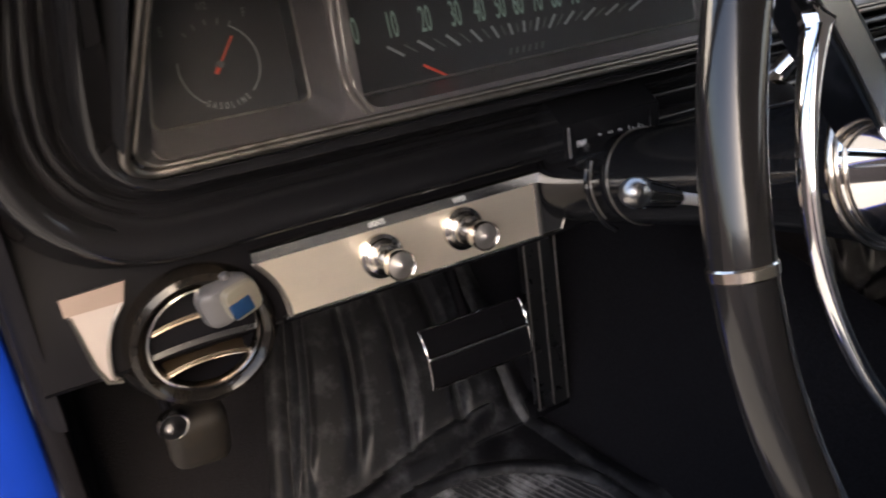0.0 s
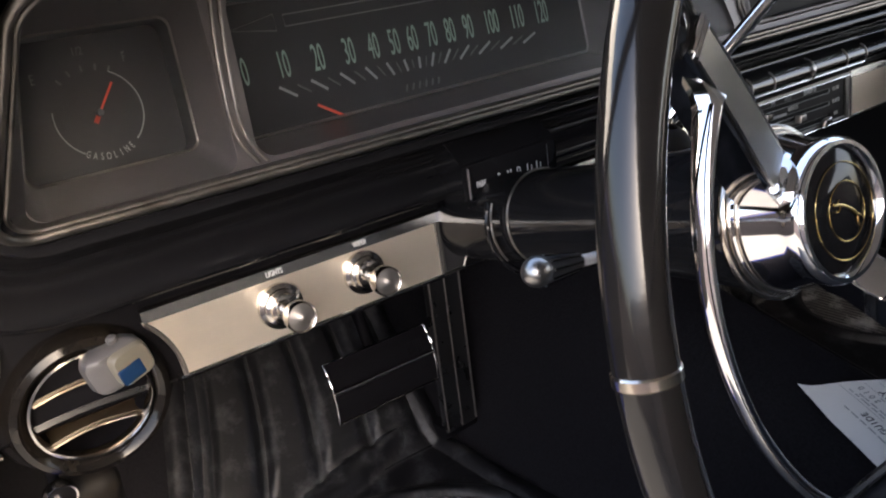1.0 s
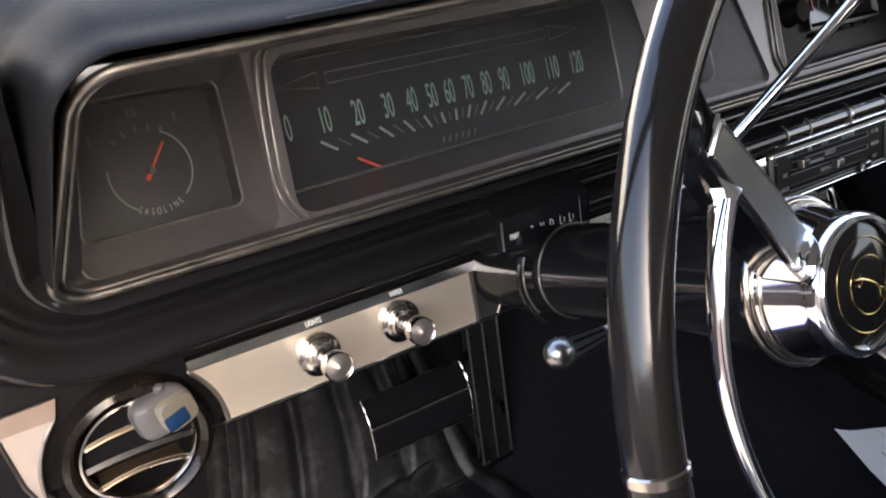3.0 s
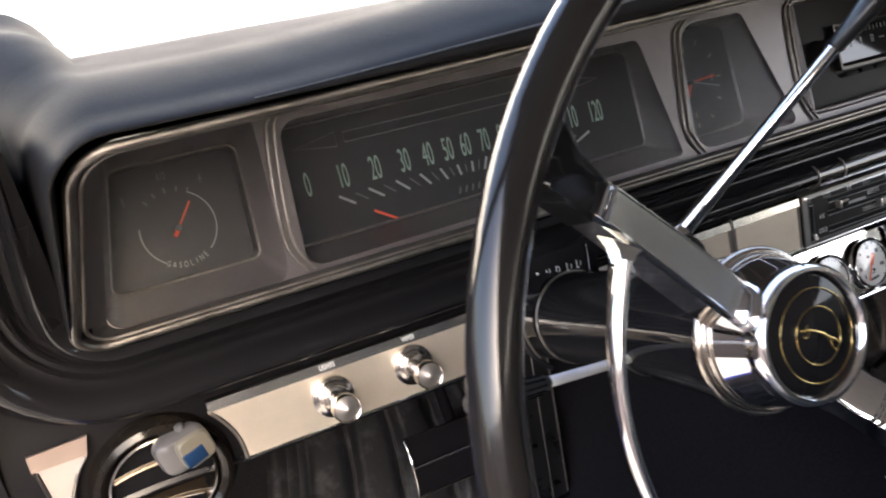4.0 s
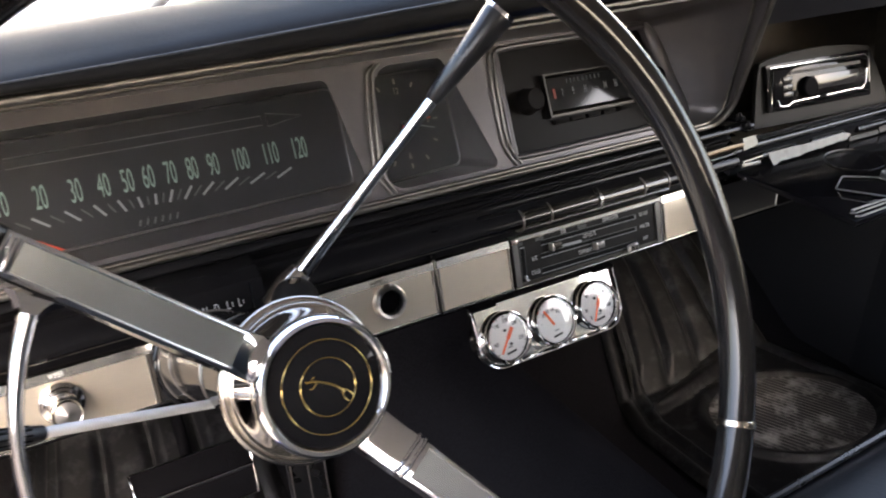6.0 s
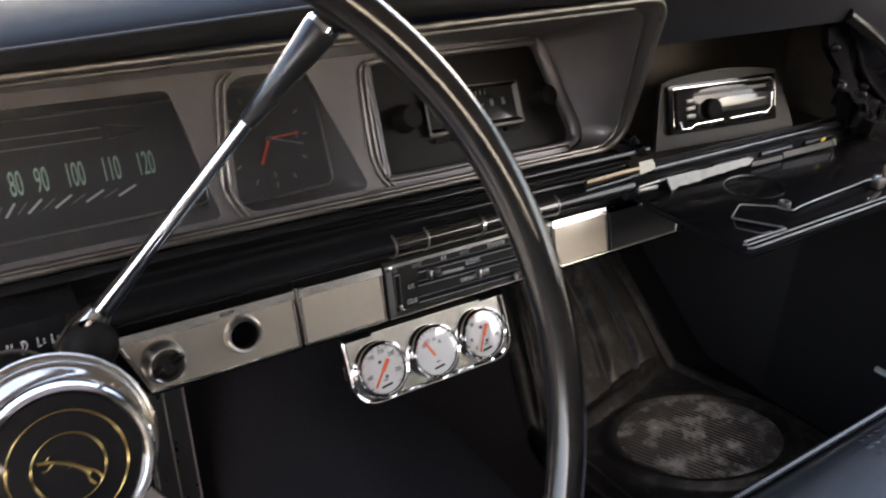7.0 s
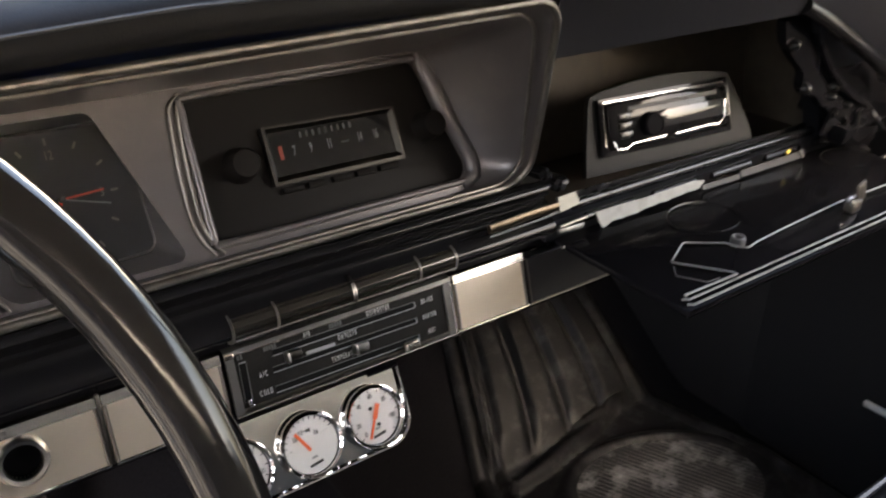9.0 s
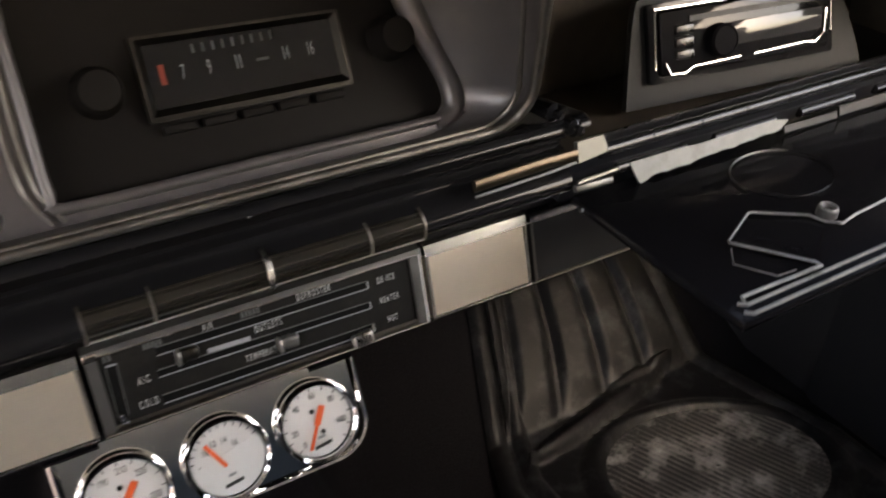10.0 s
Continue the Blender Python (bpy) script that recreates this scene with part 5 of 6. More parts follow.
for k in range(10):
    a = 2 * math.pi * k / 10
    d = (TT - TB).normalized()
    e = d.orthogonal().normalized()
    f = d.cross(e)
    o = math.cos(a) * e + math.sin(a) * f
    part("rib", tube([TB.lerp(TT, 0.70) + 0.0042 * o, TB.lerp(TT, 0.96) + 0.0056 * o], 0.0006, 5), BLACK_GLOSS, ts)
part("tip", tube([TB.lerp(TT, t) for t in (0.965, 0.980, 0.990, 1.002, 1.010, 1.013)], 0.008, 22, radii=[0.0054, 0.0057, 0.0055, 0.0046, 0.0027, 0.0010]), DIM_TIP, ts, "chrome tip")

# ---- gauge pod under the dash ----
gp = thing("gauge_panel", (0.36, 0.0, 0.40), "chrome panel with three white-faced gauges under the dash", "gauge panel")
GM = frame_of((0, 0.0, 0.437), (1, 0, 0), (0, 0.485, 0.875))
outline = rquad([(0.266, -0.031), (0.457, -0.031), (0.457, 0.036), (0.266, 0.036)], [0.026, 0.026, 0.002, 0.002], 7)
part("panel", plate(outline, 0.0016, GM), POD_CHROME, gp)
lip = rquad([(0.266, 0.036), (0.266, -0.031), (0.457, -0.031), (0.457, 0.036)], [0.001, 0.026, 0.026, 0.001], 7)
lip_in = rquad([(0.2705, 0.036), (0.2705, -0.0270), (0.4525, -0.0270), (0.4525, 0.036)], [0.001, 0.022, 0.022, 0.001], 7)
part("flange", grid([[on(GM, x, y, h) for x, y in lp_] for lp_, h in ((lip, -0.003), (lip, 0.0035), ([(a[0] * 0.7 + b[0] * 0.3, a[1] * 0.7 + b[1] * 0.3) for a, b in zip(lip, lip_in)], 0.0046), ([(a[0] * 0.35 + b[0] * 0.65, a[1] * 0.35 + b[1] * 0.65) for a, b in zip(lip, lip_in)], 0.0040), (lip_in, 0.0010))]), CHROME, gp, "raised chrome edge of the gauge panel")
part("bracket", box((0.03, 0.06, 0.002), pose(0.28, 0.04, 0.472)), BLACK_SATIN, gp)
part("bracket", box((0.03, 0.06, 0.002), pose(0.44, 0.04, 0.472)), BLACK_SATIN, gp)
GAUGES = ((0.301, 0.0, (("160", 195), ("190", 128), ("210", 85), ("230", 45), ("250", -15)), 232, 52, "temperature"), (0.362, 0.0, (("8", 168), ("10", 130), ("12", 103), ("14", 77), ("16", 50), ("18", 15)), 0, 125, "volts"), (0.422, 0.001, (("0", 225), ("20", 190), ("40", 135), ("60", 88), ("80", 40), ("100", -15)), 240, 62, "oil"))
for gxx, gzz, figs, tail, ang, nm in GAUGES:
    Q = GM @ pose(gxx, gzz, 0)
    g = part("gauge", lathe([(0.0255, -0.03), (0.0255, 0.001), (0.0270, 0.003), (0.0270, 0.0075), (0.0258, 0.0098), (0.0240, 0.0085), (0.0238, 0.0045)], Q, 48, cap=False), CHROME, gp, "chrome-rimmed gauge with a white dial")
    part("inner_ring", lathe([(0.0245, 0.0084), (0.0232, 0.0045)], Q, 40, cap=False), BLACK_PLASTIC, g)
    part("dial", plate(circle(0, 0, 0.0243), 0.001, Q @ pose(0, 0, 0.0045)), DIAL_WHITE, g, smooth=False)
    piv = (0.0, 0.0) if nm != "volts" else (-0.003, -0.005)
    rr = 0.0172
    for s, a in figs:
        letters("figure", s, 0.0058, Q @ pose(piv[0] + rr * math.cos(radians(a)) * (0.95 if nm != "volts" else 0.85), piv[1] + rr * math.sin(radians(a)), 0.0048), INK, g, 0.75)
    for k in range(13):
        a = radians(225 - k * 22.5) if nm != "volts" else radians(170 - k * 13)
        part("scale_mark", bar2d((0.0205 * math.cos(a), 0.0205 * math.sin(a)), (0.0230 * math.cos(a), 0.0230 * math.sin(a)), 0.0007, Q @ pose(0, 0, 0.0049)), INK, g, smooth=False)
    if nm == "volts":
        part("dial_mask", plate([(0.0232 * math.cos(a), 0.0232 * math.sin(a)) for a in np.linspace(radians(183), radians(383), 24)], 0.0004, Q @ pose(0, 0, 0.0055)), WHITE_PRINT, g, smooth=False)
        part("needle", join(bar2d((-0.002, -0.004), (-0.0115, 0.013), 0.0026, Q @ pose(0, 0, 0.0062))), ORANGE, g, "orange needle", smooth=False)
    else:
        c, s = math.cos(radians(ang)), math.sin(radians(ang))
        part("needle", join(bar2d((-0.019 * c, -0.019 * s), (0.010 * c, 0.010 * s), 0.0022, Q @ pose(0, 0, 0.0062)), bar2d((-0.002 * c, -0.002 * s), (0.011 * c, 0.011 * s), 0.0042, Q @ pose(0, 0, 0.0064))), ORANGE, g, "orange needle", smooth=False)
        for dy in (0.0075, -0.0075):
            part("screw", lathe([(0.0016, 0), (0.0016, 0.001)], Q @ pose(-0.002 if dy > 0 else 0.002, dy, 0.0048), 12), INK, g)
    gc = part("glass", lathe([(0.0240, 0.0078), (0.0160, 0.0086), (0.0080, 0.0090), (0.0004, 0.0091)], Q, 40, cap=False), GAUGE_GLASS, g, "clear domed glass")
    gc.visible_shadow = False
    part("badge_bar", bar2d((-0.006, -0.0165), (0.006, -0.0150), 0.0022, Q @ pose(0, 0, 0.0060)), INK, g, smooth=False)
    part("caption_bar", bar2d((-0.0025, -0.0105), (0.0025, -0.0102), 0.0018, Q @ pose(0, 0, 0.0056)), GREY_PRINT, g, smooth=False)

# ---- pedals ----
bp = thing("brake_pedal", (0.0, 0.16, 0.25), "wide black rubber brake pedal in a chrome frame", "pedal")
BM = frame_of((0.006, 0.150, 0.2625), (1, 0.03, -0.030), (0.01, 0.50, 0.866))


def pedal_pt(x, y, h):
    return on(BM, x, y, h - 0.007 * (y / 0.033) ** 2)


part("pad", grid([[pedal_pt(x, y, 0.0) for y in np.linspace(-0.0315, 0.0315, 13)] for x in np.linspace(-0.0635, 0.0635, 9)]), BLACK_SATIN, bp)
pb = [(-0.0645, -0.0325), (0.0645, -0.0325), (0.0645, 0.0325), (-0.0645, 0.0325)]
for (xa, ya), (xb, yb), r in ((pb[0], pb[3], 0.0011), (pb[3], pb[2], 0.0009), (pb[1], pb[2], 0.0017), (pb[0], pb[1], 0.0012)):
    part("frame_bar", tube([pedal_pt(xa + (xb - xa) * t, ya + (yb - ya) * t, 0.001) for t in np.linspace(0, 1, 10)], r, 8), EDGE_CHROME, bp, "worn chrome frame bar")
part("centre_bar", tube([pedal_pt(x, 0.001, 0.0016) for x in np.linspace(-0.064, 0.064, 6)], 0.0024, 10), CHROME, bp)
for k in range(9):
    part("rib", tube([pedal_pt(0.036 + 0.003 * k, 0.006, 0.0008), pedal_pt(0.036 + 0.003 * k, 0.020, 0.0008)], 0.0007, 6), BLACK_SATIN, bp)
part("arm", tube([on(BM, 0.0, 0.0, -0.012), (0.01, 0.24, 0.33), (0.01, 0.27, 0.45)], 0.009, 10), BLACK_SATIN, bp)
ap = thing("accelerator_pedal", (0.17, 0.24, 0.06), "long black accelerator pedal with bright edges", "pedal")
AM = frame_of((0.166, 0.215, 0.045), (1, 0.05, 0), (0, 0.25, 0.97))
part("pad", box((0.052, 0.29, 0.012), AM @ pose(0, 0.145, 0), 0.003), BLACK_PLASTIC, ap)
for x in (-0.024, 0.0, 0.024):
    part("bright_strip", tube([on(AM, x, 0.004, 0.0065), on(AM, x, 0.286, 0.0065)], 0.0014, 6), WORN_CHROME, ap)
part("hinge", box((0.06, 0.02, 0.03), AM @ pose(0, 0.0, -0.012), 0.004), BLACK_SATIN, ap)


# ---- glove box ----
gd = thing("glove_box_door", (0.83, -0.02, 0.56), "gloss black glove box door hanging open with cup recesses", "glove box door")
DM = frame_of((0.612, -0.012, 0.562), (1, 0, 0.002), (0, -1, -0.012))
DX, DW, DD = -0.005, 0.451, 0.150
part("panel", box((DW, DD, 0.007), DM @ pose(DX + DW / 2, DD / 2, 0.0045), 0.002), DOOR_BLACK, gd)
for xa, y, h, r in ((0.001, 0.1490, -0.0035, 0.0011), (0.004, 0.1415, -0.0030, 0.0010)):
    part("edge_bead", tube([on(DM, xa - 0.003, y - 0.004, h + 0.001), on(DM, xa, y, h), on(DM, DX + DW - 0.004, y, h)], r, 8), PALE_LIP, gd, "pale rolled edge")
part("edge_bead", tube([on(DM, 0.0035, 0.1410, -0.003), on(DM, 0.0067, 0.1352, -0.003), on(DM, 0.0700, 0.1370, -0.003)], 0.0011, 8), PALE_LIP, gd, "pale rolled edge")
for cxx, cyy, rx, ry in ((0.141, 0.048, 0.040, 0.0295), (0.405, 0.036, 0.034, 0.024)):
    part("cup_ring", tube([on(DM, cxx + rx * math.cos(a), cyy + ry * math.sin(a), -0.0002) for a in np.linspace(0, 2 * math.pi, 44, endpoint=False)], 0.0006, 6, closed=True), DOOR_BLACK, gd)
    # A bright arc laid on part of the ring paints its highlight.
    part("cup_edge", tube([on(DM, cxx + rx * math.cos(a), cyy + ry * math.sin(a), -0.0005) for a in np.linspace(radians(168), radians(318), 24)], 0.0007, 6, radii=[0.0003] + [0.0007] * 22 + [0.0003]), DIM_CHROME, gd, "painted highlight on the edge of the cup recess")
tray = [(0.428, 0.108), (0.300, 0.1035), (0.276, 0.1030), (0.169, 0.1080), (0.1351, 0.1104), (0.1193, 0.1131), (0.1111, 0.1065), (0.1084, 0.0965), (0.0790, 0.0768), (0.0755, 0.0762), (0.0712, 0.0782), (0.0415, 0.0925), (0.0408, 0.0945), (0.0700, 0.1330), (0.0700, 0.1370)]
part("tray_lip", tube([on(DM, x, y, -0.003) for x, y in tray], 0.0009, 6), PALE_LIP, gd, "pale lip round the tray")
part("tray_lip", tube([on(DM, x, y, -0.001) for x, y in ((0.0390, 0.0975), (0.0284, 0.1092), (0.0421, 0.1299), (0.0560, 0.1310))], 0.0005, 6), GREY_PLASTIC, gd)
part("tray_well", plate([(0.0420, 0.0940), (0.0730, 0.0790), (0.1070, 0.0985), (0.1100, 0.1085), (0.0710, 0.1310)], 0.0006, DM @ pose(0, 0, -0.0004)), DOOR_BLACK, gd, "black tray bottom", smooth=False)
part("stud", lathe([(0.0068, 0), (0.0066, 0.0050), (0.0050, 0.0062), (0.0034, 0.0050), (0.0030, 0.0030)], DM @ pose(0.122, 0.0995, -0.0005, 180), 20), GREY_PLASTIC, gd)
part("stud_rim", tube([on(DM, 0.122 + 0.0054 * math.cos(a), 0.0995 + 0.0054 * math.sin(a), -0.0066) for a in np.linspace(0, 2 * math.pi, 20, endpoint=False)], 0.0007, 6, closed=True), PALE_LIP, gd)
part("latch", join(box((0.016, 0.010, 0.012), DM @ pose(0.275, 0.118, -0.006), 0.002), box((0.012, 0.003, 0.022), DM @ pose(0.284, 0.118, -0.018, 0, 20, 0), 0.001)), WORN_CHROME, gd, "worn metal latch")
part("latch_screw", lathe([(0.004, 0), (0.004, 0.005), (0.002, 0.006)], DM @ pose(0.268, 0.116, -0.011, 180), 14), CHROME, gd)
part("check_arm", tube(smooth_curve([(1.045, -0.100, 0.575), (1.060, -0.05, 0.60), (1.055, 0.0, 0.65), (1.030, 0.03, 0.70)], 5), 0.0028, 8), BLACK_GLOSS, gd, "curved check arm")
ARM = frame_of((0, -0.030, 0.6), (1, 0, 0), (0, 0, 1))
arm_out = smooth_curve([(0.872, 0.125), (0.879, 0.105), (0.901, 0.084), (0.922, 0.068), (0.924, 0.055), (0.935, 0.043), (0.953, 0.040), (0.970, 0.027), (1.000, 0.008), (1.030, -0.010), (1.085, -0.018), (1.130, -0.012), (1.145, 0.004), (1.060, 0.055), (0.990, 0.098), (0.913, 0.135)], 3)
ha = part("hinge_arm", plate([(x, y) for x, y in arm_out], 0.010, ARM), DOOR_BLACK, gd, "folded gloss black hinge arm")
for x_, y_, r_ in ((0.930, 0.0500, 0.0058), (0.985, 0.0440, 0.0050), (0.984, 0.0330, 0.0042), (1.022, 0.0180, 0.0036), (0.893, 0.1000, 0.0050)):
    part("rivet", lathe([(r_ * 1.3, 0), (r_ * 1.2, 0.002), (r_, 0.005), (r_ * 0.5, 0.0075), (0.0003, 0.0080)], ARM @ pose(x_, y_, 0), 18), BLACK_GLOSS, ha)
part("arm_rib", tube(smooth_curve([(0.925, -0.033, 0.710), (0.955, -0.036, 0.672), (1.000, -0.037, 0.640), (1.060, -0.034, 0.612)], 4), 0.0040, 8), DOOR_BLACK, ha)
part("arm_foot", box((0.070, 0.020, 0.020), pose(1.035, -0.040, 0.586, 8, 6, 0), 0.004), DOOR_BLACK, ha)
part("check_bracket", box((0.03, 0.05, 0.025), pose(1.05, 0.01, 0.60, 10, 20, 15), 0.004), BLACK_GLOSS, gd)
ho = thing("rubber_hose", (1.0, -0.04, 0.70), "black rubber hose hanging beside the glove box opening", "hose")
part("hose", tube(smooth_curve([(0.872, -0.046, 0.742), (0.905, -0.050, 0.727), (0.964, -0.052, 0.699), (1.037, -0.052, 0.663), (1.066, -0.050, 0.646)], 5), 0.0080, 14), BLACK_GLOSS, ho)
part("clamp", tube([(1.048, -0.0515, 0.657), (1.056, -0.051, 0.652)], 0.0102, 14), DIM_CHROME, ho, "dull metal clamp")
part("wire", tube(smooth_curve([(1.060, -0.050, 0.650), (1.090, -0.052, 0.632), (1.112, -0.054, 0.615), (1.118, -0.057, 0.590), (1.110, -0.058, 0.562), (1.085, -0.055, 0.548)], 5), 0.0032, 10), BLACK_GLOSS, ho, "thin black wire below the hose")
part("wire", tube(smooth_curve([(1.052, -0.055, 0.662), (1.075, -0.060, 0.652), (1.100, -0.060, 0.640), (1.112, -0.058, 0.626), (1.100, -0.057, 0.610)], 5), 0.0020, 8), VENT_BLACK, ho)
hb = thing("hinge_bracket", (1.03, -0.03, 0.575), "gloss black bolted bracket beside the glove box opening", "bracket")
HB = frame_of((1.035, -0.036, 0.592), (0.96, -0.10, -0.22), (0.0, -0.15, 0.98))
part("plate", plate(rquad([(-0.050, -0.020), (0.052, -0.026), (0.040, 0.024), (-0.046, 0.018)], 0.008), 0.004, HB), DOOR_BLACK, hb)
part("fold", tube([on(HB, -0.047, -0.020, 0.002), on(HB, 0.050, -0.026, 0.002)], 0.0030, 8), BLACK_GLOSS, hb)
part("rib", tube([on(HB, -0.010, -0.018, 0.003), on(HB, 0.000, 0.000, 0.006), on(HB, -0.004, 0.020, 0.003)], 0.0034, 8), BLACK_GLOSS, hb)
for bx, by, br_ in ((-0.044, 0.014, 0.0055), (-0.020, 0.004, 0.0060), (0.012, 0.008, 0.0065), (0.018, -0.014, 0.0055), (0.036, 0.004, 0.0050)):
    part("bolt", lathe([(br_ * 1.3, 0), (br_ * 1.25, 0.0015), (br_, 0.002), (br_, 0.006), (br_ * 0.5, 0.0075), (0.0003, 0.0078)], HB @ pose(bx, by, 0.0), 6), BLACK_GLOSS, hb, smooth=False)
# hinge rails between the opening and the door
hg = thing("glove_box_hinge", (0.84, -0.005, 0.57), "long black sectioned hinge below the glove box", "hinge")
for k in range(9):
    x0 = 0.632 + k * 0.045
    part("rail_section", tube([(x0, -0.006, 0.5845), (x0 + 0.0435, -0.006, 0.5845)], 0.0052, 12), BLACK_PAINT, hg)
    if k % 2 == 0:
        part("lower_section", tube([(x0 + 0.01, -0.013, 0.5725), (x0 + 0.072, -0.013, 0.5725)], 0.0040, 10), BLACK_PAINT, hg)
part("leaf", box((0.42, 0.004, 0.022), pose(0.84, 0.001, 0.580, -12)), BLACK_GLOSS, hg)
rng = random.Random(7)
SF = frame_of((0, -0.018, 0.5715), (1, 0, 0), (0, 0.35, 0.94))
jag = [(0.6515, 0.0045), (0.6550, -0.0050), (0.6580, -0.0115), (0.6640, -0.0108)] + [(0.6660 + 0.0042 * k, -0.0090 + 0.00014 * k + 0.0009 * math.sin(0.9 * k) * math.sin(0.37 * k + 1) + rng.uniform(-0.0004, 0.0004)) for k in range(1, 32)] + [(0.806, 0.0010), (0.790, 0.0040), (0.717, 0.0030), (0.690, 0.0042)]
part("torn_strip", plate(jag, 0.0015, SF), STRIP_METAL, hg, "stained pale metal strip with a ragged edge", smooth=False)
for xa, xb, h_ in ((0.802, 0.862, 0.0052), (0.865, 0.972, 0.0072)):
    part("lower_strip", plate([(xa, -0.0085), (xb, -0.0095), (xb, -0.0095 + h_), (xa, -0.0085 + h_)], 0.0012, shifted(SF, -0.0010)), DIM_STRIP, hg, "narrow darkened metal strip", smooth=False)
part("strip_end", box((0.004, 0.0090, 0.003), SF @ pose(0.9735, -0.0050, 0.0, 0, 0, 15), 0.0008), STRIP_METAL, hg)
bk = thing("trim_bracket", (0.60, -0.015, 0.585), "small bare metal bracket at the end of the moulding", "bracket")
part("tongue", tube([on(SF, 0.530, 0.0190, 0.002), on(SF, 0.582, 0.0208, 0.003), on(SF, 0.606, 0.0205, 0.003)], 0.0042, 10, flat=0.6, side=(0, 1, 0)), TONGUE_BRONZE, bk, "worn bronze tongue")
part("tongue_edge", tube([on(SF, 0.530, 0.0125, 0.002), on(SF, 0.582, 0.0140, 0.002), on(SF, 0.606, 0.0156, 0.002)], 0.0009, 6), PALE_LIP, bk)
part("tab", plate([(0.6070, 0.0150), (0.6300, 0.0175), (0.6310, 0.0210), (0.6285, 0.0288), (0.6075, 0.0285)], 0.004, shifted(SF, 0.004)), TAB_METAL, bk, "pale bent metal tab", smooth=False)
part("upper_tongue", tube([on(SF, 0.606, 0.0022, 0.001), on(SF, 0.639, 0.0036, 0.001)], 0.0015, 8), SIDE_METAL, bk)
part("lower_tongue", box((0.031, 0.0048, 0.004), SF @ pose(0.6185, -0.0020, 0.001, 0, 0, -2), 0.0012), TAB_METAL, bk)
for k in range(6):
    part("bolt_petal", lathe([(0.0013, 0), (0.0012, 0.0012), (0.0004, 0.0016)], SF @ pose(0.6101 + 0.0025 * math.cos(k * 1.047), -0.0162 + 0.0025 * math.sin(k * 1.047), 0.001), 8), WHITENED_METAL, bk)
part("bolt_shank", lathe([(0.0030, -0.004), (0.0030, 0.0008), (0.0005, 0.0010)], SF @ pose(0.6101, -0.0162, 0.001), 14), DIM_CHROME, bk)
part("clip_end", box((0.0020, 0.0046, 0.002), SF @ pose(0.6277, -0.0180, 0.001, 0, 0, 20), 0.0006), GREY_PLASTIC, bk)

for bx, bz in ((0.573, 0.634), (0.590, 0.620)):
    part("bolt", lathe([(0.0055, -0.03), (0.0055, 0.002), (0.0030, 0.004), (0.0030, 0.008), (0.0005, 0.0085)], frame_of((bx, -0.026, bz), (1, 0, 0), (0, 0.1, 1)), 12), BLACK_GLOSS, bk)
yt = thing("yellow_tag", (0.948, -0.0195, 0.580), "tiny yellow tag stuck on the black hinge", "tag")
part("tag", box((0.008, 0.0012, 0.004), pose(0.948, -0.0176, 0.5740, -10, -8, 0), 0.0004), mat("yellow_tag_paper", (0.62, 0.48, 0.08), 0.6), yt)

# ---- aftermarket stereo in the glove box ----
st = thing("car_stereo", (0.815, 0.05, 0.59), "silver-edged car stereo in a grey arched fascia", "car stereo")
TM = frame_of((0.812, 0.040, 0.6245), (0.990, -0.135, 0.025), (0, 0.28, 0.96))
part("fascia", plate([(-0.114, -0.046), (0.112, -0.046)] + [(0.112 - 0.020 * t ** 1.5 - 0.012 * t, -0.046 + 0.078 * t) for t in np.linspace(0.15, 1, 8)] + [(0.082 - 0.184 * t, 0.032 + 0.0085 * math.sin(math.pi * t) ** 0.8) for t in np.linspace(0.06, 0.94, 14)] + [(-0.101 - 0.013 * (1 - t) ** 0.7, 0.031 - 0.077 * (1 - t)) for t in np.linspace(1, 0.1, 8)], 0.006, TM), GREY_PIECE, st, "grey arched fascia plate")
TU = TM @ Matrix.Translation((-0.0095, 0, 0)) @ Matrix.Diagonal((0.895, 1, 1, 1))
so, si = rquad([(-0.096, -0.029), (0.096, -0.029), (0.093, 0.028), (-0.096, 0.028)], 0.003, 3), rquad([(-0.089, -0.024), (0.089, -0.024), (0.087, 0.0235), (-0.089, 0.0235)], 0.003, 3)
part("sleeve", grid([[on(TU, x, y, 0) for x, y in so], [on(TU, x, y, 0.005) for x, y in so], [on(TU, x, y, 0.006) for x, y in si], [on(TU, x, y, 0.0) for x, y in si]], close_v=True), BLACK_GLOSS, st)
part("top_edge", tube([on(TU, x, y, 0.0075) for x, y in ((-0.092, -0.018), (-0.092, 0.0245), (0.080, 0.0240), (0.090, 0.0180), (0.090, -0.012))], 0.0010, 8), EDGE_CHROME, st, "bright edge strip")
part("front", box((0.176, 0.046, 0.012), TU @ pose(0, -0.0005, 0.003), 0.003), BLACK_GLOSS, st)
part("lower_edge", tube([on(TU, x, y, 0.0105) for x, y in ((-0.085, -0.014), (-0.080, -0.0225), (-0.066, -0.0235), (-0.058, -0.0195), (-0.010, -0.0185))], 0.0008, 8), EDGE_CHROME, st)
part("lower_edge", tube([on(TU, x, y, 0.0105) for x, y in ((0.004, -0.0185), (0.060, -0.0170), (0.070, -0.0185), (0.080, -0.0120), (0.082, 0.006))], 0.0008, 8), EDGE_CHROME, st)
part("disc_slot", box((0.130, 0.004, 0.002), TU @ pose(0.005, 0.0150, 0.0092)), INK, st, smooth=False)
part("display", box((0.105, 0.017, 0.002), TU @ pose(0.025, -0.0010, 0.0093), 0.0005), mat("display_glass", (0.03, 0.03, 0.032), 0.08), st)
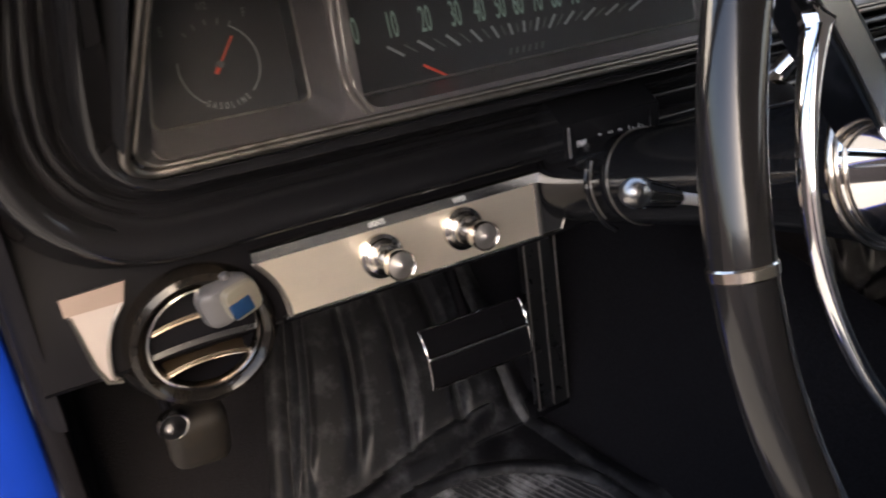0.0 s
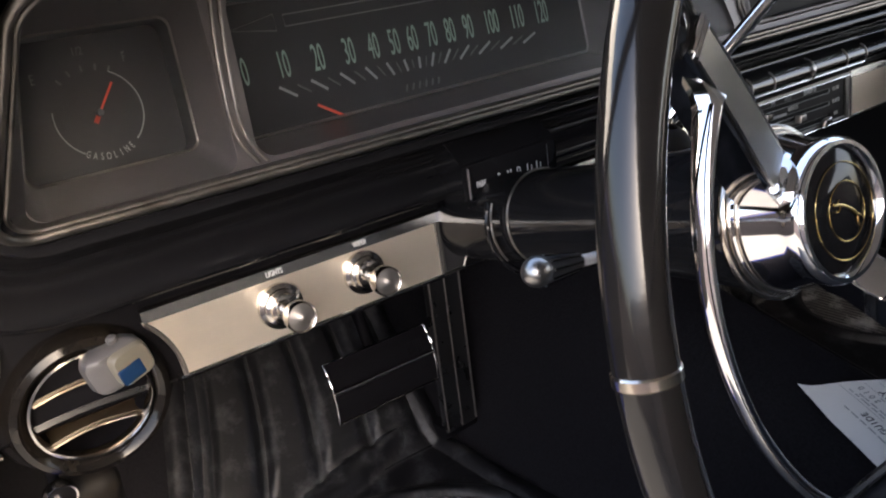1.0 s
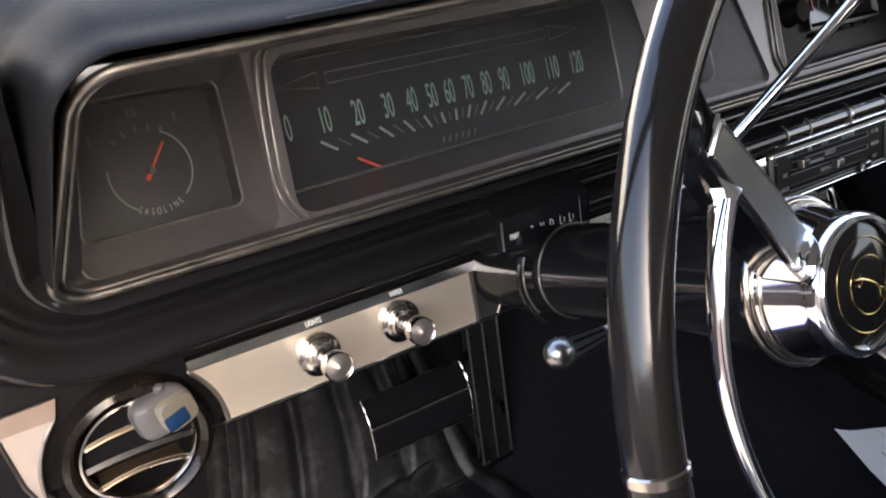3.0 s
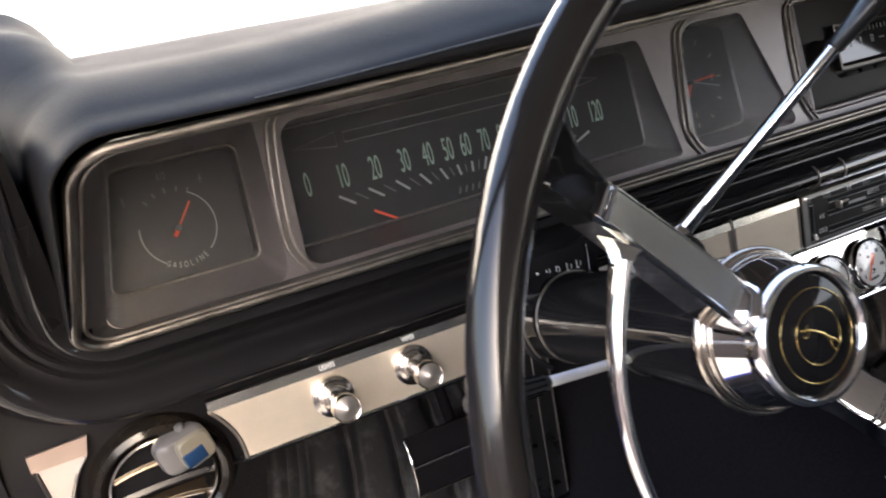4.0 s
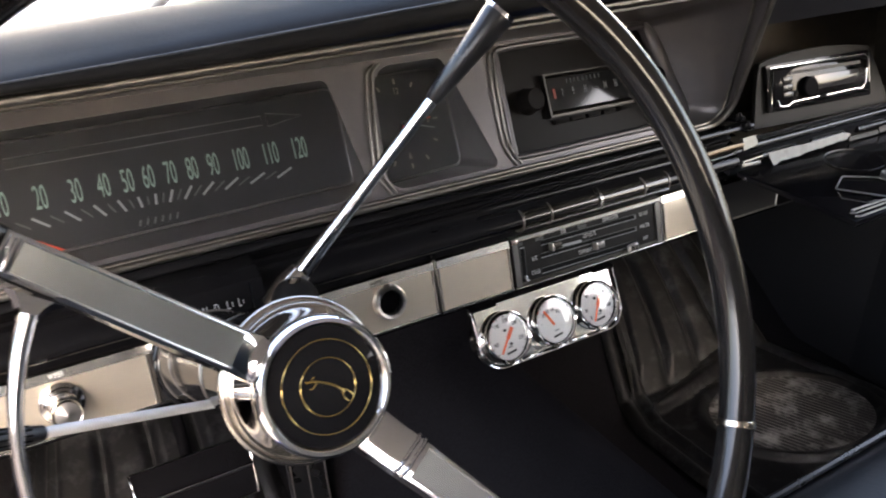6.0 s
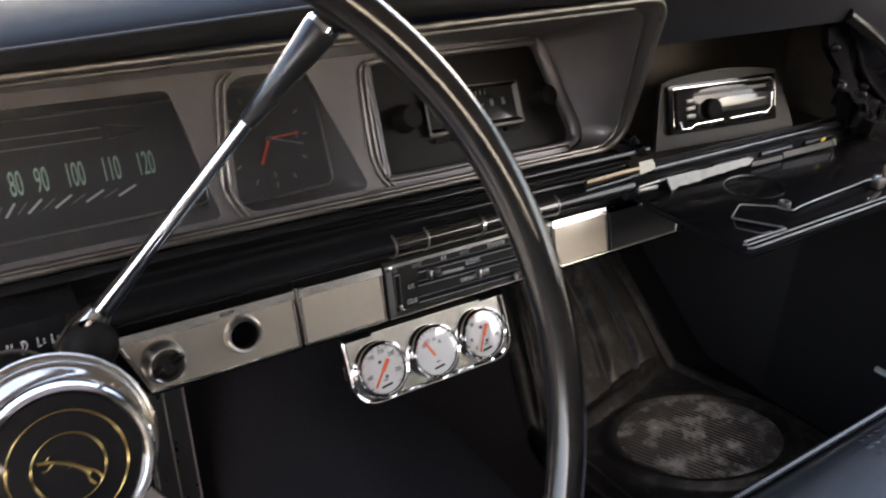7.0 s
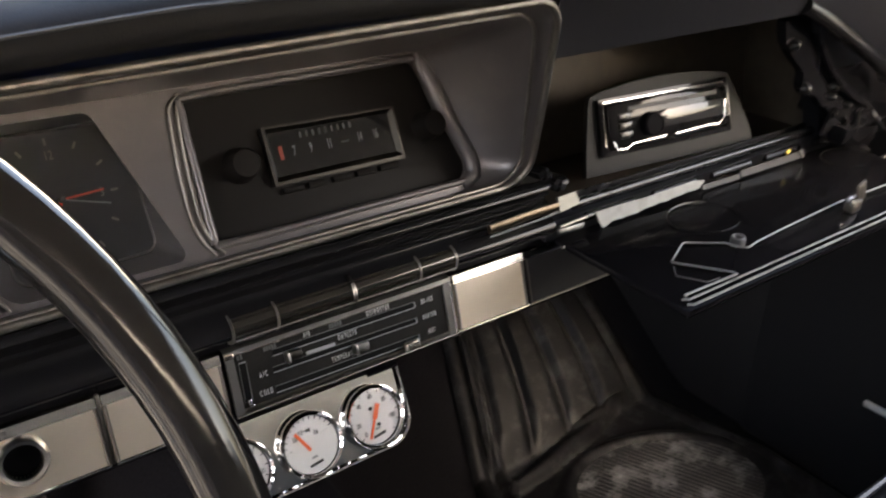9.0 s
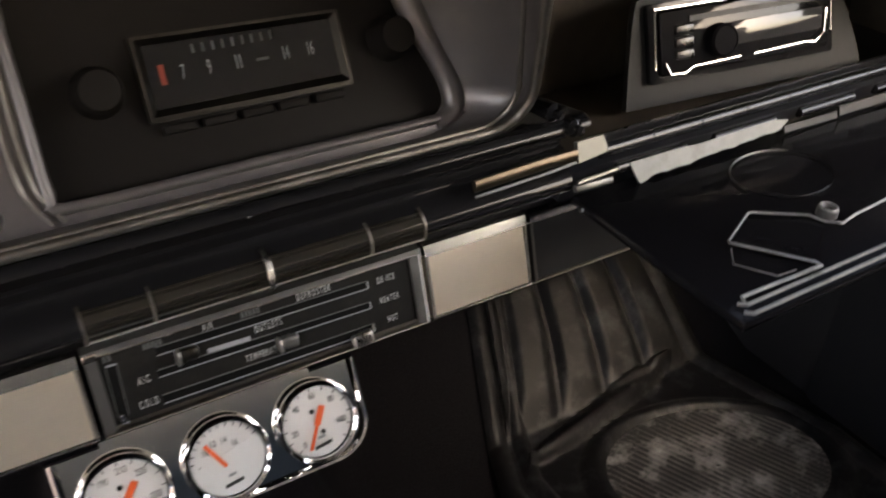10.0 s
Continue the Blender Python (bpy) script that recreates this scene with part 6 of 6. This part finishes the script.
part("volume_knob", lathe([(0.0125, 0), (0.0122, 0.008), (0.0105, 0.0098), (0.0100, 0.0090), (0.0005, 0.0092)], TM @ pose(-0.037, -0.004, 0.008), 32), BLACK_SATIN, st)
for yb in (0.008, -0.001, -0.010):
    part("button", box((0.016, 0.0065, 0.003), TM @ pose(-0.068, yb, 0.0095), 0.001), BLACK_PLASTIC, st)

# ---- floor mats, seat, paper ----
def mat_left(v):
    return -0.205 + 0.38 * max(0.0, v - 0.05)


def mat_right(v):
    return 0.225 - 0.25 * min(0.10, max(-0.10, v - 0.02))


def mat_height(u, v):
    """Relief of the moulded mat: u across, v forward, in metres from its centre."""
    h = 0.0
    # upright border that follows the tapered outline
    left = u - mat_left(v)
    e = min(left, mat_right(v) - u, 0.345 - v, v + 0.32)
    if 0.0 < e < 0.030:
        h += 0.008 * math.sin(math.pi * e / 0.030)
    elif e >= 0.030:
        if v > 0.115:
            # fanned pads parted by narrow grooves
            w = (u + 0.118 - (0.33 - 1.5 * u) * (v - 0.160) + 0.9 * (v - 0.12) * (v - 0.255)) / 0.072
            f = abs(w - math.floor(w + 0.5)) * 0.072
            k = min(1.0, (v - 0.115) / 0.03, (0.325 - v) / 0.02)
            if f > 0.003:
                h += 0.015 * max(0.0, k) * math.sin(0.5 * math.pi * min(1.0, (f - 0.003) / 0.018)) ** 0.8
        if 0.036 < left < 0.062:
            h = max(h, 0.009 * math.sin(math.pi * (left - 0.036) / 0.026))
        b = v - (0.101 + 0.19 * u)
        bw = 0.020 * math.sqrt(max(0.0, 1 - ((u + 0.005) / 0.145) ** 2))
        if abs(b) < bw:
            h += 0.016 * (1 - (b / bw) ** 2)
        q = math.hypot((0.94 * (u - 0.060) + 0.34 * (-v - 0.047)) / 0.150, (0.34 * (u - 0.060) - 0.94 * (-v - 0.047)) / 0.100)
        if 0.96 < q < 1.20:
            h += 0.008 * math.sin(math.pi * (q - 0.96) / 0.24)
        elif q <= 0.96:
            h += 0.0015 * (0.5 + 0.5 * math.cos(2 * math.pi * (u + 0.46 * v) / 0.0090))
    return max(h, 0.0)


def floor_mat(x0, y0, label):
    t = thing("floor_mat", (x0, y0, 0.03), label, "floor mat", "rubber mats in the footwells")
    us, vs = np.linspace(0.0, 1.0, 230), np.linspace(-0.32, 0.345, 190)
    rows = []
    for k in us:
        row = []
        for v in vs:
            u = mat_left(v) + k * (mat_right(v) - mat_left(v))
            row.append((x0 + u, y0 + v, floor_height(x0 + u, y0 + v) + 0.006 + mat_height(u, v)))
        rows.append(row)
    part("mat", grid(rows), RUBBER, t)
    rings = []
    for r in np.linspace(0.02, 0.965, 56):
        ring = []
        for a in np.linspace(0, 2 * math.pi, 220, endpoint=False):
            p, q = 0.150 * r * math.cos(a), 0.100 * r * math.sin(a)
            u, w = 0.060 + 0.94 * p + 0.34 * q, 0.047 + 0.34 * p - 0.94 * q
            ring.append((x0 + u, y0 - w, floor_height(x0 + u, y0 - w) + 0.0075 + mat_height(u, -w)))
        rings.append(ring)
    part("tread", grid(rings, close_v=True), TREAD, t, "scuffed ribbed oval tread")
    return t


floor_mat(0.905, 0.105, "dusty black ribbed rubber mat in the passenger footwell")
floor_mat(-0.050, 0.115, "dusty black ribbed rubber mat under the pedals")

seat = thing("bench_seat", (0.37, -0.55, 0.05), "black embossed vinyl bench seat with piping", "car seat")
sprof = smooth_curve([(-0.30, 0.06), (-0.295, 0.25), (-0.283, 0.386), (-0.293, 0.419), (-0.33, 0.432), (-0.45, 0.437), (-0.65, 0.415), (-0.85, 0.38)], 5)
part("cushion", grid([[(x, y, z) for y, z in sprof] for x in np.linspace(-0.36, 1.13, 40)]), VINYL, seat)
part("piping", tube([(x, -0.286, 0.420) for x in np.linspace(-0.36, 1.13, 40)], 0.0035, 8), BLACK_PLASTIC, seat, "rolled piping along the front edge")


def emboss(x, y):
    a, b = x / 0.013, y / 0.011
    row = math.floor(b)
    fx = a + 0.5 * (row % 2)
    p = math.hypot((fx - math.floor(fx) - 0.5) * 2, (b - row - 0.5) * 2)
    return 0.0022 * max(0, 1 - p * p)


top_y, top_z = [p[0] for p in sprof][::-1], [p[1] for p in sprof][::-1]


def seat_z(y):
    k = [i for i in range(len(top_y)) if top_z[i] > 0.405 or top_y[i] < -0.6]
    return float(np.interp(y, [top_y[i] for i in k], [top_z[i] for i in k]))


part("embossed_insert", grid([[(x, y, seat_z(y) - 0.0012 + emboss(x, y)) for y in np.linspace(-0.62, -0.297, 136)] for x in np.linspace(0.62, 1.125, 210)]), VINYL, seat, "embossed vinyl insert")
part("backrest", box((1.48, 0.16, 0.55), pose(0.385, -0.93, 0.62, -12), 0.05, 4), VINYL, seat)

pp = thing("paper_sheet", (0.38, -0.19, 0.285), "white printed paper sheet lying on the transmission hump", "paper")
PM = frame_of((0.315, -0.134, 0.2905), (0.90, -0.436, 0.0), (-0.28, -0.96, 0.0))


def sheet_z(u, v):
    return 0.008 * max(0, 1 - u / 0.03) ** 2 * max(0, 1 - v / 0.05) + 0.004 * math.sin(u * 20 + 0.6) ** 2 + 0.002 * math.sin(v * 26)


part("sheet", grid([[on(PM, u, v, -sheet_z(u, v)) for v in np.linspace(0, 0.135, 14)] for u in np.linspace(0, 0.155, 18)]), PAPER, pp)
rng = random.Random(3)
PU = Vector(PM.col[0][:3])
PV = Vector(PM.col[1][:3])


def sheet_word(body, u, v0, step, size, bold):
    for k, ch in enumerate(body):
        v = v0 - step * k
        m = frame_of(on(PM, u, v, -sheet_z(u, v) - 0.0009), -PV, -(PU - PV * PU.dot(PV)))
        letters("letter", ch, size, m, INK if bold else PRINT_INK, pp, 0.85)


sheet_word("GUIDE", 0.036, 0.0747, 0.0062, 0.0105, True)
sheet_word("3010", 0.0630, 0.0344, 0.0072, 0.0100, False)
sheet_word("WARRANTY", 0.0805, 0.0860, 0.0090, 0.0135, True)
for u, va, vb in ((0.0455, 0.002, 0.062), (0.0735, 0.005, 0.090), (0.0900, 0.005, 0.100)):
    part("rule_line", grid([[on(PM, u + d, v, -sheet_z(u + d, v) - 0.0006) for d in (-0.0003, 0.0003)] for v in np.linspace(va, vb, 12)]), PRINT_INK, pp, smooth=False)
for u, va, vb in ((0.0265, 0.034, 0.090), (0.0500, 0.012, 0.060), (0.0545, 0.020, 0.075), (0.0700, 0.030, 0.090), (0.0950, 0.010, 0.100), (0.1010, 0.010, 0.110), (0.1060, 0.015, 0.110), (0.1130, 0.010, 0.110), (0.1180, 0.020, 0.110), (0.1250, 0.010, 0.110), (0.1320, 0.010, 0.100)):
    v = va
    while v < vb:
        w = rng.uniform(0.005, 0.013)
        part("print_bar", grid([[on(PM, u + d, q, -sheet_z(u + d, q) - 0.0006) for d in (-0.0008, 0.0008)] for q in np.linspace(v, v + w, 4)]), PRINT_INK, pp, smooth=False)
        v += w + 0.0025

# ---- windscreen, wipers, bonnet ----
ws = part("windscreen", grid([[(0.37 + (x - 0.37) * (1 - 0.06 * t), glass_y(x, 0.62 + 0.555 * t), 0.62 + 0.555 * t) for t in np.linspace(0, 1, 8)] for x in np.linspace(-0.41, 1.15, 24)]), GLASS)
ws.visible_shadow = False
tagged(ws, "clear curved glass windscreen", "windscreen", kind="structure")
def on_glass(x, z, d=0.0):
    return (x, glass_y(x, z) + d, z)


for xa, xb, z0, z1, tip in ((0.15, 0.574, 0.764, 0.788, 1), (0.811, 1.045, 0.791, 0.800, -1)):
    wi = thing("windscreen_wiper", (xa, 0.30, 0.77), "grey metal windscreen wiper resting on the glass", "wiper", "wipers on the windscreen")
    n = 10
    zz = [z0 + (z1 - z0) * k / n + 0.0025 * math.sin(math.pi * k / n) for k in range(n + 1)]
    px = [xa + (xb - xa) * k / n for k in range(n + 1)]
    part("rubber", tube([on_glass(x, z, 0.008) for x, z in zip(px, zz)], 0.0028, 8), BLACK_SATIN, wi)
    part("blade", tube([on_glass(x, z + 0.0045, 0.012) for x, z in zip(px, zz)], 0.0036, 8), WIPER_GREY, wi)
    br_k = range(2, 10) if tip > 0 else range(1, 9)
    part("bridge", tube([on_glass(px[k], zz[k] + 0.006 + 0.009 * math.sin(math.pi * (k - br_k[0]) / 7.0) ** 0.7, 0.018) for k in br_k], 0.0038, 8), WIPER_GREY, wi)
    for k in (2, 5, 8):
        part("clip", box((0.014, 0.008, 0.009), pose(px[k], glass_y(px[k], zz[k]) + 0.013, zz[k] + 0.004), 0.002), BLACK_SATIN, wi)
    ka, kb, kc = (6, 3, 0) if tip > 0 else (4, 6, 10)
    part("arm", tube([on_glass(px[ka], zz[ka] + 0.016, 0.022), on_glass(px[kb], zz[kb] + 0.026, 0.026), on_glass(px[kc] - 0.02 * tip, zz[kc] + (0.022 if tip > 0 else 0.004), 0.03), on_glass(px[kc] - 0.09 * tip, zz[kc] - 0.04, 0.035)], 0.006, 10, radii=[0.0040, 0.0052, 0.0065, 0.010]), WIPER_GREY, wi)
hood = part("bonnet", solid_skin(grid([[(x, y, 0.640 - 0.03 * (y - 0.5) - 0.020 * ((x - 0.37) / 0.84) ** 2 - 0.22 * max(0, y - 1.95) ** 2 + 0.008 * max(0, 1 - abs(x - 0.37) / 0.09)) for y in np.linspace(0.60, 2.2, 24)] for x in np.linspace(-0.46, 1.20, 32)]), 0.008), BLUE_PAINT)
tagged(hood, "glossy blue car bonnet", "car bonnet", kind="structure")

# ---- yard outside ----
gr = part("ground", grid([[(x, y, -0.42) for y in (-60, -10, 0, 10, 60)] for x in (-60, -10, 0, 10, 60)]), ASPHALT)
tagged(gr, "grey concrete yard", "ground", kind="structure")


def parked_car(m, label):
    c = thing("parked_car", tuple(m.translation), label, "car", "cars parked in front")
    prof = [(-2.3, 0.35), (-2.35, 0.75), (-2.2, 0.95), (-1.3, 1.02), (-0.7, 1.48), (0.9, 1.52), (1.6, 1.08), (2.2, 0.98), (2.35, 0.6), (2.3, 0.33)]
    part("body", grid([[tuple(m @ Vector((x, y * (1 if z < 1.05 else 0.82), z))) for x, z in prof] for y in (-0.85, -0.9, 0.9, 0.85)], close_v=True, cap=True), DARK_PAINT, c)
    for x in (-1.45, 1.45):
        w = part("wheel", lathe([(0.20, -0.10), (0.33, -0.11), (0.35, -0.06), (0.35, 0.06), (0.33, 0.11), (0.20, 0.10)], m @ pose(x, -0.86, 0.35, 90), 32), TYRE, c)
        part("rim", lathe([(0.21, 0.085), (0.20, 0.10), (0.17, 0.08), (0.05, 0.075)], m @ pose(x, -0.86, 0.35, 90), 32), ALLOY, w)
        for k in range(5):
            part("spoke", box((0.19, 0.035, 0.03), m @ pose(x, -0.86, 0.35, 90) @ pose(0, 0, 0.095, 0, 0, 72 * k) @ pose(0.11, 0, 0), 0.005), ALLOY, w)
    for x0, x1 in ((-0.95, -0.05), (0.05, 0.95)):
        part("window", box((x1 - x0, 0.02, 0.34), m @ pose((x0 + x1) / 2, -0.80, 1.25, 12)), BLACK_GLOSS, c)
    return c


parked_car(pose(6.7, 5.9, -0.42, 0, 0, -12), "dark grey car parked across the yard")
parked_car(pose(0.6, 8.2, -0.42, 0, 0, -4), "dark grey saloon car parked farther off")
lf = thing("steel_cabinet", (6.0, 4.6, -0.42), "blue painted steel cabinet beside a red post", "cabinet")
part("body", box((0.75, 0.5, 0.95), pose(5.55, 4.75, 0.055, 0, 0, -30), 0.01), BLUE_STEEL, lf)
part("door_panel", box((0.33, 0.02, 0.8), pose(5.55, 4.75, 0.055, 0, 0, -30) @ pose(-0.18, -0.26, 0), 0.004), BLUE_STEEL, lf)
rp = thing("steel_post", (6.1, 4.5, -0.42), "red painted steel post", "post")
part("post", box((0.09, 0.09, 1.6), pose(6.05, 4.55, 0.38), 0.008), RED_STEEL, rp)
part("base_plate", box((0.22, 0.22, 0.02), pose(6.05, 4.55, -0.41)), RED_STEEL, rp)
# Added pale reflector: whitens the bonnet's reflection and lights the cabin.
w2 = part("wall_2", box((44, 0.3, 5.0), pose(6, 13.0, 2.05)), WALL_PAINT)
tagged(w2, "pale wall added across the yard as a reflector", "wall", kind="structure")
# Unseen wall, added only for what chrome and gloss reflect.
w3 = part("wall_3", box((40, 0.3, 2.4), pose(2, -15.0, 0.78)), SHED_PAINT)
tagged(w3, "unseen pale wall added behind the car for reflections", "wall", kind="structure")
# Unseen walls, added to hold back side light and tone the reflections.
w4 = part("wall_4", box((9.0, 0.3, 2.6), pose(-5.3, -4.6, 0.88)), DULL_BLOCKER)
tagged(w4, "unseen dull wall added behind the car to hold back light", "wall", kind="structure")
wl = part("wall_1", box((0.25, 7.6, 1.3), pose(-3.6, -0.64, 0.23)), DULL_BLOCKER)
tagged(wl, "unseen dull wall added at the driver's side to hold back light", "wall", kind="structure")

# ---- rest of the car body ----
rb = part("rear_body", solid_skin(grid([[(0.37 + sx * (0.86 - 0.10 * max(0, z - 0.55)), y, z) for sx, z in ((-1, -0.15), (-1, 0.2), (-1, 0.55), (-0.96, 0.66), (-0.6, 0.70), (0, 0.72), (0.6, 0.70), (0.96, 0.66), (1, 0.55), (1, 0.2), (1, -0.15))] for y in np.linspace(-3.4, -1.75, 10)]), 0.012), BLUE_PAINT)
tagged(rb, "blue rear body and boot of the car", "car body", kind="structure")
re_ = part("rear_end", box((1.66, 0.03, 0.80), pose(0.37, -3.4, 0.26), 0.01), BLUE_PAINT)
tagged(re_, "blue rear end of the car", "car body", kind="structure")
for sx, nm in ((-0.47, "sill_left"), (1.22, "sill_right")):
    q = part(nm, box((0.05, 2.1, 0.16), pose(sx, -0.7, -0.06), 0.02), BLUE_PAINT)
    tagged(q, "blue body sill under the door", "car body", kind="structure")
od = part("passenger_door_skin", solid_skin(grid([[(1.235 + 0.03 * math.sin(3.0 * (z - 0.02)), y, z) for z in np.linspace(0.02, 0.66, 8)] for y in np.linspace(-1.2, 0.30, 6)]), 0.008), BLUE_PAINT)
tagged(od, "blue outer skin of the passenger door", "car body", kind="structure")
fr = part("front_fender", solid_skin(grid([[(1.21 + 0.10 * math.sin(a), y, 0.622 - 0.03 * max(0, y - 0.5) - 0.06 * (1 - math.cos(a)) - (0 if a < 1.57 else 0.55 * (a - 1.57))) for a in np.linspace(0, 2.5, 14)] for y in np.linspace(0.36, 2.1, 12)]), 0.01), BLUE_PAINT)
tagged(fr, "glossy blue front fender of the car", "car fender", kind="structure")
gf = part("front_end", box((1.70, 0.04, 0.62), pose(0.37, 2.2, 0.22), 0.02), BLUE_PAINT)
tagged(gf, "blue front end of the car", "car body", kind="structure")
rs = part("roof_skin", solid_skin(grid([[(x, y, 1.225 - 0.05 * ((x - 0.37) / 0.7) ** 2 - 0.03 * ((y + 0.8) / 0.8) ** 2) for y in np.linspace(-1.80, -0.06, 12)] for x in np.linspace(-0.40, 1.14, 16)]), 0.01), BLUE_PAINT)
tagged(rs, "blue painted roof skin of the car", "car roof", kind="structure")
bw = part("rear_window", solid_skin(grid([[(0.37 + sx * (0.72 - 0.05 * t), -2.35 + 0.56 * t, 0.70 + 0.47 * t) for t in np.linspace(0, 1, 5)] for sx in np.linspace(-1, 1, 8)]), 0.004), GLASS)
bw.visible_shadow = False
tagged(bw, "clear glass rear window", "window", kind="structure")
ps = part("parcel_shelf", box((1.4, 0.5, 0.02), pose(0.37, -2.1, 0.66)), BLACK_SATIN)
tagged(ps, "black parcel shelf behind the seats", "shelf", kind="structure")
uc = thing("undercarriage", (0.37, -0.6, -0.42), "axles and black tyred wheels under the car", "undercarriage")
for y in (-2.55, 1.35):
    part("axle", tube([(-0.40, y, -0.09), (1.14, y, -0.09)], 0.035, 12), BLACK_SATIN, uc)
    for x in (-0.42, 1.16):
        w = part("wheel", lathe([(0.19, -0.09), (0.31, -0.10), (0.33, -0.05), (0.33, 0.05), (0.31, 0.10), (0.19, 0.09)], pose(x, y, -0.09, 0, 90, 0), 32), TYRE, uc)
        part("rim", lathe([(0.20, -0.07), (0.18, 0.05), (0.20, 0.07)], pose(x, y, -0.09, 0, 90, 0), 32), CHROME, w)
